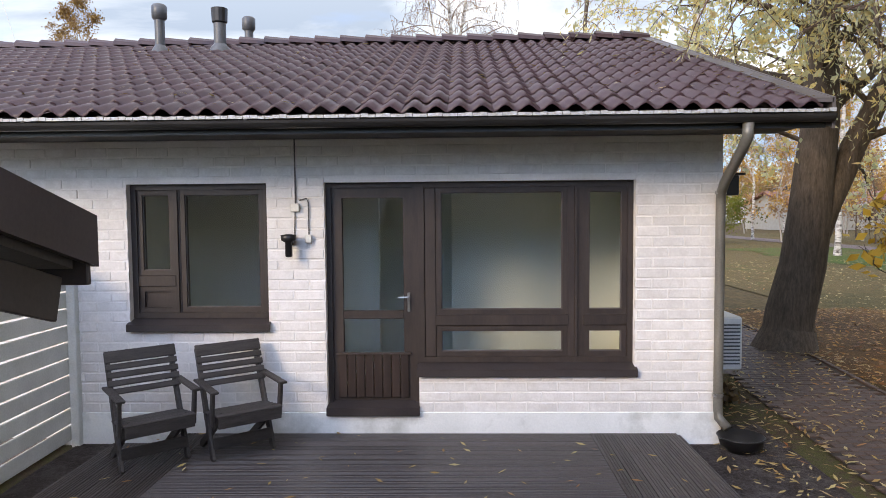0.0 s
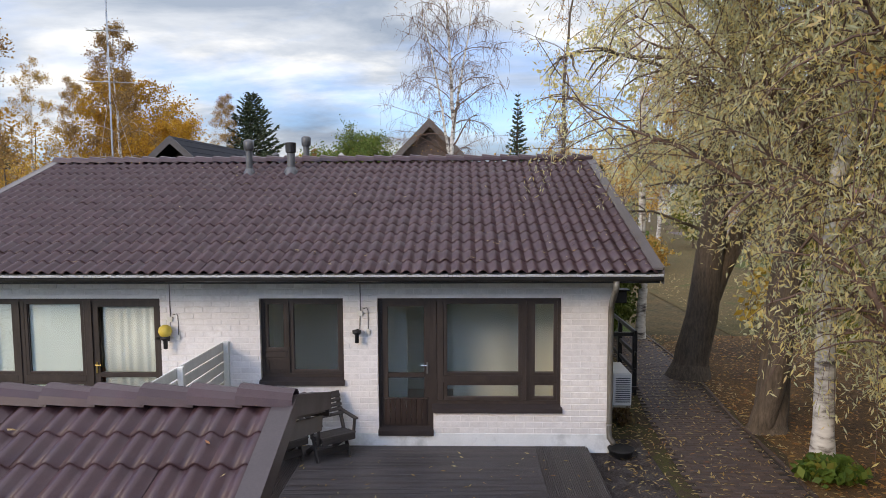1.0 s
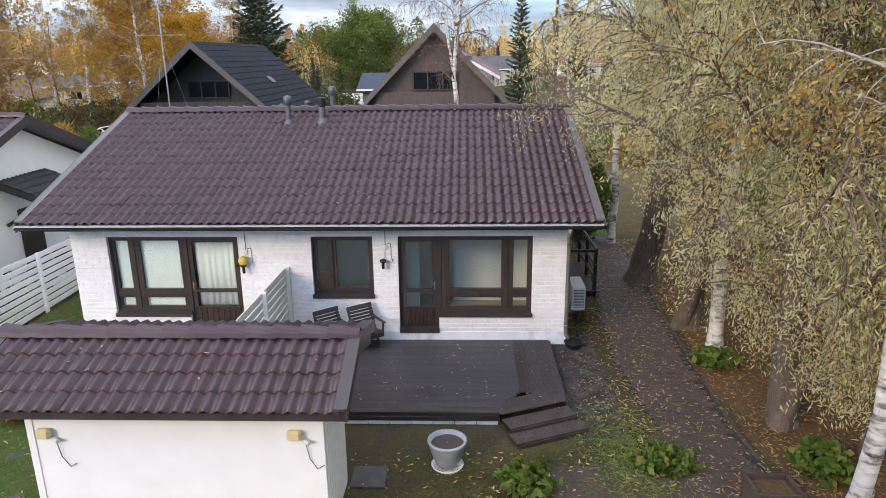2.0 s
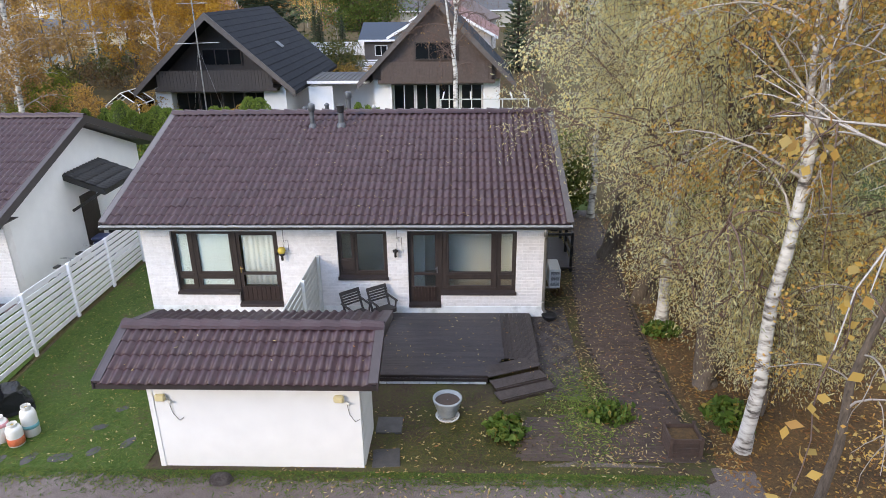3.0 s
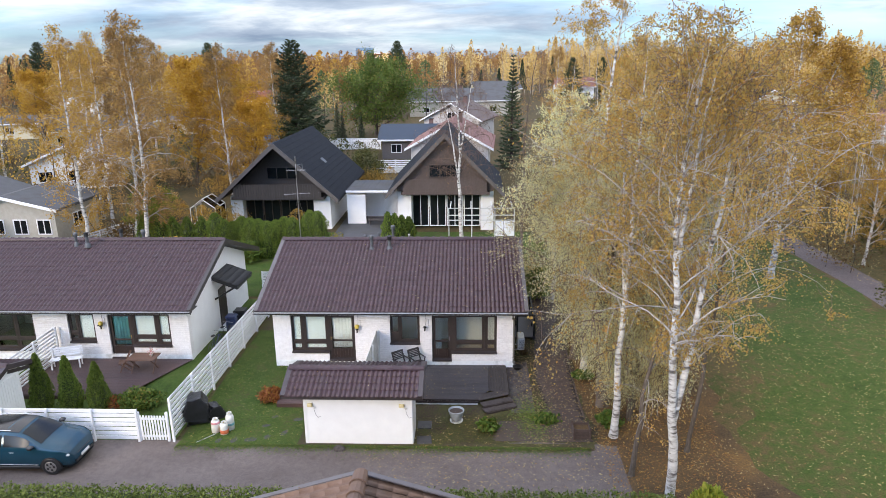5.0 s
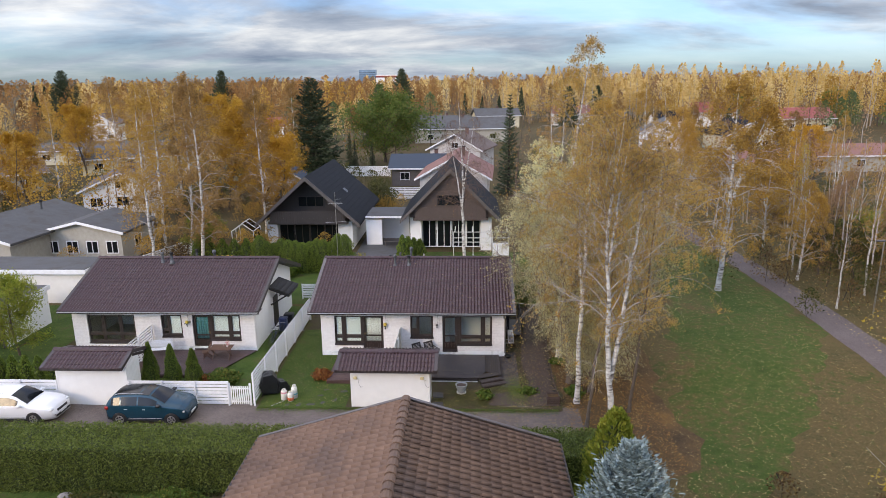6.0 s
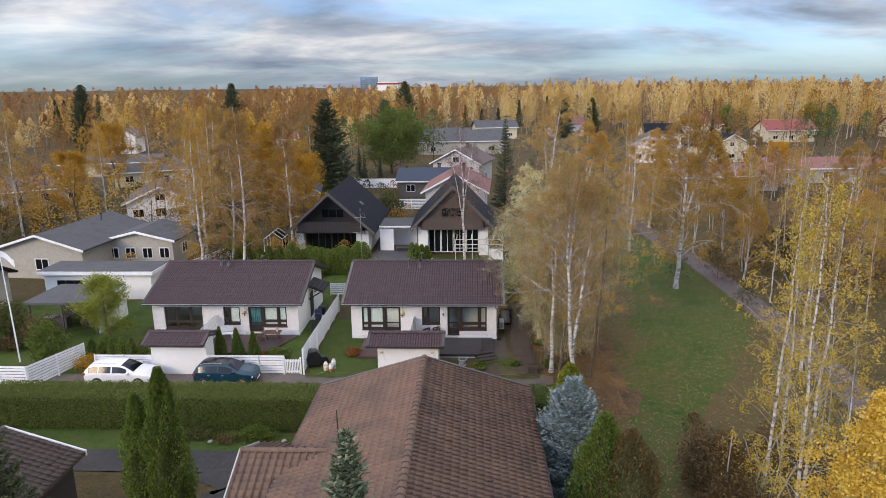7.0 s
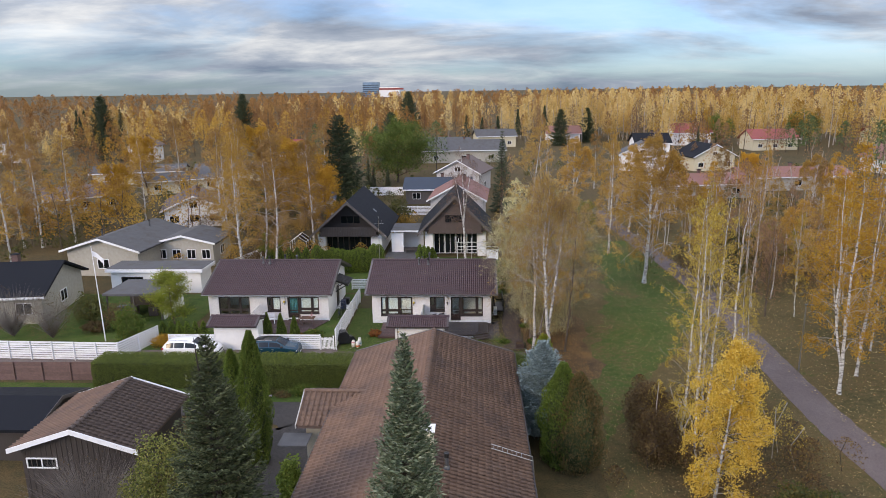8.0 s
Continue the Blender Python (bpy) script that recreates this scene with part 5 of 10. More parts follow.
# what hangs inside the windows
def hanging(name, label, category, x0, x1, y, z0, z1, material, folds=0, amp=0.02):
    """A blind or a curtain just behind the glass, with folds if it has any."""
    g = Geo()
    n = max(2, folds * 8)
    for i in range(n + 1):
        x = x0 + (x1 - x0) * i / n
        yy = y + (amp * math.sin(i / n * folds * 2 * math.pi + 0.6 * math.sin(i * 0.31)) if folds else 0)
        g.v += [(x, yy, z0), (x, yy, z1), (x, yy + 0.006, z1), (x, yy + 0.006, z0)]
    for i in range(n):
        for k in range(4):
            a, b = 4 * i + k, 4 * i + (k + 1) % 4
            g.f.append((a, b, b + 4, a + 4))
    ob = thing(name, label, category, (0, 0, 0))
    part("cloth", g, material, ob, smooth=folds > 0)
    part("rod", Geo().tube([(x0, y, z1 + 0.01), (x1, y, z1 + 0.01)], 0.012, 8), "white_plastic", ob)
    return ob


hanging("roller_blind", "pale blue grey blind behind the wide window", "blind", -9.70, -8.68, 0.165, 0.82, 2.50, "blind")
hanging("roller_blind", "narrow pale blue grey blind behind the side light", "blind", -10.28, -9.84, 0.165, 0.82, 2.50, "blind")
hanging("curtain", "white curtain in folds behind the terrace door", "curtain", -8.42, -7.52, 0.185, 0.9, 2.48, "curtain", 6, 0.010)

# downpipe at the corner
g = Geo()
g.tube([(-0.17, -0.955, 2.97), (-0.17, -0.945, 2.86), (-0.165, -0.82, 2.76), (-0.07, -0.22, 2.52), (-0.045, -0.085, 2.44), (-0.045, -0.07, 2.36), (-0.045, -0.07, 0.40), (-0.045, -0.09, 0.30), (0.01, -0.17, 0.22)], [0.045] * 9, 12)
pipe = part("downpipe", g, "downpipe", house, "olive grey rainwater pipe", smooth=True)
for z in (2.42, 0.50):
    part("bracket", Geo().lathe([(0.047, 0), (0.053, 0), (0.053, 0.03), (0.047, 0.03)], 12, (-0.045, -0.07, z)).box(-0.055, -0.035, -0.03, 0.0, z, z + 0.03), "steel", pipe)


def wall_lamp(x, z, style):
    ob = thing("wall_lamp", "small black wall lamp with white junction boxes" if style else "wall lamp with a yellow round shade beside the door", "lamp", (x, -0.006, z), group="wall lamps")
    part("arm", Geo().box(-0.02, 0.02, -0.03, 0, -0.05, 0.05, 0.005).tube([(0, -0.02, 0.0), (0, -0.10, 0.0), (0, -0.12, -0.03)], 0.016, 8), "black_plastic", ob)
    part("shade", Geo().lathe([(0.02, -0.16), (0.034, -0.15), (0.034, -0.02), (0.07, 0.0), (0.075, 0.05), (0.02, 0.06)], 14, (0, -0.12, 0)), "black_plastic", ob, smooth=True)
    if not style:
        part("globe", Geo().lathe([(0.01, 0.03), (0.08, 0.06), (0.11, 0.13), (0.09, 0.20), (0.04, 0.235), (0.005, 0.24)], 16, (0, -0.12, 0)), "yellow", ob, "yellow ribbed globe", smooth=True)
        part("side_spot", Geo().lathe([(0.02, 0), (0.045, 0.005), (0.045, 0.04), (0.01, 0.05)], 12, (-0.16, -0.05, -0.02)), "black_plastic", ob)
    b1 = part("junction_box", Geo().box(0.0, 0.085, -0.035, 0, 0.27, 0.35, 0.006), "white_plastic", ob)
    b2 = part("socket", Geo().box(0.14, 0.20, -0.04, 0, -0.03, 0.05, 0.006), "white_plastic", ob)
    part("cable", Geo().tube([(0.045, -0.008, 1.0), (0.045, -0.008, 0.35)], 0.008, 6), "verge", ob)
    part("cable", Geo().tube([(0.085, -0.008, 0.38), (0.15, -0.008, 0.40), (0.17, -0.008, 0.36), (0.17, -0.008, 0.05)], 0.006, 6), "verge", ob)
    part("cable", Geo().tube([(0.04, -0.008, 0.27), (0.03, -0.008, 0.05)], 0.006, 6), "verge", ob)
    return ob


wall_lamp(-4.12, 2.02, 1)
wall_lamp(-7.24, 1.92, 0)


def roof_vent(x, y, z, h, r, hat, material="vent"):
    ob = thing("roof_vent", "grey roof vent pipe with a cap", "vent", (x, y, z), group="roof vents")
    part("flashing", Geo().lathe([(r * 1.9, -0.12), (r * 1.7, 0.04), (r * 1.15, 0.10), (r, 0.12)], 14), material, ob, smooth=True)
    part("pipe", Geo().lathe([(r, 0.05), (r, h)], 14), material, ob, smooth=True)
    if hat == 1:
        part("cap", Geo().lathe([(r * 0.9, h - 0.04), (r * 1.5, h), (r * 1.55, h + 0.17), (r * 1.2, h + 0.20), (0.005, h + 0.22)], 14), material, ob, smooth=True)
    elif hat == 2:
        part("cap", Geo().lathe([(r * 0.9, h), (r * 1.25, h + 0.02), (r * 1.35, h + 0.22), (r * 1.0, h + 0.23), (0.005, h + 0.21)], 14), "black_plastic", ob)
    else:
        part("cap", Geo().lathe([(r, h - 0.02), (r * 1.3, h), (r * 1.3, h + 0.04), (0.005, h + 0.09)], 14), material, ob, smooth=True)
    return ob


for v in ((-6.97, 3.65, 4.69, 0.52, 0.072, 1), (-6.08, 3.70, 4.71, 0.42, 0.090, 2), (-6.03, 4.95, 4.80, 0.58, 0.072, 1), (-7.45, 4.8, 4.82, 0.24, 0.075, 3), (-6.75, 4.95, 4.80, 0.34, 0.065, 3)):
    roof_vent(*v)
roof_vent(-5.18, 4.75, 4.83, 0.28, 0.05, 3, "pale_vent")


def antenna(at, h, label, arms):
    ob = thing("tv_antenna", label, "antenna", at)
    part("mast", Geo().tube([(0, 0, 0), (0, 0, h)], 0.022, 8), "steel", ob)
    part("mast_foot", Geo().lathe([(0.05, -0.05), (0.04, 0.12), (0.024, 0.15)], 10), "vent", ob)
    for z, ln, n, ang in arms:
        c, s = math.cos(ang), math.sin(ang)
        part("boom", Geo().tube([(-c * ln / 2, -s * ln / 2, z), (c * ln / 2, s * ln / 2, z)], 0.012, 6), "steel", ob)
        for i in range(n):
            q = -ln / 2 + ln * (i + 0.5) / n
            e = 0.22 if i % 2 else 0.26
            part("element", Geo().tube([(c * q + s * e, s * q - c * e, z), (c * q - s * e, s * q + c * e, z)], 0.006, 5), "steel", ob)
    part("reflector", Geo().tube([(0.05, 0.1, h - 0.5), (0.3, 0.2, h - 0.45), (0.3, 0.2, h - 0.75), (0.05, 0.1, h - 0.7)], 0.008, 5), "steel", ob)
    part("guy_wire", Geo().tube([(0, 0, h * 0.55), (-0.55, 0.2, 0.25)], 0.004, 4), "steel", ob)
    part("guy_wire", Geo().tube([(0, 0, h * 0.55), (0.55, 0.3, 0.2)], 0.004, 4), "steel", ob)
    return ob


antenna((-11.15, 6.0, 4.3), 4.75, "tall television antenna mast behind the ridge", [(2.75, 1.4, 7, 0.3), (4.0, 1.0, 6, 0.1)])

# outdoor unit on the side wall, railings behind it
ac = thing("heat_pump", "off-white heat pump unit on the side wall", "heat pump", (0.03, 1.15, 0.55))
part("casing", Geo().box(0.17, 0.49, -0.40, 0.40, 0, 0.58, 0.02), "ac_white", ac)
for i in range(12):
    part("grille_bar", Geo().box(0.21, 0.46, -0.412, -0.402, 0.07 + i * 0.038, 0.085 + i * 0.038), "vent", ac)
for q in (-0.3, 0.3):
    part("bracket", Geo().box(0.0, 0.50, q - 0.02, q + 0.02, -0.05, -0.003).box(0.0, 0.03, q - 0.02, q + 0.02, -0.30, -0.05), "steel", ac)
box = thing("bird_box", "small black box fixed high on the side wall", "box", (0.12, 0.5, 2.42))
part("body", Geo().box(0, 0.20, -0.10, 0.10, 0, 0.20, 0.01), "black_plastic", box)
part("lid", Geo().box(0, 0.25, -0.13, 0.13, 0.202, 0.225, 0.006), "black_plastic", box)
rail = thing("porch_railing", "black wooden railing of the side entrance", "railing", (0.25, 3.2, 0))
for y in (0.0, 1.3, 2.6):
    part("post", Geo().box(0.9, 0.99, y - 0.045, y + 0.045, 0, 1.35, 0.008), "black_plastic", rail)
    part("post", Geo().box(0.05, 0.14, y - 0.045, y + 0.045, 0, 1.65, 0.008), "black_plastic", rail)
for z in (0.5, 0.85, 1.3):
    part("rail", Geo().box(0.92, 0.97, -0.1, 2.7, z, z + 0.09, 0.006), "black_plastic", rail)
part("rail", Geo().box(0.05, 0.97, -0.02, 0.02, 1.26, 1.34, 0.006), "black_plastic", rail)
part("platform", Geo().box(0.0, 1.0, -0.1, 2.7, 0.14, 0.20, 0.006), "deck", rail)

# neighbouring house
nb = thing("house", "white neighbouring house with brown tiled roof", "house", (0, 0.58, -0.04))
NX0, NX1 = -26.9, -15.4
nop = [(-25.95, -22.95, 0.50, 2.40), (-21.27, -19.97, 0.92, 2.40), (-19.31, -18.20, 0.12, 2.40), (-18.20, -16.31, 0.72, 2.40)]
brick_wall(nb, "front_wall", nop, NX0, NX1, 0.335, 2.82, 0, seed=5, label="white painted brick wall")
part("plinth", Geo().box(NX0, NX1 + 0.01, -0.012, 0.30, -0.25, 0.327, 0.006), "plinth", nb)
shell(nb, NX0, NX1, 0.0, 8.5, -0.2, 3.05, 4.64, 4.32)
part("eaves_beam", Geo().box(NX0, NX1, 0.004, 0.30, 2.845, 3.10), "mortar", nb)
gable_roof(nb, -27.19, -14.836, -0.91, 2.94, 4.32, 4.88, 9.55, "tile", 0, "trim_dark", seed=9)
part("soffit", Geo().box(-27.15, -14.87, -0.86, 0.0, 2.82, 2.84), "soffit", nb)
gutter(nb, -27.17, -14.85, -0.96, 2.86, guard=True)
window(nb, -25.95, -22.95, 0.61, 2.40, 0.0, [(-25.89, -25.05), (-24.95, -23.95), (-23.85, -23.01)], [(0, 1.1), (1, 1.1), (2, 1.1)], label="wide dark window of the glazed terrace")
window(nb, -21.27, -19.97, 1.03, 2.40, 0.0, [(-21.21, -20.87), (-20.79, -20.03)], [(0, 1.4)], label="dark framed window with a white blind")
glazed_door(nb, -19.31, -18.20, 0.22, 2.40, 0.0, 1.05, 0.75, "brass", 1, label="dark glazed door with teal curtains")
window(nb, -18.20, -16.31, 0.83, 2.40, 0.0, [(-18.08, -17.05), (-16.90, -16.37)], [(0, 1.2), (1, 1.2)], label="dark framed window with a white blind")
room(nb, NX0 + 0.28, NX1 - 0.28, 0.30, 8.1, 0.20, 2.65, [("inner_wall", (-21.9, -21.8, 0.30, 8.1, 0.2, 2.65)), ("inner_wall", (-26.4, -15.6, 4.2, 4.3, 0.2, 2.65))])
hanging("roller_blind", "white blind in the neighbouring window", "blind", -18.05, -17.07, 0.745, 0.86, 2.30, "blind")
hanging("roller_blind", "narrow white blind in the neighbouring side light", "blind", -16.88, -16.39, 0.745, 0.86, 2.30, "blind")
hanging("roller_blind", "white blind in the small neighbouring window", "blind", -20.79, -20.04, 0.745, 1.06, 2.30, "blind")
hanging("curtain", "teal curtain behind the neighbouring door", "curtain", -19.14, -18.40, 0.765, 0.75, 2.28, "teal", 5)
for v in ((-22.55, 4.4, 4.75, 0.42, 0.07, 1), (-21.85, 4.2, 4.75, 0.45, 0.085, 2), (-20.6, 5.3, 4.66, 0.45, 0.08, 2), (-19.4, 5.3, 4.66, 0.42, 0.08, 1)):
    roof_vent(*v)
wl2 = wall_lamp(-19.6, 1.8, 0)
wl2.location.y = 0.572
# its porch
porch = thing("entrance_porch", "small dark tiled porch roof on the neighbouring gable wall", "porch", (-15.40, 5.0, 0))
pr = part("roof", Geo().prism([(0.0, 3.12), (1.3, 2.62), (1.3, 2.50), (0.0, 2.98)], "y", -1.15, 1.15), "gutter_black", porch)
tile_roof(pr, (1.34, -1.15, 2.63), (0, 1, 0), (-1.34, 0, 0.51), 2.3, 1.42, "tile_black", 0, 21)
part("fascia", Geo().box(1.30, 1.33, -1.17, 1.17, 2.46, 2.64, 0.004), "gutter_black", porch)
for y in (-1.0, 1.0):
    part("brace", Geo().bar((0.02, y, 1.85), (1.1, y, 2.50), 0.09, 0.09, 0.008), "gutter_black", porch)
    part("side_board", Geo().prism([(0.0, 3.14), (1.3, 2.64), (1.3, 2.44), (0.0, 2.94)], "y", y * 1.165, y * 1.165 + 0.02), "gutter_black", porch)
part("door", Geo().box(0.0, 0.05, -0.5, 0.5, 0.15, 2.2, 0.01), "frame_panel", porch)
part("doorstep", Geo().box(0.0, 1.2, -0.9, 0.9, -0.05, 0.14, 0.01), "plinth", porch)


def shed(label, x0, x1, seed, wall_l, wall_r, group):
    """A garden store: white boarded walls, small tiled gable roof along x."""
    ob = thing("garden_shed", label, "shed", (0, 0, -0.15), group=group)
    part("front_wall", Geo().box(wall_l, wall_r, -6.30, -6.22, -0.05, 2.30, 0.006), "render_white", ob, "plain white front wall")
    part("back_wall", Geo().box(wall_l, wall_r, -4.98, -4.90, -0.05, 2.40, 0.006), "render_white", ob)
    for xa in (wall_l, wall_r - 0.08):
        part("side_wall", Geo().prism([(-6.219, -0.05), (-4.981, -0.05), (-4.981, 2.45), (-5.5, 2.60), (-6.219, 2.34)], "x", xa + 0.004, xa + 0.076), "render_white", ob)
        n = 9
        for i in range(n):
            y = -6.22 + 1.24 * i / n
            xx = xa - 0.012 if xa == wall_l else xa + 0.077
            part("cover_board", Geo().box(xx, xx + 0.018, y + 0.003, y + 0.11, 0.0, 2.25, 0.004), "render_white", ob)
    part("corner_board", Geo().box(wall_l - 0.012, wall_l + 0.09, -6.316, -6.302, -0.02, 2.2, 0.003), "render_white", ob)
    gable_roof(ob, x0, x1, -6.80, 2.27, -5.5, 2.75, -4.15, "tile", 0, "trim_brown", seed, thick=0.12, z_back=2.36, board=0.12)
    part("fascia", Geo().box(x0, x1, -6.80, -6.775, 2.135, 2.25, 0.004), "trim_dark", ob)
    part("fascia", Geo().box(x0, x1, -4.175, -4.15, 2.18, 2.34, 0.004), "trim_dark", ob)
    for k in range(1):
        for xa in (x0 + 0.04 + 0.05 * k, x1 - 0.065 - 0.05 * k):
            part("verge_underboard", Geo().bar((xa, -5.5 + 0.1 * k, 2.50 - 0.13 * k), (xa, -4.25 - 0.14 * k, 2.14 - 0.08 * k), 0.022, 0.15, 0.003), "trim_dark", ob)
    return ob


shed("white garden shed with a brown tiled roof", -8.97, -3.776, 31, -8.27, -4.20, "garden sheds")
shed("white neighbouring shed with a brown tiled roof", -24.25, -19.95, 37, -23.8, -20.02, "garden sheds")


def shed_lamp(x):
    ob = thing("outdoor_lamp", "cream lamp under the shed eaves with a loose cable", "lamp", (x, -6.31, 1.44), group="shed lamps")
    part("glass", Geo().box(-0.14, 0.06, -0.10, 0.0, 0.0, 0.15, 0.03), "cream_plastic", ob)
    part("sensor", Geo().tube([(0.08, -0.02, -0.02), (0.16, -0.08, -0.03)], 0.028, 8), "white_plastic", ob)
    part("cable", Geo().tube([(0.1, -0.02, -0.05), (0.14, -0.015, -0.30), (0.24, -0.012, -0.46), (0.33, -0.012, -0.40)], 0.006, 5), "black_plastic", ob)
    return ob


shed_lamp(-4.55)
shed_lamp(-7.98)

# ---- the yard ----
DZ = 0.124
deck = thing("terrace_deck", "dark wet grooved wooden terrace deck with fallen leaves", "deck", (0, 0, 0))


def plank(parent, m, length, width, material, name="deck_board", t=0.028):
    """A deck board with two grooves along it."""
    key = (round(length, 2), round(width, 3), material)
    if key not in PLANKS:
        g = Geo()
        prof = [(0, 0), (width, 0), (width, t - 0.004), (width - 0.004, t)]
        for k in (0.72, 0.5, 0.28):
            c = width * k
            prof += [(c + 0.006, t), (c, t - 0.007), (c - 0.006, t)]
        prof += [(0.004, t), (0, t - 0.004)]
        g.prism(prof, "x", 0, key[0])
        PLANKS[key] = g.mesh("deck_board")
        PLANKS[key].materials.append(M[material])
    ob = new(name, PLANKS[key])
    ob.parent = parent
    ob.matrix_basis = m
    return ob


PLANKS = {}
rng = random.Random(8)
W = 0.119
for i in range(27):
    y = -0.015 - (i + 1) * 0.1195
    over = max(0.0, -2.50 - y)
    plank(deck, pose(-4.95, y, DZ - 0.028 + rng.gauss(0, 0.001)), round(3.70 - over * 0.55, 2), W - 0.006, "deck")
for i in range(7):
    plank(deck, pose(-1.245 + i * 0.119, -0.015, DZ - 0.028, 0, 0, -90), round(2.46 + i * 0.05, 2), W - 0.006, "deck_y")
for i in range(7):
    plank(deck, pose(-5.78 + i * 0.119, -0.30 if i < 4 else -0.015, DZ - 0.028, 0, 0, -90), 2.95 if i < 4 else 3.22, W - 0.006, "deck_y")
# the cut corner is boarded along its edge, two steps lead down from it
CA, CB = Vector((-0.42, -2.82, 0)), Vector((-1.66, -3.34, 0))
cd = (CB - CA).normalized()
cn = Vector((cd.y, -cd.x, 0))
cn = cn if cn.y > 0 else -cn
ang = math.degrees(math.atan2(cd.y, cd.x))
for i in range(4):
    o = cn * (0.119 * i)
    plank(deck, Matrix.Translation(CA + o - cd * (-0.04 * i) + Vector((0, 0, DZ - 0.024))) @ pose(0, 0, 0, 0, 0, ang) @ pose(0, -(W - 0.006), 0), round((CB - CA).length - 0.10 * i, 2), W - 0.006, "deck_y", "corner_board")
for lv in range(2):
    z = DZ - 0.028 - 0.085 * (lv + 1)
    for i in range(3):
        o = -cn * (0.03 + 0.36 * lv + 0.119 * i)
        plank(deck, Matrix.Translation(CA + o - cd * 0.05 * lv + Vector((0, 0, z))) @ pose(0, 0, 0, 0, 0, ang) @ pose(0, 0, 0), round((CB - CA).length + 0.10 * lv, 2), W - 0.006, "deck_y", "step_board")
    p, q = CA - cn * (0.40 + 0.36 * lv), CB - cn * (0.40 + 0.36 * lv)
    part("riser", Geo().bar((p.x, p.y, z - 0.045), (q.x, q.y, z - 0.045), 0.025, 0.09, 0.003), "deck", deck)
part("fascia_board", Geo().box(-5.78, -1.68, -3.275, -3.25, DZ - 0.085, DZ - 0.004, 0.004), "deck", deck)
part("fascia_board", Geo().box(-5.78, -1.68, -3.285, -3.26, -0.055, DZ - 0.092, 0.004), "deck", deck)
part("side_joist", Geo().box(-0.412, -0.392, -2.8, -0.05, -0.05, DZ - 0.004, 0.004), "deck", deck)
footing = thing("deck_footing", "row of grey concrete blocks under the deck edge", "foundation", (0, 0, 0))
for i in range(10):
    x = -5.7 + i * 0.40
    part("block", Geo().box(x, x + 0.39, -3.25, -3.07, -0.30, -0.058, 0.008), "plinth", footing)
deck2 = thing("terrace_deck", "red brown painted deck of the other flat", "deck", (0, 0, 0))
for i in range(30):
    plank(deck2, pose(-10.15, -0.015 - (i + 1) * 0.1195, 0.05), 3.75, W - 0.006, "deck_red")
part("joist_front", Geo().box(-10.15, -6.4, -3.64, -3.60, -0.16, 0.048, 0.004), "deck_red", deck2)
deck3 = thing("terrace_deck", "wide red brown deck of the neighbouring house", "deck", (0, 0, 0))
for i in range(26):
    plank(deck3, pose(-22.6, 0.56 - (i + 1) * 0.1395, 0.05), 7.2 - (0.06 * i), 0.132, "deck_red")
part("joist_front", Geo().box(-22.6, -16.95, -3.10, -3.06, -0.2, 0.048, 0.004), "deck_red", deck3)


def garden_chair(at, turn):
    """A folding garden chair: slatted back on leaning posts, slatted seat on crossed rear legs, armrests."""
    ch = thing("garden_chair", "dark grey stained wooden garden chair with slatted back", "chair", at, turn, group="garden chairs")
    for s in (-1, 1):
        x = s * 0.27
        part("back_post", Geo().bar((x, -0.16, 0.0), (x, 0.278, 0.934), 0.032, 0.085, 0.006), "chair", ch)
        part("leg", Geo().bar((x * 0.86, -0.30, 0.42), (x * 0.86, 0.34, 0.0), 0.03, 0.075, 0.006), "chair", ch)
        part("leg", Geo().bar((x * 1.12, -0.29, 0.63), (x * 1.12, -0.24, 0.33), 0.03, 0.06, 0.006), "chair", ch)
        part("armrest", Geo().bar((x * 1.12, -0.36, 0.645), (x * 1.12, 0.17, 0.66), 0.07, 0.024, 0.006), "chair", ch)
        part("seat_rail", Geo().bar((x * 0.94, -0.31, 0.39), (x * 0.94, 0.12, 0.33), 0.028, 0.07, 0.005), "chair", ch)
    tilt = math.degrees(math.atan2(0.46, 0.98))
    for i, (q, h) in enumerate(((0.93, 0.105), (0.845, 0.052), (0.778, 0.052), (0.711, 0.052), (0.644, 0.052))):
        m = pose(0, -0.16 + 0.46 * q - 0.05, 0.98 * q, -tilt, 0, 0)
        part("back_slat", Geo().box(-0.30, 0.30, -0.012, 0.012, -h / 2, h / 2, 0.005, m), "chair", ch)
    for i in range(5):
        y = -0.32 + i * 0.088
        part("seat_slat", Geo().box(-0.29, 0.29, y - 0.038, y + 0.038, 0.425 - i * 0.012, 0.445 - i * 0.012, 0.005), "chair", ch)
    part("apron", Geo().box(-0.28, 0.28, -0.355, -0.335, 0.33, 0.425, 0.005), "chair", ch)
    part("stretcher", Geo().box(-0.27, 0.27, -0.16, -0.14, 0.10, 0.20, 0.005), "chair", ch)
    return ch


garden_chair((-5.22, -0.74, DZ), 40)
garden_chair((-4.53, -0.48, DZ), 37)


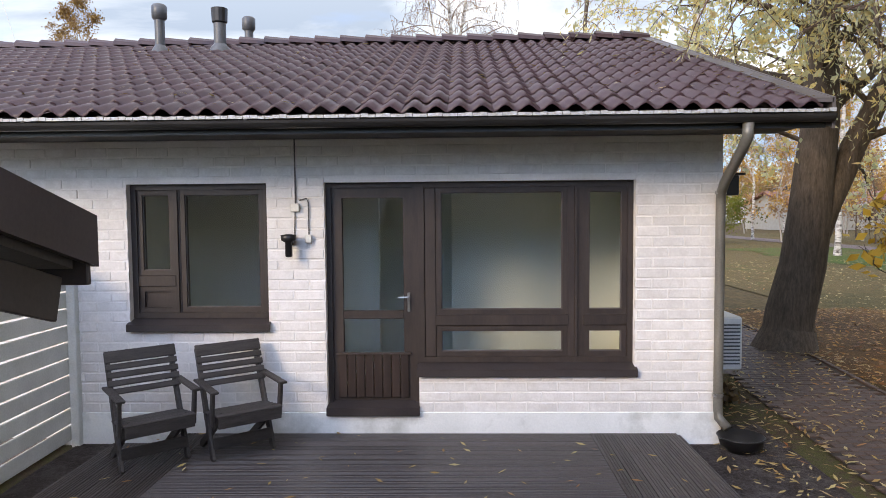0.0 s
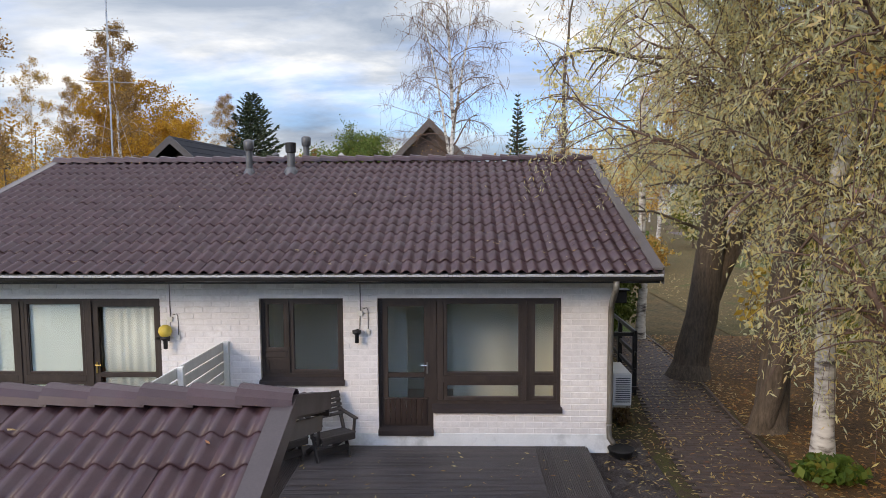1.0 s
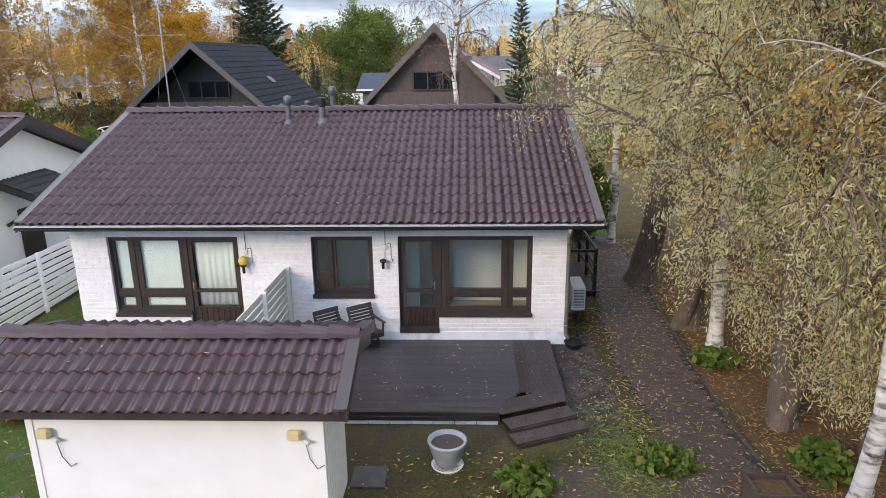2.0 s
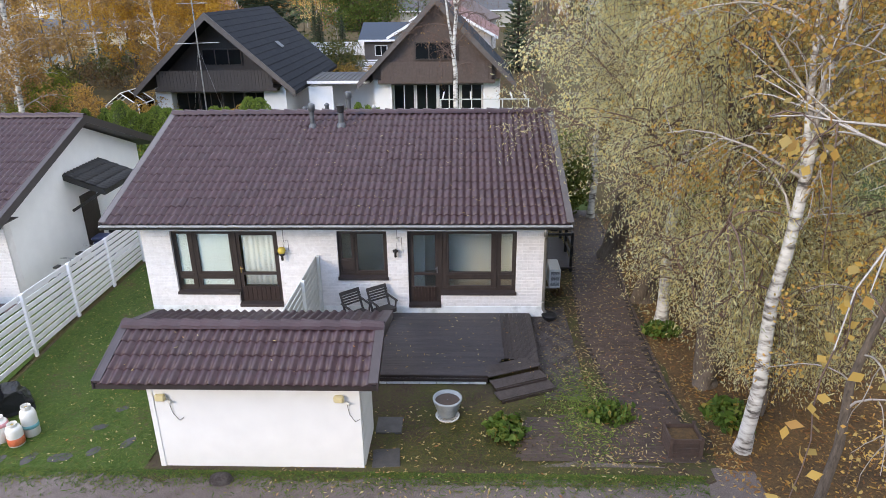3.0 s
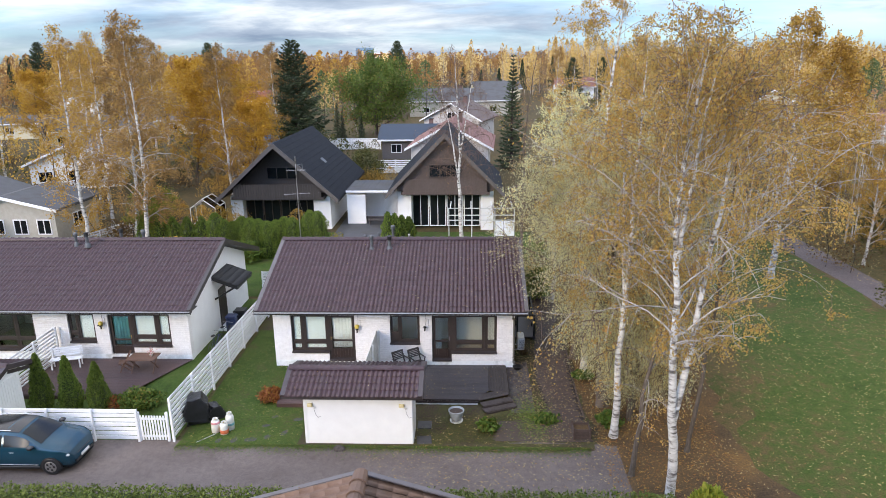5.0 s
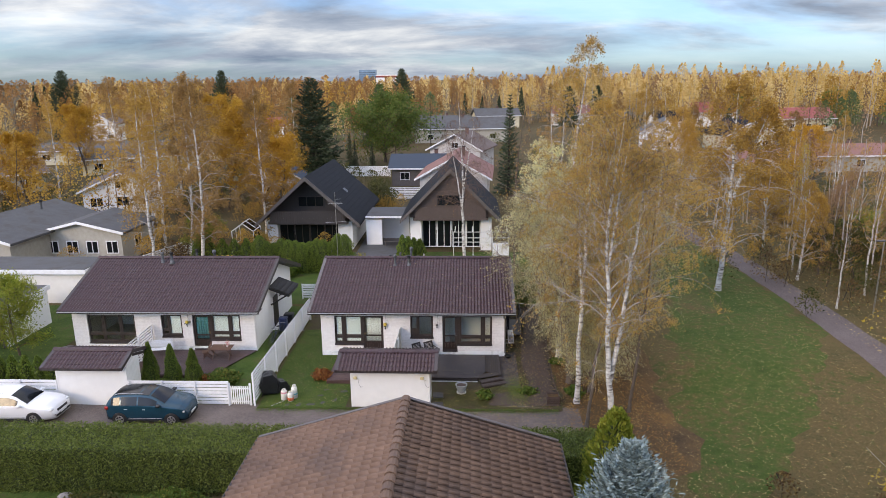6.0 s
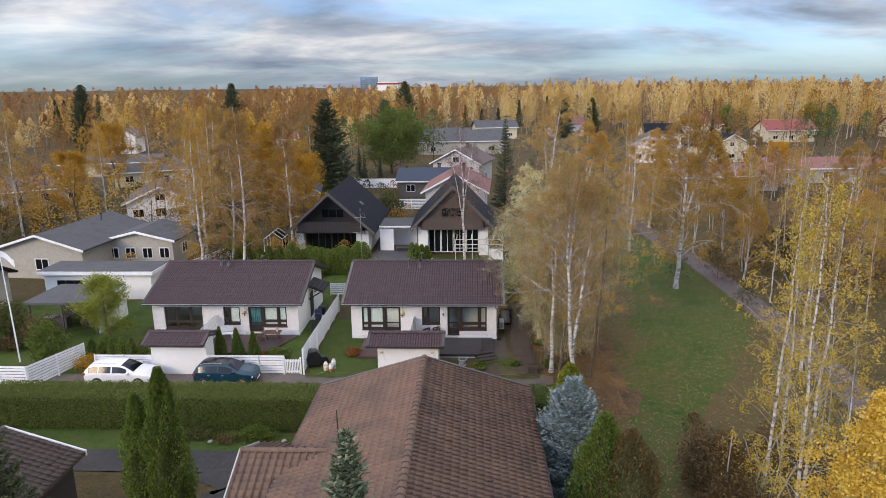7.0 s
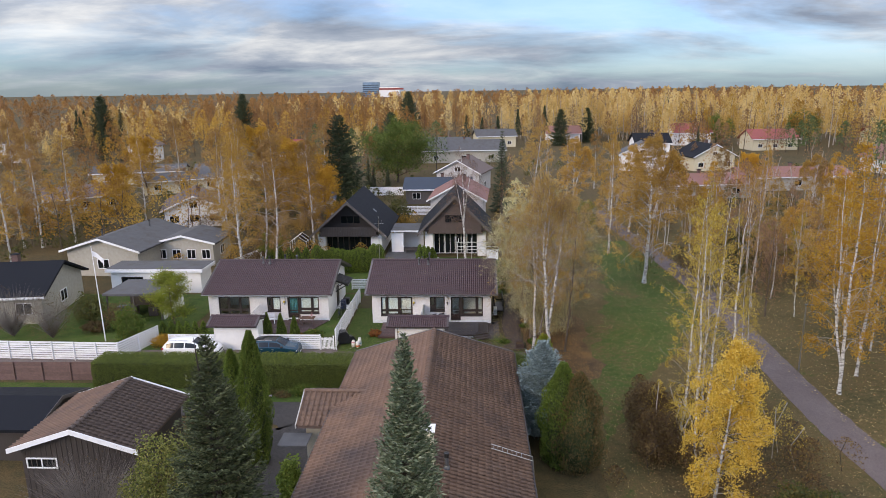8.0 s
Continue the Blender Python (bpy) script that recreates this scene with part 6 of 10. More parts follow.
def slat_fence(name, label, p, q, h0, h1, slats, material, post=1.9, t=0.022, sw=0.10, base=0.06, both=False, cap=False):
    """Horizontal boards on posts from p to q, the top going from h0 to h1."""
    p, q = Vector(p), Vector(q)
    d = q - p
    ob = thing(name, label, "fence", (0, 0, 0))
    u = d.normalized()
    s = Vector((-u.y, u.x, 0)).normalized()
    n = max(1, round(d.length / post))
    for i in range(n + 1):
        a = p + d * i / n
        h = h0 + (h1 - h0) * i / n
        part("post", Geo().bar(a - s * 0.06 + Vector((0, 0, -0.15)), a - s * 0.06 + Vector((0, 0, h + 0.01)), 0.085, 0.085, 0.008, up=u), material, ob)
    for k in range(slats):
        f = (k + 0.5) / slats
        za, zb = base + (h0 - base) * f, base + (h1 - base) * f
        for i in range(n):
            a, b = p + d * i / n + u * 0.002, p + d * (i + 1) / n - u * 0.002
            ha, hb = za + (zb - za) * i / n, za + (zb - za) * (i + 1) / n
            part("slat", Geo().bar(a + Vector((0, 0, ha)), b + Vector((0, 0, hb)), t, sw, 0.004), material, ob)
            if both and k < slats - 1:
                e = (h0 - base) / slats / 2
                part("slat", Geo().bar(a - s * 0.12 + Vector((0, 0, ha + e)), b - s * 0.12 + Vector((0, 0, hb + e)), t, sw, 0.004), material, ob)
    if cap:
        part("cap_rail", Geo().bar(p - s * 0.02 + Vector((0, 0, h0 + 0.02)), q - s * 0.02 + Vector((0, 0, h1 + 0.02)), 0.12, 0.025, 0.004), material, ob)
    return ob


slat_fence("privacy_fence", "pale grey slatted privacy fence between the terraces", (-6.34, -3.6, -0.10), (-6.34, -0.03, 0.0), 2.06, 1.86, 11, "grey_fence", 1.8, sw=0.148, both=False)
slat_fence("garden_fence", "long white slatted fence between the gardens", (-13.43, -6.30, -0.13), (-13.40, 6.2, 0.0), 1.85, 1.55, 9, "white_paint", 2.1, sw=0.135)
slat_fence("front_fence", "low white slatted fence along the lane", (-19.95, -6.25, -0.15), (-14.72, -6.25, -0.15), 1.38, 1.38, 7, "white_paint", 1.8, sw=0.155)
slat_fence("front_fence", "low white slatted fence beside the neighbouring shed", (-27.8, -6.25, -0.15), (-23.85, -6.25, -0.15), 1.38, 1.38, 7, "white_paint", 1.9, sw=0.155)
gate = thing("garden_gate", "white picket gate in the low fence", "gate", (-14.62, -6.25, -0.15))
for z in (0.18, 0.92):
    part("rail", Geo().box(0, 0.98, -0.02, 0.02, z, z + 0.09, 0.005), "white_paint", gate)
for i in range(9):
    part("picket", Geo().box(0.01 + i * 0.11, 0.08 + i * 0.11, -0.042, -0.022, 0.08, 1.12, 0.005), "white_paint", gate)
for x in (-0.06, 1.04):
    part("post", Geo().box(x - 0.045, x + 0.045, -0.045, 0.045, -0.1, 1.25, 0.008), "white_paint", gate)

pot = thing("flower_pot", "grey glazed flower pot on a saucer in front of the deck", "pot", (-2.6, -4.55, -0.15))
part("bowl", Geo().lathe([(0.14, 0.05), (0.20, 0.09), (0.27, 0.30), (0.305, 0.43), (0.325, 0.47), (0.325, 0.50), (0.285, 0.50), (0.27, 0.42), (0.01, 0.41)], 26), "pot", pot, smooth=True)
part("soil", Geo().lathe([(0.278, 0.43), (0.16, 0.442), (0.01, 0.447)], 20), "paver", pot)
part("saucer", Geo().lathe([(0.01, 0.0), (0.24, 0.0), (0.27, 0.05), (0.25, 0.052), (0.22, 0.03), (0.01, 0.03)], 26), "ac_white", pot, smooth=True)
bowl = thing("plastic_bowl", "black plastic bowl under the downpipe", "bowl", (0.12, -0.20, 0.0))
part("body", Geo().lathe([(0.01, 0.0), (0.11, 0.0), (0.12, 0.05), (0.18, 0.07), (0.205, 0.15), (0.215, 0.16), (0.205, 0.165), (0.175, 0.09), (0.01, 0.075)], 24), "black_plastic", bowl, smooth=True)
plant_box = thing("planter_box", "brown wooden planter box with dry soil by the path", "planter", (2.2, -5.6, -0.15))
for i in range(4):
    z = 0.04 + i * 0.105
    for a, b in ((-0.27, -0.245), (0.245, 0.27)):
        part("board", Geo().box(-0.33, 0.33, a, b, z, z + 0.10, 0.005), "planter_wood", plant_box)
        part("board", Geo().box(a * 1.2 - 0.004, b * 1.2 + 0.004, -0.244, 0.244, z, z + 0.10, 0.005), "planter_wood", plant_box)
for x in (-0.30, 0.30):
    for y in (-0.29, 0.29):
        part("corner_post", Geo().box(x - 0.035, x + 0.035, y - 0.018, y + 0.018, 0, 0.50, 0.005), "planter_wood", plant_box)
part("soil", Geo().box(-0.29, 0.29, -0.24, 0.24, 0.30, 0.38, 0.02), "litter", plant_box)
stone = thing("boulder", "rounded grey stone at the foot of the shed", "stone", (-6.95, -6.72, -0.15))
ng = Geo().lathe([(0.01, 0.17), (0.10, 0.16), (0.18, 0.11), (0.21, 0.03), (0.20, -0.05)], 14)
ng.v = [(x * 1.1 * (1 + 0.12 * math.sin(5 * x + 9 * z)), y * 0.8, z * (1 + 0.1 * math.sin(7 * y))) for x, y, z in ng.v]
part("body", ng, "gravel", stone, smooth=True)

# covered barbecue and gas bottles
grill = thing("covered_barbecue", "barbecue under a black tarpaulin cover", "barbecue", (-13.0, -4.85, -0.15), 20)
def drape(outline, depth, seed, taper=0.9):
    """A cloth cover over a boxy thing: the side outline pulled across, wrinkled."""
    rg = random.Random(seed)
    g = Geo()
    pts = []
    for (ax, az), (bx, bz) in zip(outline, outline[1:]):
        pts += [(ax + (bx - ax) * k / 4, az + (bz - az) * k / 4) for k in range(4)]
    pts.append(outline[-1])
    rows = (-1.0, -0.96, -0.5, 0.0, 0.5, 0.96, 1.0)
    for q in rows:
        for x, z in pts:
            k = taper if abs(q) == 1 else 1.0
            g.v.append((x * k + rg.gauss(0, 0.012), q * depth / 2 + rg.gauss(0, 0.012), max(0.02, z * (0.97 if abs(q) == 1 else 1.0) + rg.gauss(0, 0.014))))
    n = len(pts)
    g.f = [(j * n + i, j * n + i + 1, (j + 1) * n + i + 1, (j + 1) * n + i) for j in range(len(rows) - 1) for i in range(n - 1)]
    g.f += [tuple(range(n))[::-1], tuple((len(rows) - 1) * n + i for i in range(n))]
    return g


part("cover", drape([(-0.46, 0.30), (-0.52, 0.62), (-0.30, 1.16), (0.20, 1.22), (0.44, 0.86), (0.40, 0.12)], 0.72, 5), "black_plastic", grill, "black wrinkled cover")
part("side_shelf", drape([(-0.86, 0.52), (-0.84, 0.66), (-0.50, 0.72), (-0.48, 0.45)], 0.5, 6), "black_plastic", grill)
part("cart", Geo().box(-0.36, 0.30, -0.26, 0.26, 0.06, 0.36, 0.02), "black_plastic", grill)
bag = thing("rubbish_bag", "black plastic bag slumped behind the barbecue", "bag", (-12.45, -4.45, -0.14), 40)
part("bag", drape([(-0.34, 0.02), (-0.36, 0.34), (-0.16, 0.62), (0.16, 0.56), (0.34, 0.26), (0.36, 0.02)], 0.6, 9, 0.75), "black_plastic", bag)
for x in (-0.4, 0.4):
    part("foot", Geo().box(x - 0.03, x + 0.03, -0.25, 0.25, 0, 0.08, 0.006), "black_plastic", grill)


def gas_bottle(at, material, h, r, label):
    ob = thing("gas_bottle", label, "gas bottle", at, group="gas bottles")
    part("body", Geo().lathe([(r * 0.8, 0.0), (r, 0.04), (r, h * 0.72), (r * 0.85, h * 0.84), (r * 0.35, h * 0.9), (0.01, h * 0.9)], 18), material, ob, smooth=True)
    part("collar", Geo().lathe([(r * 0.62, h * 0.84), (r * 0.62, h), (r * 0.57, h), (r * 0.57, h * 0.84)], 16), material, ob)
    part("valve", Geo().lathe([(0.03, h * 0.88), (0.03, h * 0.96), (0.01, h * 0.97)], 8), "brass", ob)
    return ob


M["pink"] = surface("pink enamel", (0.55, 0.22, 0.25), (0.68, 0.32, 0.34), 3, 0.4)
M["bottle_red"] = surface("orange red enamel", (0.50, 0.10, 0.05), (0.62, 0.18, 0.08), 5, 0.4)
M["bottle_blue"] = surface("teal enamel", (0.10, 0.32, 0.36), (0.18, 0.45, 0.48), 4, 0.4)
for at, mt, h, r, lb in (((-12.02, -5.55, -0.15), "pink", 0.60, 0.17, "white gas bottle with a pink shoulder"), ((-11.64, -5.68, -0.15), "bottle_red", 0.54, 0.16, "small white gas bottle with an orange red band"), ((-11.52, -5.33, -0.15), "bottle_blue", 0.74, 0.16, "tall white gas bottle with a teal band")):
    gb = gas_bottle(at, "white_plastic", h, r, lb)
    lo, hi = {"pink": (0.66, 0.80), "bottle_red": (0.12, 0.42), "bottle_blue": (0.30, 0.42)}[mt]
    k = 0.93 if mt == "pink" else 1.0
    part("band", Geo().lathe([(r + 0.002, h * lo), (r + 0.006, h * lo + 0.004), (r * k + 0.006, h * hi - 0.004), (r * k + 0.002, h * hi)], 18), mt, gb, smooth=True)
hose = thing("garden_rake", "thin grey rod lying in the grass", "rod", (-12.2, -6.1, -0.13))
part("shaft", Geo().tube([(-0.3, -0.25, 0.015), (0.25, 0.35, 0.03)], 0.012, 6), "steel", hose)

# neighbour's terrace furniture
tb = thing("patio_table", "brown wooden patio table with flowers", "table", (-17.1, -0.75, 0.078))
for i in range(6):
    part("top_board", Geo().box(-0.65, 0.65, -0.42 + i * 0.142, -0.285 + i * 0.142, 0.70, 0.73, 0.005), "chair_brown", tb)
for s in (-1, 1):
    part("leg", Geo().bar((s * 0.5, -0.35, 0), (s * 0.5, 0.35, 0.70), 0.04, 0.06, 0.005), "chair_brown", tb)
    part("leg", Geo().bar((s * 0.46, 0.35, 0), (s * 0.46, -0.35, 0.70), 0.04, 0.06, 0.005), "chair_brown", tb)
vase = thing("flower_vase", "small pot of pink flowers on the patio table", "flowers", (-16.75, -0.7, 0.808))
part("pot", Geo().lathe([(0.05, 0), (0.08, 0.12), (0.07, 0.12)], 12), "ac_white", vase)
rg = np.random.default_rng(4)
c = rg.normal(size=(70, 3)) * 0.09 + np.array([0, 0, 0.22])
M["petal"] = leaf_mat("pink petals", [(0, (0.45, 0.12, 0.14)), (0.6, (0.60, 0.30, 0.30)), (1, (0.10, 0.16, 0.04))])
part("flowers", quick_mesh("flowers", *leaf_quads(c, 0.035, rg, 1.6)), "petal", vase)
garden_chair_b = thing("folding_chair", "brown folding garden chair", "chair", (-18.05, -0.7, 0.078), -70)
for s in (-0.22, 0.22):
    part("back_post", Geo().bar((s, -0.22, 0.0), (s, 0.28, 0.88), 0.03, 0.05, 0.005), "chair_brown", garden_chair_b)
    part("leg", Geo().bar((s * 0.85, 0.30, 0.0), (s * 0.85, -0.22, 0.44), 0.03, 0.05, 0.005), "chair_brown", garden_chair_b)
for i in range(5):
    part("seat_slat", Geo().box(-0.22, 0.22, -0.25 + i * 0.08, -0.185 + i * 0.08, 0.43, 0.45, 0.004), "chair_brown", garden_chair_b)
for i in range(4):
    m = pose(0, 0.17 + i * 0.045, 0.62 + i * 0.08, -29)
    part("back_slat", Geo().box(-0.22, 0.22, -0.01, 0.01, -0.03, 0.03, 0.004, m), "chair_brown", garden_chair_b)
slat_fence("privacy_fence", "grey white slatted fence on the neighbouring terrace", (-21.9, -2.9, -0.05), (-21.9, 0.4, 0.0), 1.75, 1.75, 10, "white_paint", 1.7, sw=0.10)
bench = thing("white_bench", "white painted garden bench by the fence", "bench", (-21.0, -0.4, 0.078), 15)
for i in range(4):
    part("seat_slat", Geo().box(-0.7, 0.7, -0.2 + i * 0.1, -0.11 + i * 0.1, 0.42, 0.45, 0.005), "white_paint", bench)
    part("back_slat", Geo().box(-0.7, 0.7, 0.2, 0.225, 0.52 + i * 0.11, 0.61 + i * 0.11, 0.005), "white_paint", bench)
for s in (-0.6, 0.6):
    part("leg", Geo().box(s - 0.03, s + 0.03, -0.22, -0.16, 0, 0.42, 0.005), "white_paint", bench)
    part("leg", Geo().box(s - 0.03, s + 0.03, 0.16, 0.20, 0, 0.95, 0.005), "white_paint", bench)


def bicycle(at, turn, material, label):
    ob = thing("bicycle", label, "bicycle", at, turn, group="bicycles")
    for x in (-0.52, 0.52):
        ring = [(x + 0.33 * math.cos(a * math.pi / 9), 0, 0.34 + 0.33 * math.sin(a * math.pi / 9)) for a in range(19)]
        w = part("wheel", Geo().tube(ring, 0.02, 6, False), "black_plastic", ob)
        part("spokes", Geo().tube([(x - 0.3, 0, 0.34), (x + 0.3, 0, 0.34)], 0.004, 4).tube([(x, 0, 0.04), (x, 0, 0.64)], 0.004, 4), "steel", w)
    part("frame", Geo().tube([(-0.52, 0, 0.34), (-0.1, 0, 0.32), (0.38, 0, 0.78), (-0.22, 0, 0.80), (-0.1, 0, 0.32)], 0.018, 6).tube([(-0.52, 0, 0.34), (-0.2, 0, 0.74)], 0.012, 6).tube([(0.52, 0, 0.34), (0.36, 0, 0.92)], 0.016, 6), material, ob)
    part("saddle", Geo().box(-0.36, -0.12, -0.07, 0.07, 0.90, 0.96, 0.02), "black_plastic", ob)
    part("handlebar", Geo().tube([(0.30, -0.28, 0.98), (0.38, -0.1, 0.96), (0.38, 0.1, 0.96), (0.30, 0.28, 0.98)], 0.014, 6), "steel", ob)
    return ob


M["blue_paint"] = surface("dark blue paint", (0.02, 0.03, 0.08), (0.04, 0.06, 0.14), 4, 0.35)
bicycle((-14.6, 1.6, 0), 84, "blue_paint", "dark bicycle leaning by the gable wall")
bicycle((-14.5, 2.7, 0), 80, "black_plastic", "black bicycle beside the porch")
for k, (x, y, w, h, mt, lb) in enumerate(((-14.7, 4.2, 0.5, 0.9, "blue_paint", "dark blue covered stroller"), (-14.6, 5.3, 0.6, 0.8, "black_plastic", "black storage box by the porch"))):
    ob = thing("storage_bin", lb, "bin", (x, y, 0))
    part("body", Geo().box(-w / 2, w / 2, -w / 2, w / 2, 0, h * 0.85, 0.06), mt, ob)
    part("lid", Geo().box(-w / 2 - 0.02, w / 2 + 0.02, -w / 2 - 0.02, w / 2 + 0.02, h * 0.855, h, 0.04), mt, ob)


# cars
def car(at, turn, paint, label, wagon):
    """A car lofted from sections along its length: body, panes laid on it, wheels, lights, trim."""
    ob = thing("parked_car", label, "car", at, turn)
    if wagon:
        top = [(-2.38, 0.60), (-2.33, 0.98), (-2.20, 1.16), (-1.95, 1.40), (-1.60, 1.48), (-0.60, 1.52), (0.15, 1.48), (0.45, 1.38), (1.08, 1.01), (1.20, 0.985), (1.90, 0.88), (2.20, 0.76), (2.34, 0.60), (2.38, 0.45)]
        belt = [(-2.38, 0.58), (-2.33, 0.92), (1.10, 0.95), (1.90, 0.85), (2.20, 0.73), (2.34, 0.58), (2.38, 0.43)]
        wheels, half, end, panes, screen, rear, roof = (-1.36, 1.38), 0.91, 2.38, ((-1.95, -1.30), (-1.24, -0.42), (-0.34, 0.62)), (0.22, 1.02), (-2.28, -2.0), (-1.75, 0.15)
    else:
        top = [(-2.06, 0.62), (-2.0, 1.04), (-1.86, 1.26), (-1.62, 1.48), (-1.20, 1.55), (-0.30, 1.57), (0.20, 1.52), (0.50, 1.40), (1.02, 1.09), (1.14, 1.055), (1.70, 0.95), (1.95, 0.82), (2.04, 0.62), (2.06, 0.45)]
        belt = [(-2.06, 0.60), (-2.0, 0.98), (1.05, 1.02), (1.70, 0.92), (1.95, 0.79), (2.04, 0.60), (2.06, 0.43)]
        wheels, half, end, panes, screen, rear, roof = (-1.28, 1.32), 0.89, 2.06, ((-1.70, -1.25), (-1.18, -0.38), (-0.30, 0.62)), (0.28, 0.97), (-1.93, -1.68), (-1.55, 0.20)

    def section(x):
        t, b = float(np.interp(x, *zip(*top))), float(np.interp(x, *zip(*belt)))
        w = half * float(np.interp(x, (-end, -end + 0.1, -end + 0.5, -0.9, 1.0, end - 0.5, end - 0.12, end), (0.72, 0.88, 0.97, 1.0, 1.0, 0.96, 0.84, 0.66)))
        c = min(1.0, max(0.0, (t - b) / 0.5))
        r = w * (0.90 - 0.16 * c)
        return [(0, t), (r * 0.55, t - 0.008), (r * 0.88, t - 0.022 - 0.02 * c), (r, t - 0.04 - 0.05 * c), (w * 0.965, b), (w * 0.995, b - 0.10), (w, min(b - 0.12, 0.58)), (w * 0.985, 0.42), (w * 0.95, 0.24), (0, 0.22)]

    xs = sorted({p[0] for p in top} | {p[0] for p in belt} | {-end + 2 * end * k / 40 for k in range(41)})
    body = Geo()
    m = len(section(0)) * 2 - 2
    for x in xs:
        s = section(x)
        body.v += [(x, y, z) for y, z in s] + [(x, -y, z) for y, z in s[-2:0:-1]]
    body.f = [(i * m + j, i * m + (j + 1) % m, (i + 1) * m + (j + 1) % m, (i + 1) * m + j) for i in range(len(xs) - 1) for j in range(m)]
    body.f += [tuple(range(m))[::-1], tuple((len(xs) - 1) * m + j for j in range(m))]
    part("body", body, paint, ob, smooth=True)

    def over(x0, x1, k, lift, shift=0.0):
        """A sheet laid over the top of the body from x0 to x1, k of its width."""
        g = Geo()
        for i in range(7):
            x = x0 + (x1 - x0) * i / 6
            s = section(x)
            row = [(-s[2][0] * k, s[2][1]), (-s[1][0], s[1][1]), (0, s[0][1]), (s[1][0], s[1][1]), (s[2][0] * k, s[2][1])]
            g.v += [(x + shift, y, z + lift) for y, z in row]
        g.f = [(5 * i + j, 5 * i + j + 1, 5 * i + j + 6, 5 * i + j + 5) for i in range(6) for j in range(4)]
        return g

    part("windscreen", over(*screen, 0.98, 0.008, 0.008), "car_glass", ob, "dark tinted windscreen", smooth=True)
    part("rear_window", over(*rear, 0.95, 0.008, -0.01), "car_glass", ob, smooth=True)
    part("roof_panel", over(*roof, 1.03, 0.006), paint if wagon else "black_gloss", ob, smooth=True)
    for s in (-1, 1):
        for a, b in panes:
            g = Geo()
            for i in range(7):
                x = a + (b - a) * i / 6
                q = section(x)
                lo, hi = q[4], q[3]
                for f in (0.10, 0.90):
                    g.v.append((x, s * (lo[0] + (hi[0] - lo[0]) * f + 0.007), lo[1] + (hi[1] - lo[1]) * f + 0.002))
            g.f = [(2 * i, 2 * i + 1, 2 * i + 3, 2 * i + 2) for i in range(6)]
            part("side_window", g, "car_glass", ob, smooth=True)
        hb = float(np.interp(0.8, *zip(*belt)))
        part("mirror", Geo().box(0.66, 0.86, s * half * 0.97, s * (half + 0.18), hb + 0.02, hb + 0.15, 0.04), paint if wagon else "black_gloss", ob)
        part("headlight", Geo().box(end - 0.36, end - 0.10, s * half * 0.60, s * half * 0.86, 0.63, 0.76, 0.04), "lamp_glass", ob)
        part("tail_light", Geo().box(-end + 0.02, -end + 0.22, s * half * 0.74, s * half * 0.95, 0.80, 0.96, 0.04), "tail", ob)
        part("roof_rail", Geo().tube([(roof[0], s * half * 0.66, 1.48), (roof[0] + 0.2, s * half * 0.66, 1.555), (roof[1] - 0.3, s * half * 0.66, 1.56)], 0.014, 6), "steel", ob)
        part("sill", Geo().box(wheels[0] + 0.40, wheels[1] - 0.40, s * half * 0.97, s * half * 1.008, 0.22, 0.32, 0.02), "black_plastic", ob)
        part("trim_strip", Geo().box(wheels[0] + 0.45, wheels[1] - 0.45, s * half * 0.985, s * half * 1.006, 0.37, 0.395, 0.004), "steel", ob)
        for xh in (-1.0, -0.1):
            part("door_handle", Geo().box(xh, xh + 0.17, s * half * 0.975, s * half * 1.01, 0.84, 0.87, 0.008), "steel" if not wagon else paint, ob)
        for xw in wheels:
            arch = [(xw + 0.375 * math.cos(math.pi * k / 12), 0.30 + 0.375 * math.sin(math.pi * k / 12)) for k in range(13)]
            part("wheel_arch", Geo().prism(arch + [(xw - 0.375, 0.215), (xw + 0.375, 0.215)], "y", s * half * 0.9, s * (half + 0.004)), "black_plastic", ob)
            w = part("wheel", Geo().tube([(xw, s * (half - 0.19), 0.32), (xw, s * (half + 0.004), 0.32), (xw, s * (half + 0.016), 0.32)], [0.32, 0.32, 0.295], 24), "black_plastic", ob)
            part("rim", Geo().tube([(xw, s * (half + 0.010), 0.32), (xw, s * (half + 0.022), 0.32)], [0.225, 0.20], 20), "steel", w)
            for q in range(5):
                a = q * 2 * math.pi / 5
                part("spoke_gap", Geo().tube([(xw + 0.13 * math.cos(a), s * (half + 0.015), 0.32 + 0.13 * math.sin(a)), (xw + 0.13 * math.cos(a), s * (half + 0.0245), 0.32 + 0.13 * math.sin(a))], 0.045, 7), "black_plastic", w)
    part("bumper", Geo().box(end - 0.14, end + 0.015, -half * 0.66, half * 0.66, 0.27, 0.42, 0.04), "black_plastic", ob)
    part("grille", Geo().box(end - 0.10, end - 0.015, -half * 0.46, half * 0.46, 0.50, 0.62, 0.02), "black_plastic", ob)
    part("number_plate", Geo().box(end + 0.018, end + 0.03, -0.26, 0.26, 0.38, 0.49, 0.004), "white_paint", ob)
    part("rear_bumper", Geo().box(-end - 0.015, -end + 0.14, -half * 0.68, half * 0.68, 0.27, 0.44, 0.04), "black_plastic", ob)
    return ob


M["car_white"] = surface("white car paint", (0.72, 0.73, 0.74), (0.82, 0.83, 0.84), 2, 0.22, bump=0)
M["car_blue"] = surface("dark blue car paint", (0.006, 0.040, 0.066), (0.010, 0.055, 0.085), 2, 0.12, metal=0.2, bump=0)
M["black_gloss"] = surface("black gloss paint", (0.008, 0.008, 0.009), (0.014, 0.014, 0.015), 2, 0.18, bump=0)
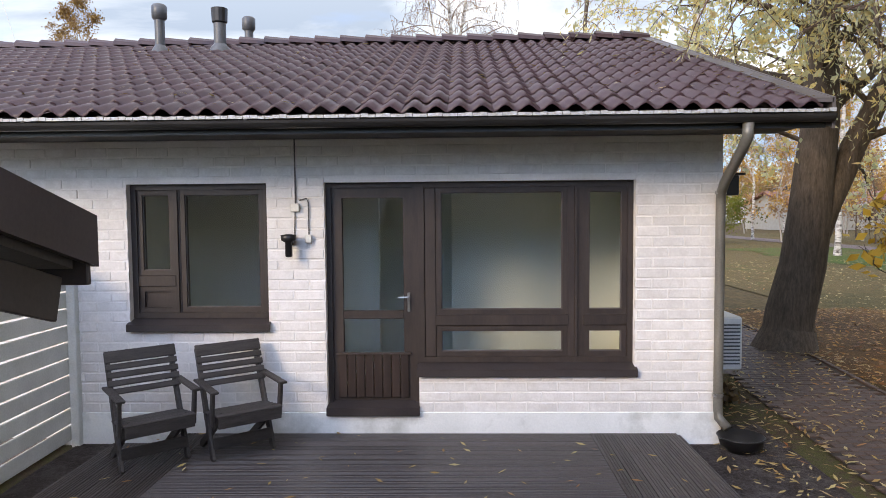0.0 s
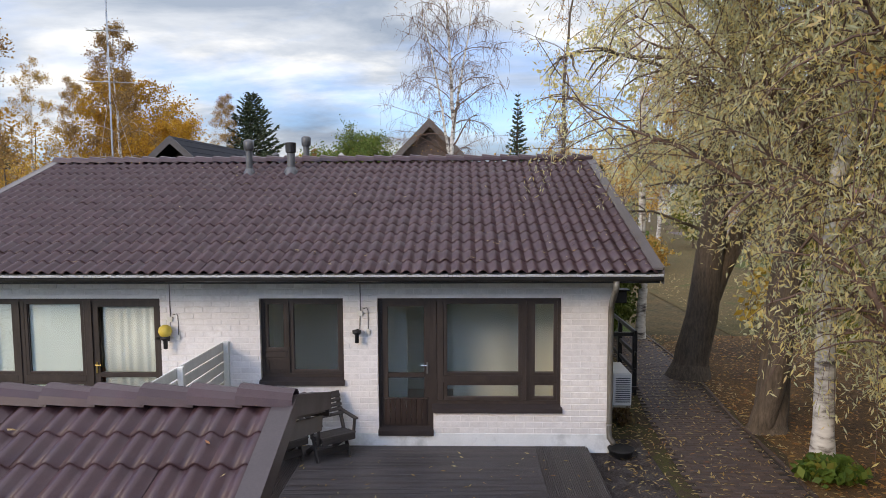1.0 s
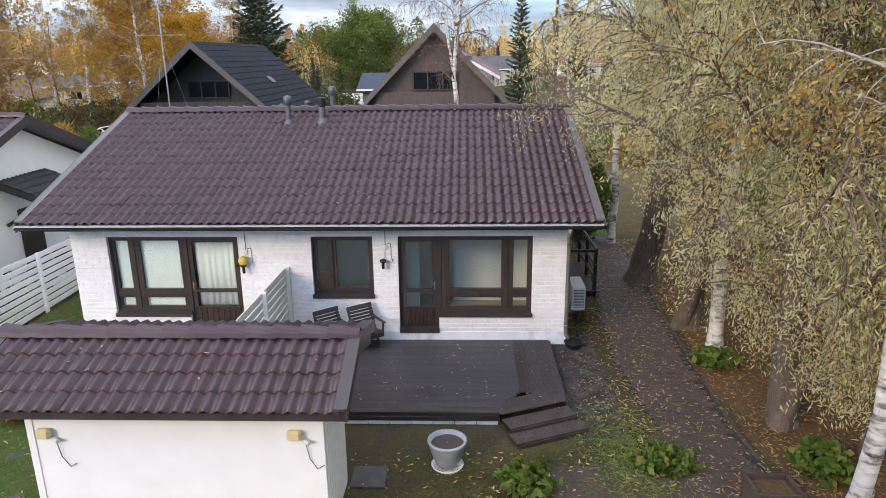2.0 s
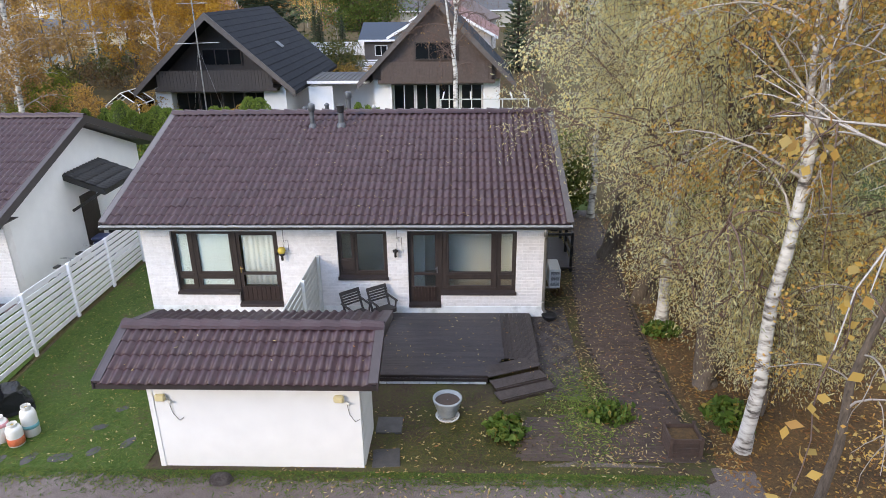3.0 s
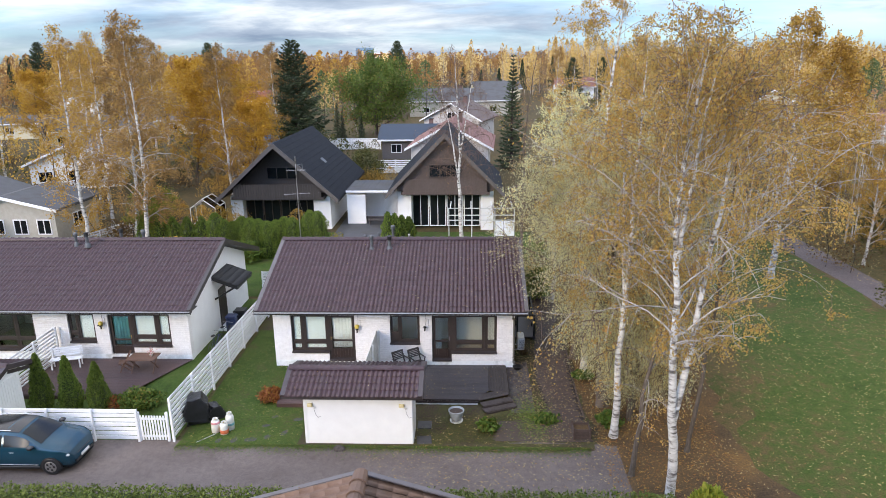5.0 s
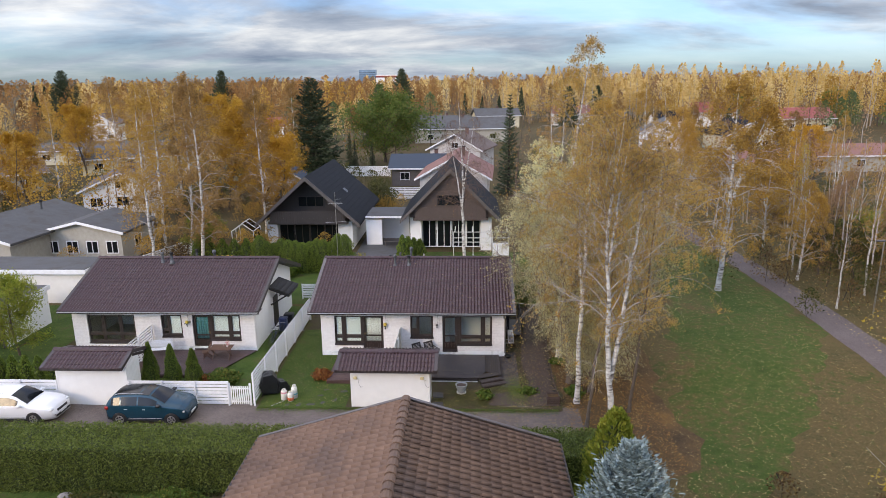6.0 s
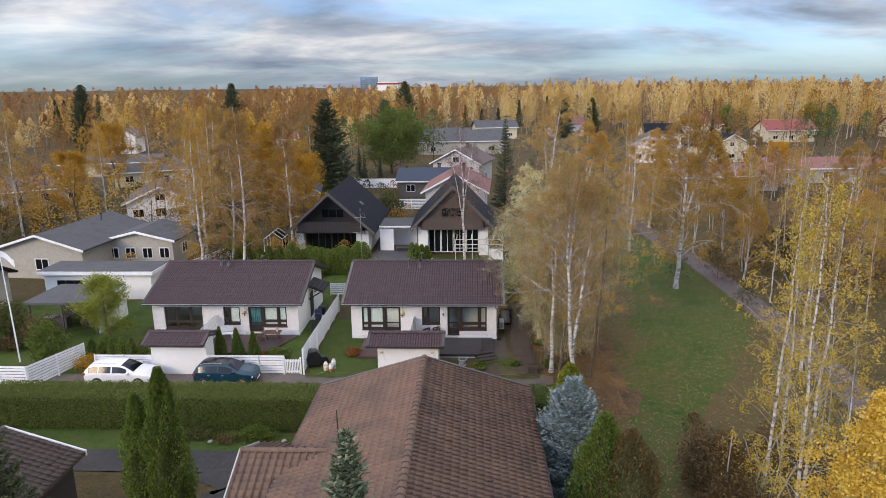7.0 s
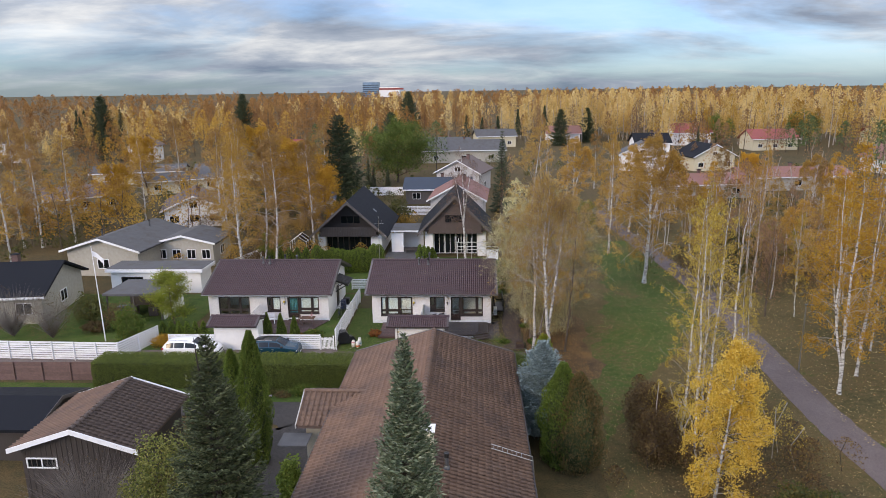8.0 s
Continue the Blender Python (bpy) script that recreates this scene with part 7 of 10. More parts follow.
M["car_glass"] = surface("dark tinted glass", (0.006, 0.008, 0.010), (0.010, 0.013, 0.015), 2, 0.06, bump=0, spec=0.3)
M["lamp_glass"] = surface("clear headlamp", (0.55, 0.57, 0.58), (0.72, 0.74, 0.75), 6, 0.12, bump=0)
M["tail"] = surface("red tail lamp", (0.28, 0.015, 0.012), (0.40, 0.03, 0.02), 6, 0.2, bump=0)
car((-25.15, -7.65, -0.127), 0, "car_white", "white estate car parked on the lane", True)
car((-18.15, -7.6, -0.127), 0, "car_blue", "dark blue compact car with a black roof parked on the lane", False)

# ---- houses and things further off ----
M["cladding_dark"] = surface("dark brown boarding", (0.030, 0.024, 0.022), (0.060, 0.048, 0.043), 6, 0.6, bump=0.3, stretch=(6, 6, 0.4), spread=0.1)
M["roof_black"] = surface("black roof sheet", (0.006, 0.0075, 0.011), (0.012, 0.014, 0.019), 2, 0.7, bump=0.2, spec=0.14)
M["roof_grey"] = surface("grey felt roof", (0.052, 0.053, 0.057), (0.095, 0.096, 0.10), 1.5, 0.75, bump=0.2, stain=(0.06, 0.055, 0.05))
M["roof_red"] = surface("red roof sheet", (0.20, 0.035, 0.030), (0.30, 0.06, 0.05), 2, 0.5, bump=0.2)
M["roof_rust"] = surface("rust red tile", (0.17, 0.065, 0.050), (0.26, 0.11, 0.085), 2, 0.6, bump=0.3)
M["roof_brown"] = surface("brown roof", (0.085, 0.055, 0.045), (0.14, 0.095, 0.08), 2, 0.65, bump=0.3)
M["grey_white"] = surface("greyed white boarding", (0.42, 0.40, 0.39), (0.56, 0.54, 0.52), 3, 0.75, bump=0.2)
M["beige"] = surface("beige boarding", (0.34, 0.32, 0.27), (0.44, 0.42, 0.36), 3, 0.7, bump=0.2)
M["cream"] = surface("cream boarding", (0.52, 0.46, 0.32), (0.64, 0.58, 0.42), 3, 0.7, bump=0.2)
M["flag_cloth"] = surface("white flag cloth", (0.70, 0.71, 0.74), (0.82, 0.83, 0.85), 5, 0.9)
M["tower_glass"] = surface("blue glass facade", (0.14, 0.22, 0.30), (0.20, 0.30, 0.40), 0.1, 0.25, bump=0)
M["solar"] = surface("solar cell", (0.015, 0.025, 0.06), (0.03, 0.045, 0.10), 3, 0.2, bump=0)
M["brown_fence"] = surface("red brown fence", (0.10, 0.055, 0.05), (0.17, 0.10, 0.088), 4, 0.7, bump=0.2, spread=0.12)


def house_window(ob, cx, y, z, w, h, turn_x=False, mat="frame", bars=1):
    """A framed window on a wall facing -y (or +x where turn_x)."""
    def bx(a0, a1, d0, d1, z0, z1):
        return (y - d1, y - d0, a0, a1, z0, z1) if turn_x else (a0, a1, y + d0, y + d1, z0, z1)
    g = Geo()
    f = 0.07
    d0, d1 = (y - 0.03, y + 0.06) if turn_x else (y - 0.06, y + 0.03)
    win = part("window", g.ring(cx - w / 2, cx + w / 2, d0, d1, z, z + h, f, turn_x), mat, ob)
    for i in range(bars):
        x = cx - w / 2 + w * (i + 1) / (bars + 1)
        part("glazing_bar", Geo().box(*bx(x - 0.03, x + 0.03, -0.055, 0.03, z + f, z + h - f)), mat, win)
    part("pane", Geo().box(*bx(cx - w / 2 + 0.02, cx + w / 2 - 0.02, -0.02, 0.0, z + 0.02, z + h - 0.02)), "car_glass", win)
    return win


def small_house(label, at, turn, w, d, h, rise, wall="render_white", roof="roof_brown", over=0.5, gable="front", windows=3, chimney=True, trim="white_paint", dormer=False):
    """A detached house w wide and d deep: walls, gable roof (ridge along the depth where gable is 'front', else along the width), windows, door, chimney."""
    ob = thing("house", label, "house", at, turn)
    if gable == "front":
        part("wall", Geo().prism([(-w / 2, -0.2), (w / 2, -0.2), (w / 2, h), (0, h + rise * 0.96), (-w / 2, h)], "y", -d / 2, d / 2), wall, ob)
        t = 0.2
        k = rise / (w / 2)
        for s in (-1, 1):
            e = w / 2 + over
            g = Geo().prism([(0, h + rise), (s * e, h - k * over), (s * e, h - k * over + t), (0, h + rise + t)], "y", -d / 2 - over, d / 2 + over)
            part("roof", g, roof, ob)
            part("barge_board", Geo().prism([(0, h + rise - 0.02), (s * e, h - k * over - 0.02), (s * e, h - k * over + t + 0.02), (0, h + rise + t + 0.02)], "y", -d / 2 - over - 0.04, -d / 2 - over - 0.004), trim, ob)
    else:
        part("wall", Geo().prism([(-d / 2, -0.2), (d / 2, -0.2), (d / 2, h), (0, h + rise * 0.96), (-d / 2, h)], "x", -w / 2, w / 2), wall, ob)
        k = rise / (d / 2)
        t = 0.2
        for s in (-1, 1):
            e = d / 2 + over
            part("roof", Geo().prism([(0, h + rise), (s * e, h - k * over), (s * e, h - k * over + t), (0, h + rise + t)], "x", -w / 2 - over, w / 2 + over), roof, ob)
        part("fascia", Geo().box(-w / 2 - over, w / 2 + over, -d / 2 - over - 0.03, -d / 2 - over - 0.004, h - k * over - 0.02, h - k * over + 0.2), trim, ob)
    for i in range(windows):
        house_window(ob, -w / 2 + w * (i + 0.5) / windows, -d / 2, 0.9, min(1.5, w / windows * 0.6), 1.2, mat=trim)
    if gable == "front" and rise > 1.6:
        house_window(ob, 0, -d / 2, h + 0.15, 1.3, 1.0, mat=trim)
    house_window(ob, 0, w / 2, 0.9, 1.4, 1.2, True, mat=trim)
    if chimney:
        c = part("chimney", Geo().box(0.4, 1.0, 0.3, 0.9, h + rise * 0.5, h + rise + 0.8, 0.02), "brown_fence", ob)
        part("chimney_cap", Geo().box(0.32, 1.08, 0.22, 0.98, h + rise + 0.804, h + rise + 0.87, 0.01), "roof_black", c)
    return ob


def a_house(label, cx, y0, y1, wl, wr, apex, eave, eave_z, roof, gable_mat, gable_y=0.9, glazing="frame"):
    """A steep gabled house: low white wings, dark boarded gable with a balcony, glass below."""
    ob = thing("house", label, "house", (cx, y0, 0))
    d, w = y1 - y0, eave
    k = (apex - eave_z) / w
    for s in (-1, 1):
        g = Geo().prism([(0, apex), (s * w, eave_z), (s * w, eave_z + 0.22), (0, apex + 0.26)], "y", -1.3, d + 0.6)
        r = part("roof", g, roof, ob, "steep dark roof slope")
        for i in range(14):
            q = (i + 0.5) / 14
            part("roof_batten", Geo().prism([(s * w * q - 0.02, apex + (eave_z - apex) * q + 0.235), (s * w * q + 0.02, apex + (eave_z - apex) * q + 0.235), (s * w * q + 0.02, apex + (eave_z - apex) * q + 0.262), (s * w * q - 0.02, apex + (eave_z - apex) * q + 0.262)], "y", -1.28, d + 0.55), roof, r)
        part("barge_board", Geo().prism([(0, apex - 0.15), (s * w, eave_z - 0.12), (s * w, eave_z + 0.25), (0, apex + 0.29)], "y", -1.36, -1.304), "verge_brown", ob)
        part("wing_wall", Geo().box(s * wr if s > 0 else -wl, s * (w - 0.9), -0.25, d, -0.2, eave_z + 0.3), "render_white", ob, "white rendered wing")
    part("gable", Geo().prism([(-w + 0.9, eave_z + 0.4), (w - 0.9, eave_z + 0.4), (w - 0.9, eave_z + k * 0.9 - 0.03), (0, apex - 0.03), (-w + 0.9, eave_z + k * 0.9 - 0.03)], "y", gable_y, gable_y + 0.2), gable_mat, ob, "dark gable wall")
    part("back_wall", Geo().prism([(-w + 0.9, -0.2), (w - 0.9, -0.2), (w - 0.9, eave_z + 0.2), (0, apex - 0.1), (-w + 0.9, eave_z + 0.2)], "y", d - 0.2, d), "render_white", ob)
    bal = part("balcony", Geo().box(-w + 1.25, w - 1.25, -1.0, 0.9, eave_z + 0.16, eave_z + 0.38), gable_mat, ob)
    n = 34
    for i in range(n):
        x = -w + 1.45 + (2 * w - 2.9) * i / n
        top = min(eave_z + 1.45, apex - abs(x + 0.1) * k - 0.15)
        if top > eave_z + 0.5:
            part("balcony_board", Geo().box(x, x + (2 * w - 2.9) / n - 0.012, -1.02, -0.985, eave_z + 0.2, top, 0.004), gable_mat, bal)
    house_window(ob, 0, gable_y - 0.05, eave_z + 1.55, 2.6, 1.05, mat="frame", bars=2)
    for i in range(4):
        x = -wl + (wl + wr) * (i + 0.5) / 4
        house_window(ob, x, 0.55, 0.15, (wl + wr) / 4 - 0.06, eave_z - 0.2, mat=glazing, bars=1)
    part("beam", Geo().box(-wl, wr, -0.3, 0.2, eave_z - 0.02, eave_z + 0.155), "verge_brown", ob)
    return ob


M["verge_brown"] = surface("grey brown boards", (0.075, 0.064, 0.060), (0.125, 0.108, 0.100), 4, 0.65, bump=0.2)
M["cladding_brown"] = surface("reddish brown shingle gable", (0.060, 0.042, 0.036), (0.11, 0.080, 0.068), 8, 0.75, bump=0.5)
a1 = a_house("steep black roofed house with a dark gable and balcony", -17.95, 26.4, 38.8, 3.2, 2.8, 7.1, 5.12, 2.5, "roof_black", "cladding_dark")
part("skylight", Geo().box(-0.3, 0.3, -0.4, 0.4, 0, 0.12, 0.02, pose(2.6, 5.2, 4.95, 0, 40.6, 0)), "vent", a1)
a_house("steep brown gabled house with a glazed terrace", -4.05, 26.0, 35.0, 2.85, 2.9, 7.85, 4.85, 2.95, "roof_black", "cladding_brown", -0.7, "white_paint")
conn = thing("carport", "low flat-roofed carport between the two gabled houses", "carport", (-10.75, 28.3, 0))
part("roof", Geo().box(-1.9, 2.2, -0.6, 4.5, 2.75, 2.95, 0.02), "roof_grey", conn)
for i in range(13):
    part("roof_rib", Geo().box(-1.9 + i * 0.33, -1.86 + i * 0.33, -0.6, 4.5, 2.954, 2.99), "roof_grey", conn)
part("fascia", Geo().box(-1.92, 2.22, -0.66, -0.604, 2.80, 2.975, 0.005), "white_paint", conn)
part("back_wall", Geo().box(-1.9, 2.2, 2.4, 2.6, -0.1, 2.75), "render_white", conn)
part("side_wall", Geo().box(-1.9, -0.3, -0.4, -0.25, -0.1, 2.6), "render_white", conn)
cb = thing("patio_bench", "dark slatted bench in the courtyard", "bench", (-9.9, 27.4, 0))
for i in range(5):
    part("slat", Geo().box(-0.95, 0.95, i * 0.1, 0.085 + i * 0.1, 0.42 + (0.1 * max(0, i - 2)), 0.46 + 0.1 * max(0, i - 2), 0.004), "verge_brown", cb)
for s in (-0.8, 0.8):
    part("leg", Geo().box(s - 0.04, s + 0.04, 0.02, 0.4, 0, 0.42, 0.005), "verge_brown", cb)
sheet("courtyard", steps(-13.2, -7.6, 2), steps(19, 30.8, 3), 0.02, "roof_grey", "dark paved courtyard between the gabled houses", "paving")
perg = thing("pergola", "white painted pergola in front of the brown gabled house", "pergola", (-2.8, 22.6, 0))
for x in (-0.9, 0.9, 2.7, 4.2):
    part("post", Geo().box(x - 0.032, x + 0.032, -0.032, 0.032, -0.1, 2.55, 0.006), "grey_fence", perg)
for z in (1.55, 1.95, 2.5):
    part("rail", Geo().box(-0.95, 4.25, -0.04, 0.04, z, z + 0.055, 0.006), "grey_fence", perg)
part("panel", Geo().box(2.75, 4.2, -0.03, 0.03, 0.3, 1.5, 0.004), "white_paint", perg)
for i in range(7):
    part("rafter", Geo().box(-0.8 + i * 0.8, -0.73 + i * 0.8, -0.3, 1.8, 2.61, 2.71, 0.005), "white_paint", perg)


# row of thuja hedge in front of the gabled houses, and the clipped hedge along the lane
def hedge_block(name, label, x0, x1, y0, y1, h, seed, leaf, per=260, size=0.07, base=-0.15):
    ob = thing(name, label, "hedge", (0, 0, base))
    rng = np.random.default_rng(seed)
    L, D = x1 - x0, y1 - y0
    # solid dark body under the leaves, its colour gives the hedge's inner shade
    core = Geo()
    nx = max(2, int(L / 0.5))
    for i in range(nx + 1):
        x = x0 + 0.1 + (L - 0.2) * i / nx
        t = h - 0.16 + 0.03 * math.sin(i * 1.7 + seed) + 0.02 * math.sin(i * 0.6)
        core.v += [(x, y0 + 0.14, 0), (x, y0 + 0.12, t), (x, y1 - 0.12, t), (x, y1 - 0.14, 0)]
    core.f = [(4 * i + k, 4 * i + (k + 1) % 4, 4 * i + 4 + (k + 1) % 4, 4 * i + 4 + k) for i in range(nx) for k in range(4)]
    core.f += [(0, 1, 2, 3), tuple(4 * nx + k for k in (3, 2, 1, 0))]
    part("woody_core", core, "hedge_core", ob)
    pts = []
    for area, fn in ((L * h, lambda a, b: (x0 + a * L, np.full_like(a, y0), b * h)), (L * h * 0.4, lambda a, b: (x0 + a * L, np.full_like(a, y1), b * h)), (L * D, lambda a, b: (x0 + a * L, y0 + b * D, np.full_like(a, h))),
                     (D * h, lambda a, b: (np.full_like(a, x0), y0 + a * D, b * h)), (D * h, lambda a, b: (np.full_like(a, x1), y0 + a * D, b * h))):
        n = int(area * per)
        a, b = rng.uniform(0, 1, n), rng.uniform(0, 1, n)
        pts.append(np.stack(fn(a, b), 1))
    c = np.concatenate(pts)
    lump = 0.05 * np.sin(c[:, 0] * 2.3 + seed) * np.sin(c[:, 2] * 2.9 + c[:, 1]) + 0.035 * np.sin(c[:, 0] * 7.1)
    mid = np.array([0, (y0 + y1) / 2, h * 0.45])
    out = c - mid
    out[:, 0] = 0
    out /= np.linalg.norm(out, axis=1, keepdims=True) + 1e-6
    c = c + out * (lump + rng.normal(size=len(c)) * 0.05)[:, None] + rng.normal(size=c.shape) * 0.02
    c[:, 2] = np.maximum(c[:, 2], 0.02)
    v, f = leaf_quads(c, size, rng, 1.3)
    part("foliage", quick_mesh("foliage", v, f), leaf, ob)
    return ob


hedge_block("hedge", "long clipped green hedge between the lanes", -30.2, 3.7, -14.0, -11.9, 2.05, 3, "hedge", 720, 0.040)
rngt = random.Random(4)
for i in range(13):
    x = -20.4 + i * 0.62
    hh = 1.95 + rngt.uniform(-0.15, 0.25)
    if i in (0,):
        hh = 2.5
    if i >= 11:
        hh = 2.6
    column_shrub("thuja", "upright green thuja in the row before the gabled house", (x, 18.0 + rngt.uniform(-0.15, 0.15), 0), hh + 0.8, 0.68, 50 + i, "thuja", 5200, 0.065, 0.74, group="thuja row")
for i in range(4):
    column_shrub("thuja", "upright green thuja by the courtyard", (-8.3 + i * 0.5, 21.0 + 0.3 * i, 0), 2.6 - 0.2 * i, 0.5, 70 + i, "thuja", 1500, 0.10, 0.55, group="thuja row")
for i in range(5):
    column_shrub("thuja", "green thuja in the back garden", (-26.5 + i * 1.1, 19.5, 0), 2.6, 0.6, 80 + i, "thuja", 1200, 0.11, 0.55, group="thuja row")
# conical thujas on the neighbouring terrace
for i, (x, h) in enumerate(((-19.95, 2.55), (-18.72, 2.45), (-17.52, 2.2))):
    column_shrub("thuja", "slim conical green thuja in front of the terrace", (x, -3.95, -0.15), h, 0.46, 90 + i, "thuja", 6000, 0.055, 0.22, group="conical thujas")
for i in range(6):
    column_shrub("thuja", "small young thuja behind the low fence", (-29.6 + i * 0.75, -3.6, -0.1), 1.5, 0.36, 100 + i, "thuja", 900, 0.09, 0.4, group="young thujas")
column_shrub("thuja", "tall twin thuja on the driveway", (-14.5, -23.9, -0.15), 8.3, 0.82, 110, "thuja", 22000, 0.075, 0.55, ripple=0.16)
column_shrub("thuja", "lower thuja against the tall one", (-15.85, -23.5, -0.15), 7.0, 0.66, 111, "thuja", 14000, 0.075, 0.6, ripple=0.16)
conifer("fir_tree", "tall slender grey green fir beside the roof", (-4.05, -38.2, -0.15), 13.7, 3.2, 120, "needle_fir", 300, 0.115, 66, 0.03, 0.15, 0.75, 0.85, category="fir")
conifer("fir_tree", "tall grey green fir by the driveway", (-11.4, -36.9, -0.15), 13.1, 3.5, 121, "needle_olive", 300, 0.12, 60, 0.03, 0.3, 0.6, 0.8, category="fir")
conifer("blue_spruce", "bushy silver blue spruce at the hedge end", (2.6, -20.4, -0.15), 6.3, 2.8, 122, "needle_blue", 460, 0.115, 36, 0.03, -0.1, 0.9, 0.62)
column_shrub("thuja", "yellow green thuja behind the blue spruce", (3.1, -16.0, -0.15), 5.1, 1.3, 112, "leaf_lime", 6000, 0.10, 0.4)
column_shrub("thuja", "large thuja with browning side", (3.4, -23.6, -0.15), 6.3, 1.25, 113, "thuja", 14000, 0.085, 0.5)
column_shrub("thuja", "brown withered thuja beside a green one", (4.3, -24.1, -0.15), 5.9, 1.4, 114, "thuja_brown", 13000, 0.08, 0.55)


# roofs in the foreground
gar = thing("house", "broad brown tiled house roof behind the hedge", "house", (-4.37, -16.26, -0.15))
gh, ge = 5.57, 3.93
for s in (-1, 1):
    part("side_wall", Geo().box(s * 4.7, s * 4.9, -19.6, -0.5, 0, 3.72), "beige", gar)
for y in (-0.5, -19.6):
    part("end_wall", Geo().prism([(-4.69, 0), (4.69, 0), (4.69, 3.72), (0, 5.2), (-4.69, 3.72)], "y", y - 0.2, y), "beige", gar)
rf = part("roof", Geo().prism([(-5.33, ge - 0.06), (0, gh - 0.06), (5.33, ge - 0.06), (5.33, ge - 0.24), (0, gh - 0.24), (-5.33, ge - 0.24)], "y", -20.0, -0.02), "roof_brown", gar)
tile_roof(rf, (-5.38, 0.0, ge - 0.02), (0, -1, 0), (5.38, 0, gh - ge), 20.0, Vector((5.38, 0, gh - ge)).length - 0.03, "tile_old", 0, 41, shape="roll")
tile_roof(rf, (5.38, -20.0, ge - 0.02), (0, 1, 0), (-5.38, 0, gh - ge), 20.0, Vector((5.38, 0, gh - ge)).length - 0.03, "tile_old", 0, 42, shape="roll")
ridge_caps(rf, (0, -20, gh), (0, 0, gh), "tile_old", 0.34)
for s in (-1, 1):
    part("verge_board", Geo().prism([(s * 5.4, ge - 0.18), (0, gh - 0.18), (0, gh + 0.07), (s * 5.4, ge + 0.07)], "y", 0.0, 0.04), "verge_brown", rf)
    part("verge_cap", Geo().prism([(s * 5.4, ge + 0.07), (0, gh + 0.07), (0, gh + 0.10), (s * 5.4, ge + 0.10)], "y", -0.08, 0.05), "verge", rf)
    part("gutter", Geo().tube([(s * 5.47, -20, ge - 0.08), (s * 5.47, 0.0, ge - 0.08)], 0.06, 8), "trim_dark", gar)

ann = thing("house_annex", "tiled annex roof beside the driveway", "annex", (-4.37, -16.0, -0.25))
rx = part("roof", Geo().prism([(-9.75, 3.50), (-7.45, 4.50), (-5.15, 3.50), (-5.15, 3.35), (-7.45, 4.35), (-9.75, 3.35)], "x", -7.2, -2.6), "roof_brown", ann)
tile_roof(rx, (-7.2, -9.75, 3.52), (1, 0, 0), (0, 2.3, 1.0), 4.6, 2.5, "tile_old", 0, 43, shape="roll", skip=lambda p: p.z < ge + (5.38 + p.x) * (gh - ge) / 5.38 - 0.12 and p.x > -5.4)
tile_roof(rx, (-2.6, -5.15, 3.52), (-1, 0, 0), (0, -2.3, 1.0), 4.6, 2.5, "tile_old", 0, 44, shape="roll", skip=lambda p: p.z < ge + (5.38 + p.x) * (gh - ge) / 5.38 - 0.12 and p.x > -5.4)
ridge_caps(rx, (-7.2, -7.45, 4.53), (-3.6, -7.45, 4.53), "tile_old", 0.26)
part("verge_board", Geo().prism([(-9.8, 3.36), (-7.45, 4.38), (-7.45, 4.62), (-9.8, 3.60)], "x", -7.26, -7.2), "verge_pale", rx)
part("verge_board", Geo().prism([(-5.1, 3.36), (-7.45, 4.38), (-7.45, 4.62), (-5.1, 3.60)], "x", -7.26, -7.2), "verge_pale", rx)
part("wall", Geo().prism([(-9.3, 0), (-5.6, 0), (-5.6, 3.4), (-7.45, 4.3), (-9.3, 3.4)], "x", -6.8, -5.0), "beige", ann)
part("canopy", Geo().box(-7.9, -6.3, -11.2, -9.8, 3.05, 3.12, 0.01), "roof_grey", ann)
chim = thing("chimney", "pale chimney with a white cap on the big roof", "chimney", (-3.75, -32.4, 5.1))
part("stack", Geo().box(-0.28, 0.28, -0.28, 0.28, -0.2, 1.65, 0.01), "cream", chim)
part("cap", Geo().box(-0.36, 0.36, -0.36, 0.36, 1.654, 1.74, 0.01), "white_paint", chim)
ladder = thing("roof_ladder", "steel roof ladder over the eaves", "ladder", (0.75, -30.0, 3.8))
for q in (-0.2, 0.2):
    part("stile", Geo().tube([(-1.6, q, 0.78), (0.1, q, 0.22), (0.42, q, 0.12), (0.47, q, -0.4), (0.47, q, -2.2)], 0.02, 6), "steel", ladder)
for i in range(7):
    t = i / 7
    part("rung", Geo().tube([(-1.5 + 1.6 * t, -0.2, 0.75 - 0.52 * t), (-1.5 + 1.6 * t, 0.2, 0.75 - 0.52 * t)], 0.013, 6), "steel", ladder)
roof_vent(-2.9, -32.6, 5.0, 0.5, 0.09, 2)

ng = thing("garage", "dark boarded garage with a brown tiled roof and white verges", "garage", (-22.85, -28.4, -0.3))
for s in (-1, 1):
    part("side_wall", Geo().box(s * 2.95, s * 3.1, 0.4, 6.2, 0, 3.3), "cladding_dark", ng)
fw = part("front_wall", Geo().prism([(-2.94, 0), (2.94, 0), (2.94, 3.4), (0, 4.35), (-2.94, 3.4)], "y", 0.4, 0.55), "cladding_dark", ng)
for i in range(20):
    x = -2.9 + i * 0.29
    part("cover_board", Geo().box(x, x + 0.05, 0.376, 0.398, 0, 4.25 - abs(x) * 0.32, 0.004), "cladding_dark", fw)
part("back_wall", Geo().prism([(-2.94, 0), (2.94, 0), (2.94, 3.4), (0, 4.35), (-2.94, 3.4)], "y", 6.05, 6.2), "cladding_dark", ng)
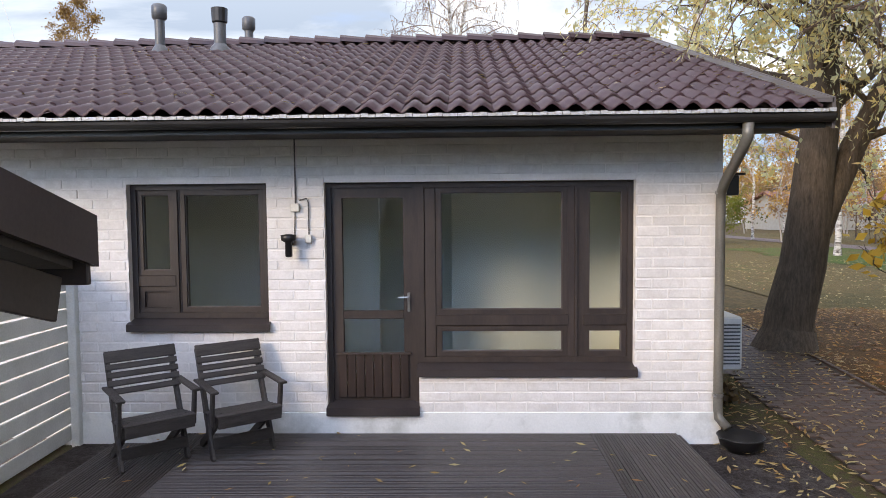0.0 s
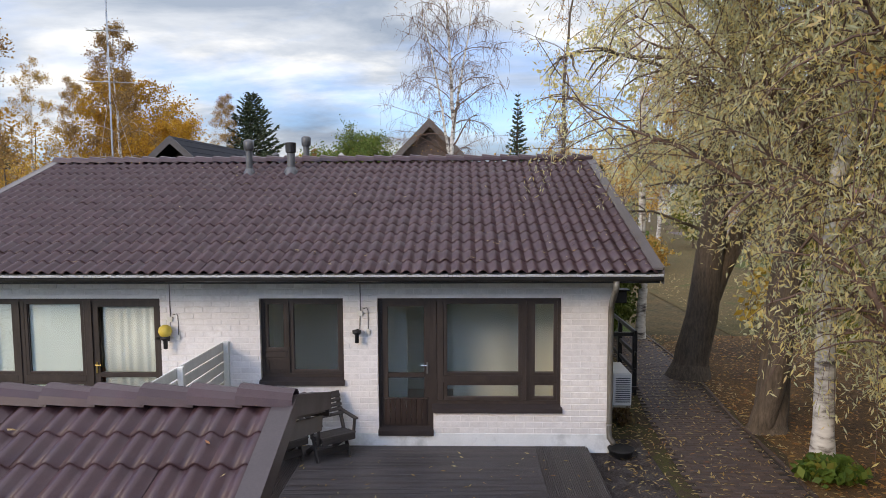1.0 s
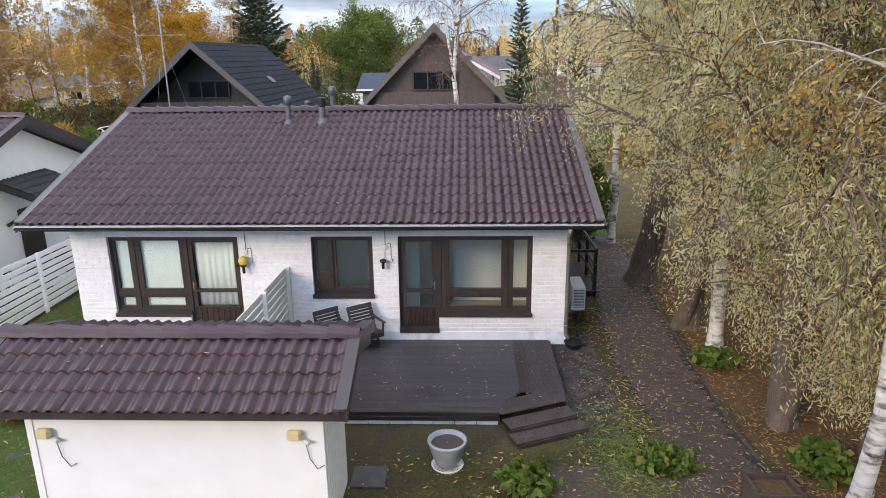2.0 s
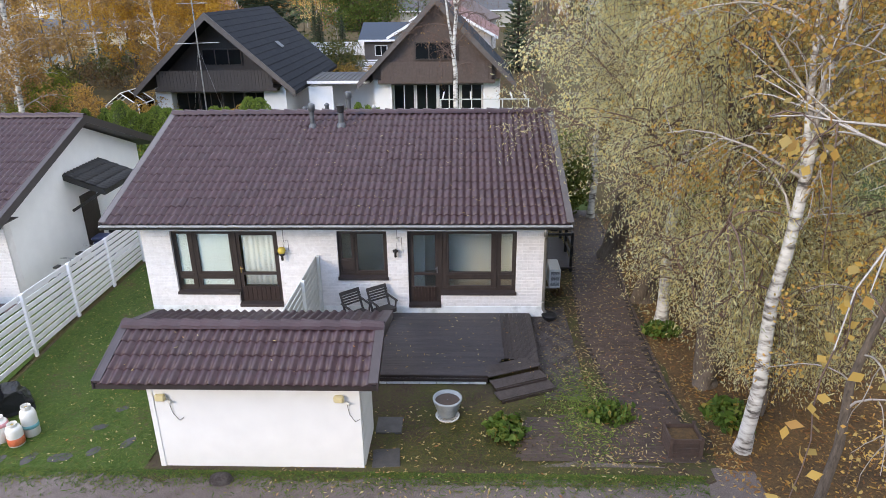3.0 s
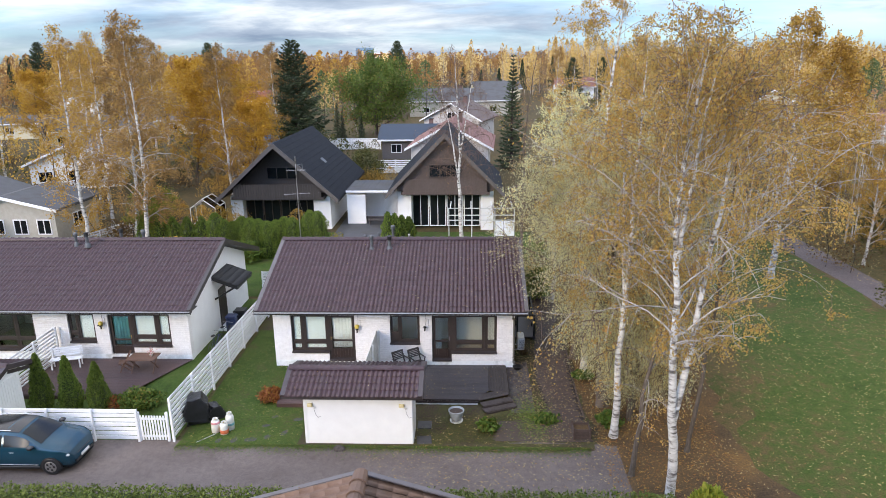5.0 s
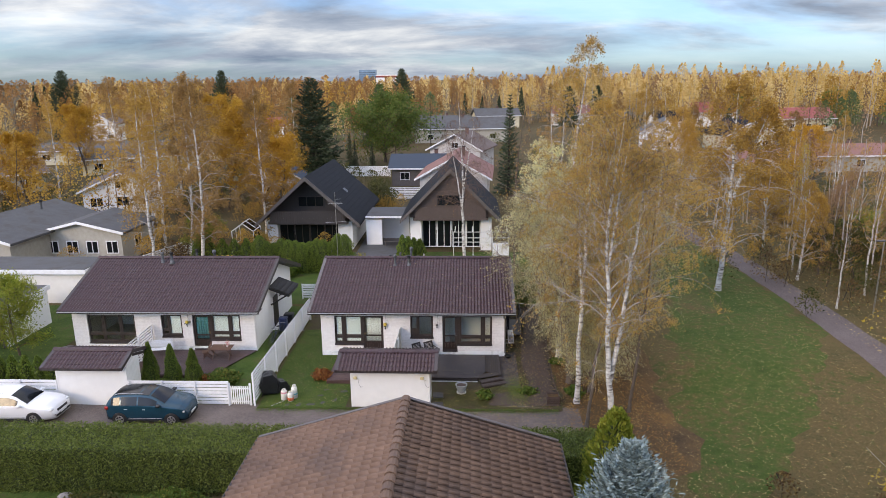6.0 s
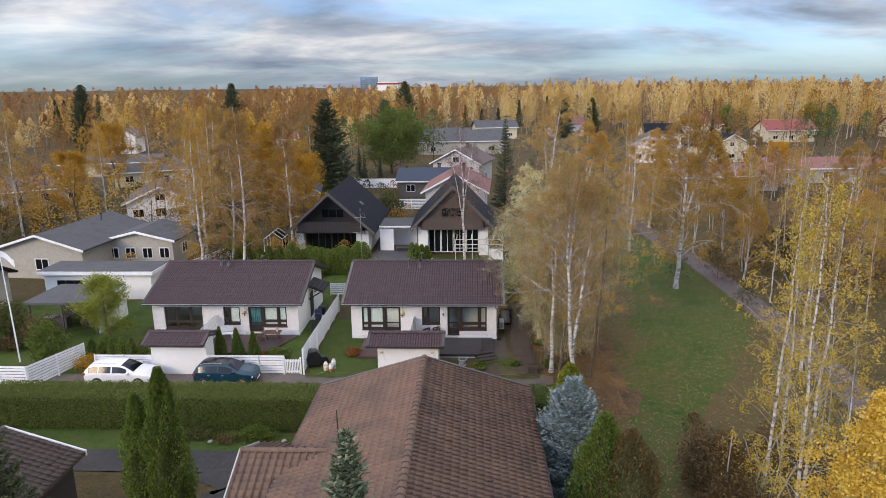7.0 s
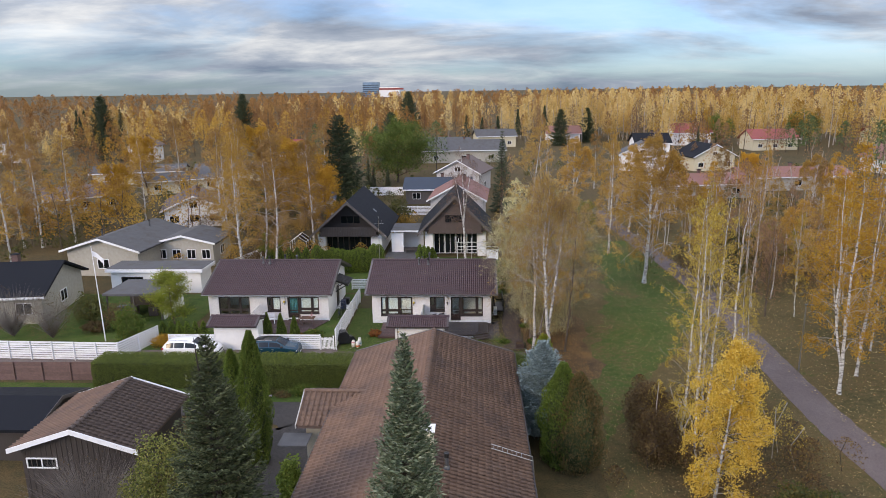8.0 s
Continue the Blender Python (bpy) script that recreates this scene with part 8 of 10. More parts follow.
rg2 = part("roof", Geo().prism([(-3.5, 3.38), (0, 4.52), (3.5, 3.38), (3.5, 3.24), (0, 4.38), (-3.5, 3.24)], "y", 0.0, 6.6), "roof_brown", ng)
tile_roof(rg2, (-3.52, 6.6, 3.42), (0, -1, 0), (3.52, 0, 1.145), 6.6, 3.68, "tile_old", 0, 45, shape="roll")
# same tile as the left slope, its shade put into the darker colour
tile_roof(rg2, (3.52, 0.0, 3.42), (0, 1, 0), (-3.52, 0, 1.145), 6.6, 3.68, "tile_shaded", 0, 46, shape="roll")
ridge_caps(rg2, (0, 0.1, 4.58), (0, 6.5, 4.58), "tile_shaded", 0.3)
for s in (-1, 1):
    for y in (-0.06, 6.6):
        part("verge_board", Geo().prism([(s * 3.56, 3.22), (0, 4.38), (0, 4.66), (s * 3.56, 3.50)], "y", y, y + 0.06), "white_paint", rg2)
house_window(ng, -2.0, 0.40, 2.15, 1.7, 0.62, mat="white_paint", bars=1)
small_house("low dark sheet roofed shed by the lawn", (-31.0, -21.5, 0), 90, 5, 6, 2.0, 0.7, "cladding_dark", "roof_black", 0.4, "front", 1, False, "verge_brown")

# houses on the west side
small_house("beige bungalow with a grey felt roof", (-45.4, 22.3, 0), -4, 9.0, 12.0, 3.15, 1.35, "beige", "roof_grey", 0.6, "front", 1, False, "white_paint")
roof_vent(-47.6, 20.0, 4.0, 0.8, 0.1, 2)
roof_vent(-44.0, 25.0, 4.2, 0.8, 0.1, 2)
small_house("glazed veranda wing of the beige bungalow", (-38.0, 24.0, 0), 0, 7.5, 6.0, 2.9, 0.9, "beige", "roof_grey", 0.5, "front", 4, False, "white_paint")
flat = thing("garage", "long white flat-roofed garage", "garage", (-36.3, 11.0, 0))
part("wall", Geo().box(-5.0, 5.0, -1.4, 1.6, -0.1, 2.35), "render_white", flat)
part("fascia", Geo().box(-5.4, 5.4, -1.8, 2.0, 2.36, 2.72, 0.02), "white_paint", flat)
part("roof", Geo().box(-5.35, 5.35, -1.75, 1.95, 2.724, 2.76, 0.01), "roof_grey", flat)
house_window(flat, -2.6, -1.4, 1.1, 2.4, 0.7, mat="frame", bars=2)
cpt = thing("carport", "grey flat-roofed carport with stored things under it", "carport", (-34.3, 3.1, 0))
part("roof", Geo().box(-2.9, 2.9, -2.6, 2.5, 2.45, 2.68, 0.02), "roof_grey", cpt)
part("fascia", Geo().box(2.904, 2.95, -2.6, 2.5, 2.40, 2.72, 0.005), "white_paint", cpt)
for x in (-2.6, 0, 2.6):
    part("post", Geo().box(x - 0.06, x + 0.06, -2.4, -2.28, -0.1, 2.45, 0.006), "verge_brown", cpt)
part("side_wall", Geo().box(2.7, 2.8, -2.2, 2.3, -0.1, 2.45), "render_white", cpt)
part("back_wall", Geo().box(-2.8, 2.7, 2.2, 2.3, -0.1, 2.45), "cladding_dark", cpt)
for i, (x, mt) in enumerate(((-1.9, "blue_paint"), (-0.9, "verge_brown"), (1.2, "cladding_dark"))):
    ob = thing("stored_crate", "stored crate under the carport", "crate", (-34.3 + x, 2.2, 0), group="stored crates")
    part("body", Geo().box(-0.45, 0.45, -0.35, 0.35, 0, 0.9, 0.02), mt, ob)
    part("lid", Geo().box(-0.47, 0.47, -0.37, 0.37, 0.904, 0.95, 0.01), mt, ob)
small_house("dark tiled house at the west end of the lane", (-48.3, 3.5, 0), 8, 10, 9, 2.9, 2.0, "beige", "roof_black", 0.6, "side", 3, True, "white_paint")
pole = thing("flagpole", "tall white flagpole with a small flag", "flagpole", (-34.4, -4.6, 0))
part("mast", Geo().tube([(0, 0, -0.1), (-0.15, 0, 8.6)], [0.06, 0.03], 10), "white_paint", pole)
part("knob", Geo().lathe([(0.005, 8.72), (0.05, 8.66), (0.005, 8.6)], 8, (-0.15, 0, 0)), "brass", pole)
fl = Geo()
for i in range(9):
    x = i / 8
    fl.v += [(-0.12 + 1.0 * x, 0.1 * math.sin(x * 5), 8.2 - 0.7 * x), (-0.12 + 1.0 * x, 0.1 * math.sin(x * 5), 7.75 - 0.75 * x)]
fl.f = [(2 * i, 2 * i + 1, 2 * i + 3, 2 * i + 2) for i in range(8)]
part("flag", fl, "flag_cloth", pole)
slat_fence("front_fence", "white slatted fence by the flagpole", (-46, -8.4, -0.15), (-30.9, -8.9, -0.15), 1.65, 1.65, 8, "white_paint", 1.9, sw=0.155)
slat_fence("front_fence", "white slatted fence turning in to the yard", (-30.9, -8.9, -0.15), (-29.6, -4.6, -0.1), 1.65, 1.5, 8, "white_paint", 2.1, sw=0.155)
slat_fence("board_fence", "red brown horizontal board fence along the lawn", (-46, -12.8, -0.15), (-30.4, -12.7, -0.15), 1.55, 1.55, 9, "brown_fence", 2.2, sw=0.155)
slat_fence("garden_fence", "white fence behind the neighbouring house", (-31.5, 16.2, 0), (-29.2, 24.0, 0), 1.5, 1.5, 8, "white_paint", 2.2, sw=0.13)
slat_fence("garden_fence", "white fence behind the houses", (-15.0, 10.8, 0), (-11.5, 10.8, 0), 1.2, 1.2, 6, "white_paint", 1.8, sw=0.14)
gh_ = thing("greenhouse", "small white framed greenhouse in the back garden", "greenhouse", (-25.2, 27.5, 0))
gp = [(-1.1, 0), (-1.1, 1.5), (0, 2.3), (1.1, 1.5), (1.1, 0)]
for y in (0, 1.2, 2.4):
    for (a, b), (c, e2) in zip(gp, gp[1:]):
        part("glazing_bar", Geo().bar((a, y, b), (c, y, e2), 0.05, 0.05), "white_paint", gh_)
for a, b in gp:
    part("purlin", Geo().bar((a, 0, b), (a, 2.4, b), 0.05, 0.05), "white_paint", gh_)
for (a, b), (c, e2) in zip(gp, gp[1:]):
    part("pane", Geo().prism([(a, b), (c, e2), (c, e2 + 0.01), (a, b + 0.01)], "y", 0.02, 2.38), "glass", gh_)

# further houses of the suburb
for lb, at, tn, w, d, h, rs, wm, rm, gb in (
    ("white plastered house with a brown roof", (-48.5, 50.5, 0), 20, 9, 12, 3.0, 2.0, "render_white", "roof_brown", "front"),
    ("low cream row house with a grey roof", (-66, 86, 0), 28, 16, 9, 2.8, 1.1, "cream", "roof_grey", "side"),
    ("low cream row house with a grey roof", (-82, 100, 0), 15, 20, 9, 2.8, 1.1, "cream", "roof_grey", "side"),
    ("low cream row house with a grey roof", (-60, 104, 0), 15, 18, 9, 2.8, 1.1, "cream", "roof_grey", "side"),
    ("white two storey house among the trees", (-104, 148, 0), 10, 8, 9, 5.0, 2.4, "render_white", "roof_brown", "front"),
    ("white house with a red roof", (-62, 160, 0), 0, 12, 8, 3.0, 2.2, "render_white", "roof_red", "side"),
    # white wall standing in shade: the grey_white colour carries that shade
    ("house with red tiled roof and white gable", (-3.9, 46.6, 0), -3, 8, 11, 4.9, 2.2, "grey_white", "roof_rust", "front"),
    ("dark blue roofed bungalow with solar panels", (-8.4, 70.5, 0), 0, 12.0, 9, 2.8, 1.5, "verge_brown", "roof_blue", "side"),
    ("white gabled house with a brown roof", (-3.6, 82.5, 0), -15, 9, 10, 4.4, 2.4, "grey_white", "roof_brown", "front"),
    ("long grey roofed house", (-5.0, 142.0, 0), 5, 24, 12, 3.6, 2.4, "beige", "roof_grey", "side"),
    ("white house far down the street", (-10, 165.0, 0), 0, 14, 9, 3.5, 1.6, "render_white", "roof_grey", "side"),
    ("white house with pale roof", (6, 190.0, 0), 10, 14, 9, 4, 2.0, "cream", "roof_grey", "side"),
    ("small house with a blue grey roof behind the golden tree", (-29.2, 58.0, 0), 10, 5, 7, 2.8, 1.6, "grey_white", "roof_blue", "front"),
    ("white gabled house in the east", (42, 118, 0), -10, 11, 10, 4.2, 2.6, "render_white", "roof_grey", "front"),
    ("white house with a dark roof", (52, 150, 0), 0, 10, 9, 4.4, 2.4, "render_white", "roof_black", "side"),
    ("cream gabled house with a brown roof", (58, 118, 0), 12, 11, 10, 3.6, 2.8, "cream", "roof_black", "front"),
    ("cream house with a bright red roof", (95.6, 169, 0), 6, 15, 9, 3.8, 2.6, "cream", "roof_red", "side"),
    ("house with a red roof", (76, 190, 0), 0, 13, 9, 4.6, 2.8, "render_white", "roof_red", "side"),
    ("white house with a rust red roof", (100, 108, 0), 14, 10, 10, 3.6, 2.8, "render_white", "roof_rust", "front"),
    ("brown roofed row house behind the trees", (64, 84, 0), 4, 22, 9, 2.8, 1.4, "beige", "roof_rust", "side"),
    ("brown roofed row house behind the trees", (42, 74, 0), 8, 18, 9, 2.8, 1.4, "beige", "roof_rust", "side"),
    ("red roofed house at the forest edge", (140, 180, 0), 0, 13, 9, 4, 2.6, "cream", "roof_red", "side"),
    ("white house at the forest edge", (32, 200, 0), 0, 12, 9, 4, 2.4, "render_white", "roof_rust", "side"),
    ("white house beyond the west trees", (-150, 150, 0), 10, 11, 9, 4, 2.4, "render_white", "roof_grey", "front"),
    ("house between the west trees", (-75, 62, 0), 40, 12, 9, 2.9, 1.6, "beige", "roof_brown", "side"),
):
    if rm == "roof_blue" and "roof_blue" not in M:
        M["roof_blue"] = surface("blue grey roof sheet", (0.018, 0.030, 0.050), (0.030, 0.048, 0.075), 2, 0.75, bump=0.1)
    small_house(lb, at, tn, w, d, h, rs, wm, rm, 0.6, gb, 3, True)
sp = thing("solar_panel", "blue solar panels on the bungalow roof", "solar panel", (-9.6, 67.2, 3.05))
for i in range(3):
    for j in range(2):
        part("cell_panel", Geo().box(i * 1.05, i * 1.05 + 1.0, j * 0.85, j * 0.85 + 0.8, 0, 0.05, 0.01, pose(0, 0, 0.12, 20.7)), "solar", sp)
        part("panel_frame", Geo().box(i * 1.05 - 0.02, i * 1.05 + 1.02, j * 0.85 - 0.02, j * 0.85 + 0.82, -0.03, -0.004, 0, pose(0, 0, 0.12, 20.7)), "white_paint", sp)
slat_fence("garden_fence", "white garden fence by the far bungalow", (-14, 54, 0), (-8.5, 54, 0), 1.7, 1.7, 7, "white_paint", 2.3, sw=0.15)
slat_fence("garden_fence", "white garden fence behind the black roofed house", (-25, 76, 0), (-15.9, 76, 0), 1.8, 1.8, 8, "white_paint", 2.3, sw=0.2)

tower = thing("office_tower", "blue glass office block on the horizon", "office block", (-228, 1500, 0))
part("body", Geo().box(-22, 14, -12, 12, -2, 33), "tower_glass", tower)
for i in range(6):
    part("floor_band", Geo().box(-22.3, 14.3, -12.3, -12.05, 4 + i * 4.4, 5 + i * 4.4), "roof_black", tower)
part("low_wing", Geo().box(14.5, 60, -10, 12, -2, 22), "render_white", tower)
part("red_band", Geo().box(14.5, 70, -10.4, -10.1, 16, 20), "roof_red", tower)


def street_lamp(at, h, turn, label):
    ob = thing("street_lamp", label, "street lamp", at, turn, group="street lamps")
    part("pole", Geo().tube([(0, 0, -0.1), (0, 0, h)], [0.06, 0.04], 8), "steel", ob)
    part("head", Geo().box(-0.55, 0.1, -0.1, 0.1, h, h + 0.09, 0.02), "vent", ob)
    return ob


street_lamp((26.2, 8.0, 0), 5.2, 0, "grey park lamp post by the path")
street_lamp((23.25, -10.3, 0), 5.2, 180, "grey park lamp post on the lawn")
street_lamp((-70, 64, 0), 7, 0, "street lamp between the west houses")

# ---- trees ----
WIL = [(0, 0.8), (0.3, 1.0), (0.6, 0.95), (0.85, 0.7), (1.0, 0.3)]
BIR = [(0, 0.5), (0.3, 1.0), (0.5, 0.95), (0.75, 0.62), (1.0, 0.12)]
OAK = [(0, 0.7), (0.3, 1.0), (0.6, 0.95), (0.85, 0.65), (1.0, 0.3)]
WIL2 = [(0.30, 0.8), (0.5, 1.0), (0.8, 0.8), (1.0, 0.2)]
DOME = [(0.36, 0.35), (0.5, 1.0), (0.65, 0.95), (0.82, 0.6), (1.0, 0.06)]
ARCH = [(0.32, 0.4), (0.46, 1.0), (0.62, 0.92), (0.82, 0.58), (1.0, 0.06)]
TALL = [(0.30, 0.8), (0.5, 1.0), (0.7, 0.75), (0.88, 0.4), (1.0, 0.05)]
SLIM = [(0.16, 0.7), (0.35, 1.0), (0.6, 0.85), (0.85, 0.45), (1.0, 0.06)]
# willows by the corner of the house
for lb, at, h, r, seed, bark, r0, bare, limbs, leaves, low, lean in (
    ("willow with furrowed trunk and hanging yellow green leaves", (3.05, 1.1, 0), 11.8, 4.0, 11, "bark", 0.30, 0.36, 30, 130000, 2.4, (0.02, 0.02)),
    ("willow with grey trunk and dense hanging leaves", (3.5, -3.1, -0.12), 10.4, 3.1, 13, "bark", 0.27, 0.13, 30, 125000, 0.9, (0.03, 0.0)),
    ("willow with pale bark hung with narrow leaves", (6.4, -0.6, 0), 10.5, 3.4, 18, "bark", 0.26, 0.2, 24, 50000, 0.5, (0.05, 0.0)),
):
    broadleaf("willow_tree", lb, "willow", at, h, r, WIL, seed, bark, "twig", "leaf_willow", r0, bare, limbs, 22, leaves, 0.050, 0.75, 0.1, 0.6, lean, 0.95, 0.44, 0.24, 2, group="willows", low=low, strands=6, strand=2.7)
birch("dark trunked forked willow leaning beside the paved path", (2.77, 4.54, 0), [(0, 0.12, 0.0, 12.0, 0.40), (1.5, 0.42, -0.08, 8.6, 0.25)], 3.6, WIL2, 12, "leaf_willow", 16000, 0.055, 26, 6, 3, rise=1.1, hang=1.0, spread=0.12,
      bark="bark", wood="bark", group="willows", name="willow_tree", category="willow")
broadleaf("willow_tree", "young willow shoots hung with narrow leaves", "willow", (4.3, -4.2, -0.15), 4.6, 1.9, WIL, 23, "bark", "twig", "leaf_willow", 0.09, 0.12, 22, 20, 45000, 0.050, 0.8, 0.1, 0.6, (0.0, 0.0), 0.85, 0.40, 0.2, 3, group="willows", low=0.7, strands=5, strand=2.0)
birch("white birch trunk among the willows", (3.1, -0.55, 0), [(0, 0.05, 0.0, 18.6, 0.16)], 2.7, [(0.42, 0.7), (0.6, 1.0), (0.8, 0.6), (1, 0.05)], 14, leaves=14000, size=0.04)
birch("tall birch with white trunk and thin yellow leaves", (3.45, -5.55, -0.15), [(0, 0.0, -0.07, 14.6, 0.15), (5.6, -0.09, -0.02, 12.6, 0.07)], 3.1, ARCH, 15, leaves=21000, size=0.036, limbs=38)
birch("large forked birch with white trunk and arching branches", (4.28, -10.25, -0.15), [(0, -0.035, -0.06, 15.2, 0.165), (3.4, 0.11, 0.0, 13.6, 0.12), (8.5, 0.10, -0.12, 14.2, 0.07)], 4.2, DOME, 16, leaves=31000, size=0.036, limbs=44, subs=7, sag=0.6)
birch("leaning thin grey birch", (3.5, -8.1, -0.15), [(0, 0.16, 0.05, 8.5, 0.10)], 1.7, TALL, 17, leaves=2500, limbs=16, bark="bark")
birch("slim birch leaning over the lawn", (5.9, -6.6, -0.1), [(0, 0.05, -0.02, 13.2, 0.085)], 3.0, DOME, 19, leaves=16000, size=0.036, limbs=34, bark="bark")
birch("thin birch trunk behind the heat pump", (2.75, 8.6, 0), [(0, 0.0, 0.0, 12.5, 0.14)], 2.2, TALL, 20, "leaf_willow", 6000, 0.045, 24)
# bare birches behind the ridge
birch("bare white birch with forked trunk and fine hanging twigs", (-2.6, 18.8, 0), [(0, -0.03, 0.0, 14.6, 0.17), (4.6, -0.18, 0.0, 12.0, 0.08), (7.0, 0.12, 0.05, 13.2, 0.07)], 2.6, ARCH, 21, "leaf_rust", 700, 0.035, 34, 7, 4, wood="twig", hang=1.0)
birch("thin bare birch with a few brown leaves", (1.6, 15.0, 0), [(0, 0.02, 0.0, 14.5, 0.13)], 2.2, SLIM, 22, "leaf_rust", 1200, 0.04, 30, 6, 3, bark="bark", wood="twig")

# prototypes that are set out again further off
rust = birch("tall orange brown birch behind the houses", (-25.1, 16.7, 0), [(0, 0.01, 0, 17.2, 0.17)], 2.9, SLIM, 31, "leaf_rust", 15000, 0.065, 36, 5, 1, spread=0.18, group="rusty birches", fine=3)
rust2 = birch("orange birch with a white stem", (-29.2, 16.6, 0), [(0, -0.01, 0, 16.3, 0.16)], 2.5, SLIM, 32, "leaf_orange", 9000, 0.06, 34, 5, 1, spread=0.18, group="rusty birches", fine=3)
gold = broadleaf("golden_tree", "golden orange broad crowned tree", "tree", (-28.0, 44.0, 0), 13.2, 5.2, OAK, 33, "bark", "twig", "leaf_orange_gold", 0.2, 0.10, 36, 16, 22000, 0.10, 0.75, 0.3, 0.15, (0, 0), None, 1.2, 0.36, group="golden trees")
sparse = birch("slender birch with sparse yellow leaves", (11.4, -20.1, -0.15), [(0, 0.01, 0, 15.6, 0.085)], 2.1, SLIM, 34, "leaf_yellow", 5600, 0.042, 40, 4, 2, rise=1.8, sag=0.7, group="slender birches", fine=3)
bare2 = birch("nearly bare slender birch in the park", (20.3, -5.2, -0.15), [(0, 0.0, 0, 13.5, 0.11)], 1.8, TALL, 35, "leaf_orange", 1600, 0.045, 30, 4, 2, rise=1.8, sag=0.7, group="slender birches", fine=3)
yellow = birch("small bright yellow birch full of leaves", (10.75, -28.0, -0.15), [(0, 0.07, 0, 9.4, 0.09)], 1.75, [(0.08, 0.7), (0.3, 1), (0.6, 0.85), (0.85, 0.5), (1, 0.06)], 36, "leaf_gold", 30000, 0.05, 44, 6, 2, spread=0.14, fine=3)
parkb = birch("park birch with orange yellow leaves", (24.3, -14.1, -0.15), [(0, 0.02, 0, 18.0, 0.13), (1.2, -0.06, 0.03, 16.0, 0.09)], 2.7, SLIM, 37, "leaf_orange_gold", 13000, 0.06, 34, 5, 1, spread=0.18, group="park birches", fine=3)
rpark = birch("rusty orange park birch with a white trunk", (17.2, 13.2, 0), [(0, 0.01, 0, 16.5, 0.22), (6.5, 0.28, -0.1, 14.5, 0.12)], 4.6, [(0.14, 0.7), (0.3, 1.0), (0.55, 0.8), (0.8, 0.4), (1, 0.06)], 38, "leaf_orange", 26000, 0.07, 40, 6, 2, spread=0.16, group="park birches", fine=3)
maple = broadleaf("oak_tree", "green broad crowned oak behind the houses", "oak", (-19.2, 96.0, 0), 11.6, 8.0, OAK, 39, "bark_dark", "twig", "leaf_oak", 0.3, 0.12, 44, 18, 26000, 0.16, 0.45, 0.1, 0.1, (0, 0), None, 1.3, 0.85)
spr = conifer("spruce_tree", "tall dark spruce behind the gabled houses", (-27.8, 71.7, 0), 16.4, 5.4, 40, "needle_far", 120, 0.34, 40, 0.03, 0.35, 0.5, 0.55, group="spruces")
pinef = conifer("spruce_tree", "narrow dark spruce in the suburb", (3.3, 57.4, 0), 14.2, 2.2, 41, "needle_far", 70, 0.24, 30, 0.03, 0.3, 0.5, 0.8, group="spruces")
round_bush = broadleaf("garden_tree", "small yellow green garden tree", "tree", (-30.0, -0.3, 0), 4.6, 2.2, OAK, 42, "bark", "twig", "leaf_lime", 0.08, 0.06, 26, 12, 14000, 0.06, 0.6, 0.3, 0.1, (0, 0), None, 1.2, 0.4, group="garden trees")


brown = broadleaf("park_tree", "thin brown leaved tree in the park", "tree", (25.8, 2.0, -0.15), 9.5, 2.2, BIR, 45, "bark", "twig", "leaf_far_brown", 0.09, 0.15, 24, 10, 3000, 0.06, 0.9, 0.3, 0.2, (0.0, 0), None, 1.2, 0.4, group="brown park trees")


def again(ob, x, y, scale=1.0, turn=None, z=None, tall=1.0):
    r = random.Random(int(x * 37 + y * 91))
    s = Matrix.Diagonal((scale, scale, scale * tall, 1))
    return copy_thing(ob, pose(x, y, ground_z(x, y) if z is None else z, 0, 0, r.uniform(0, 360) if turn is None else turn) @ s)


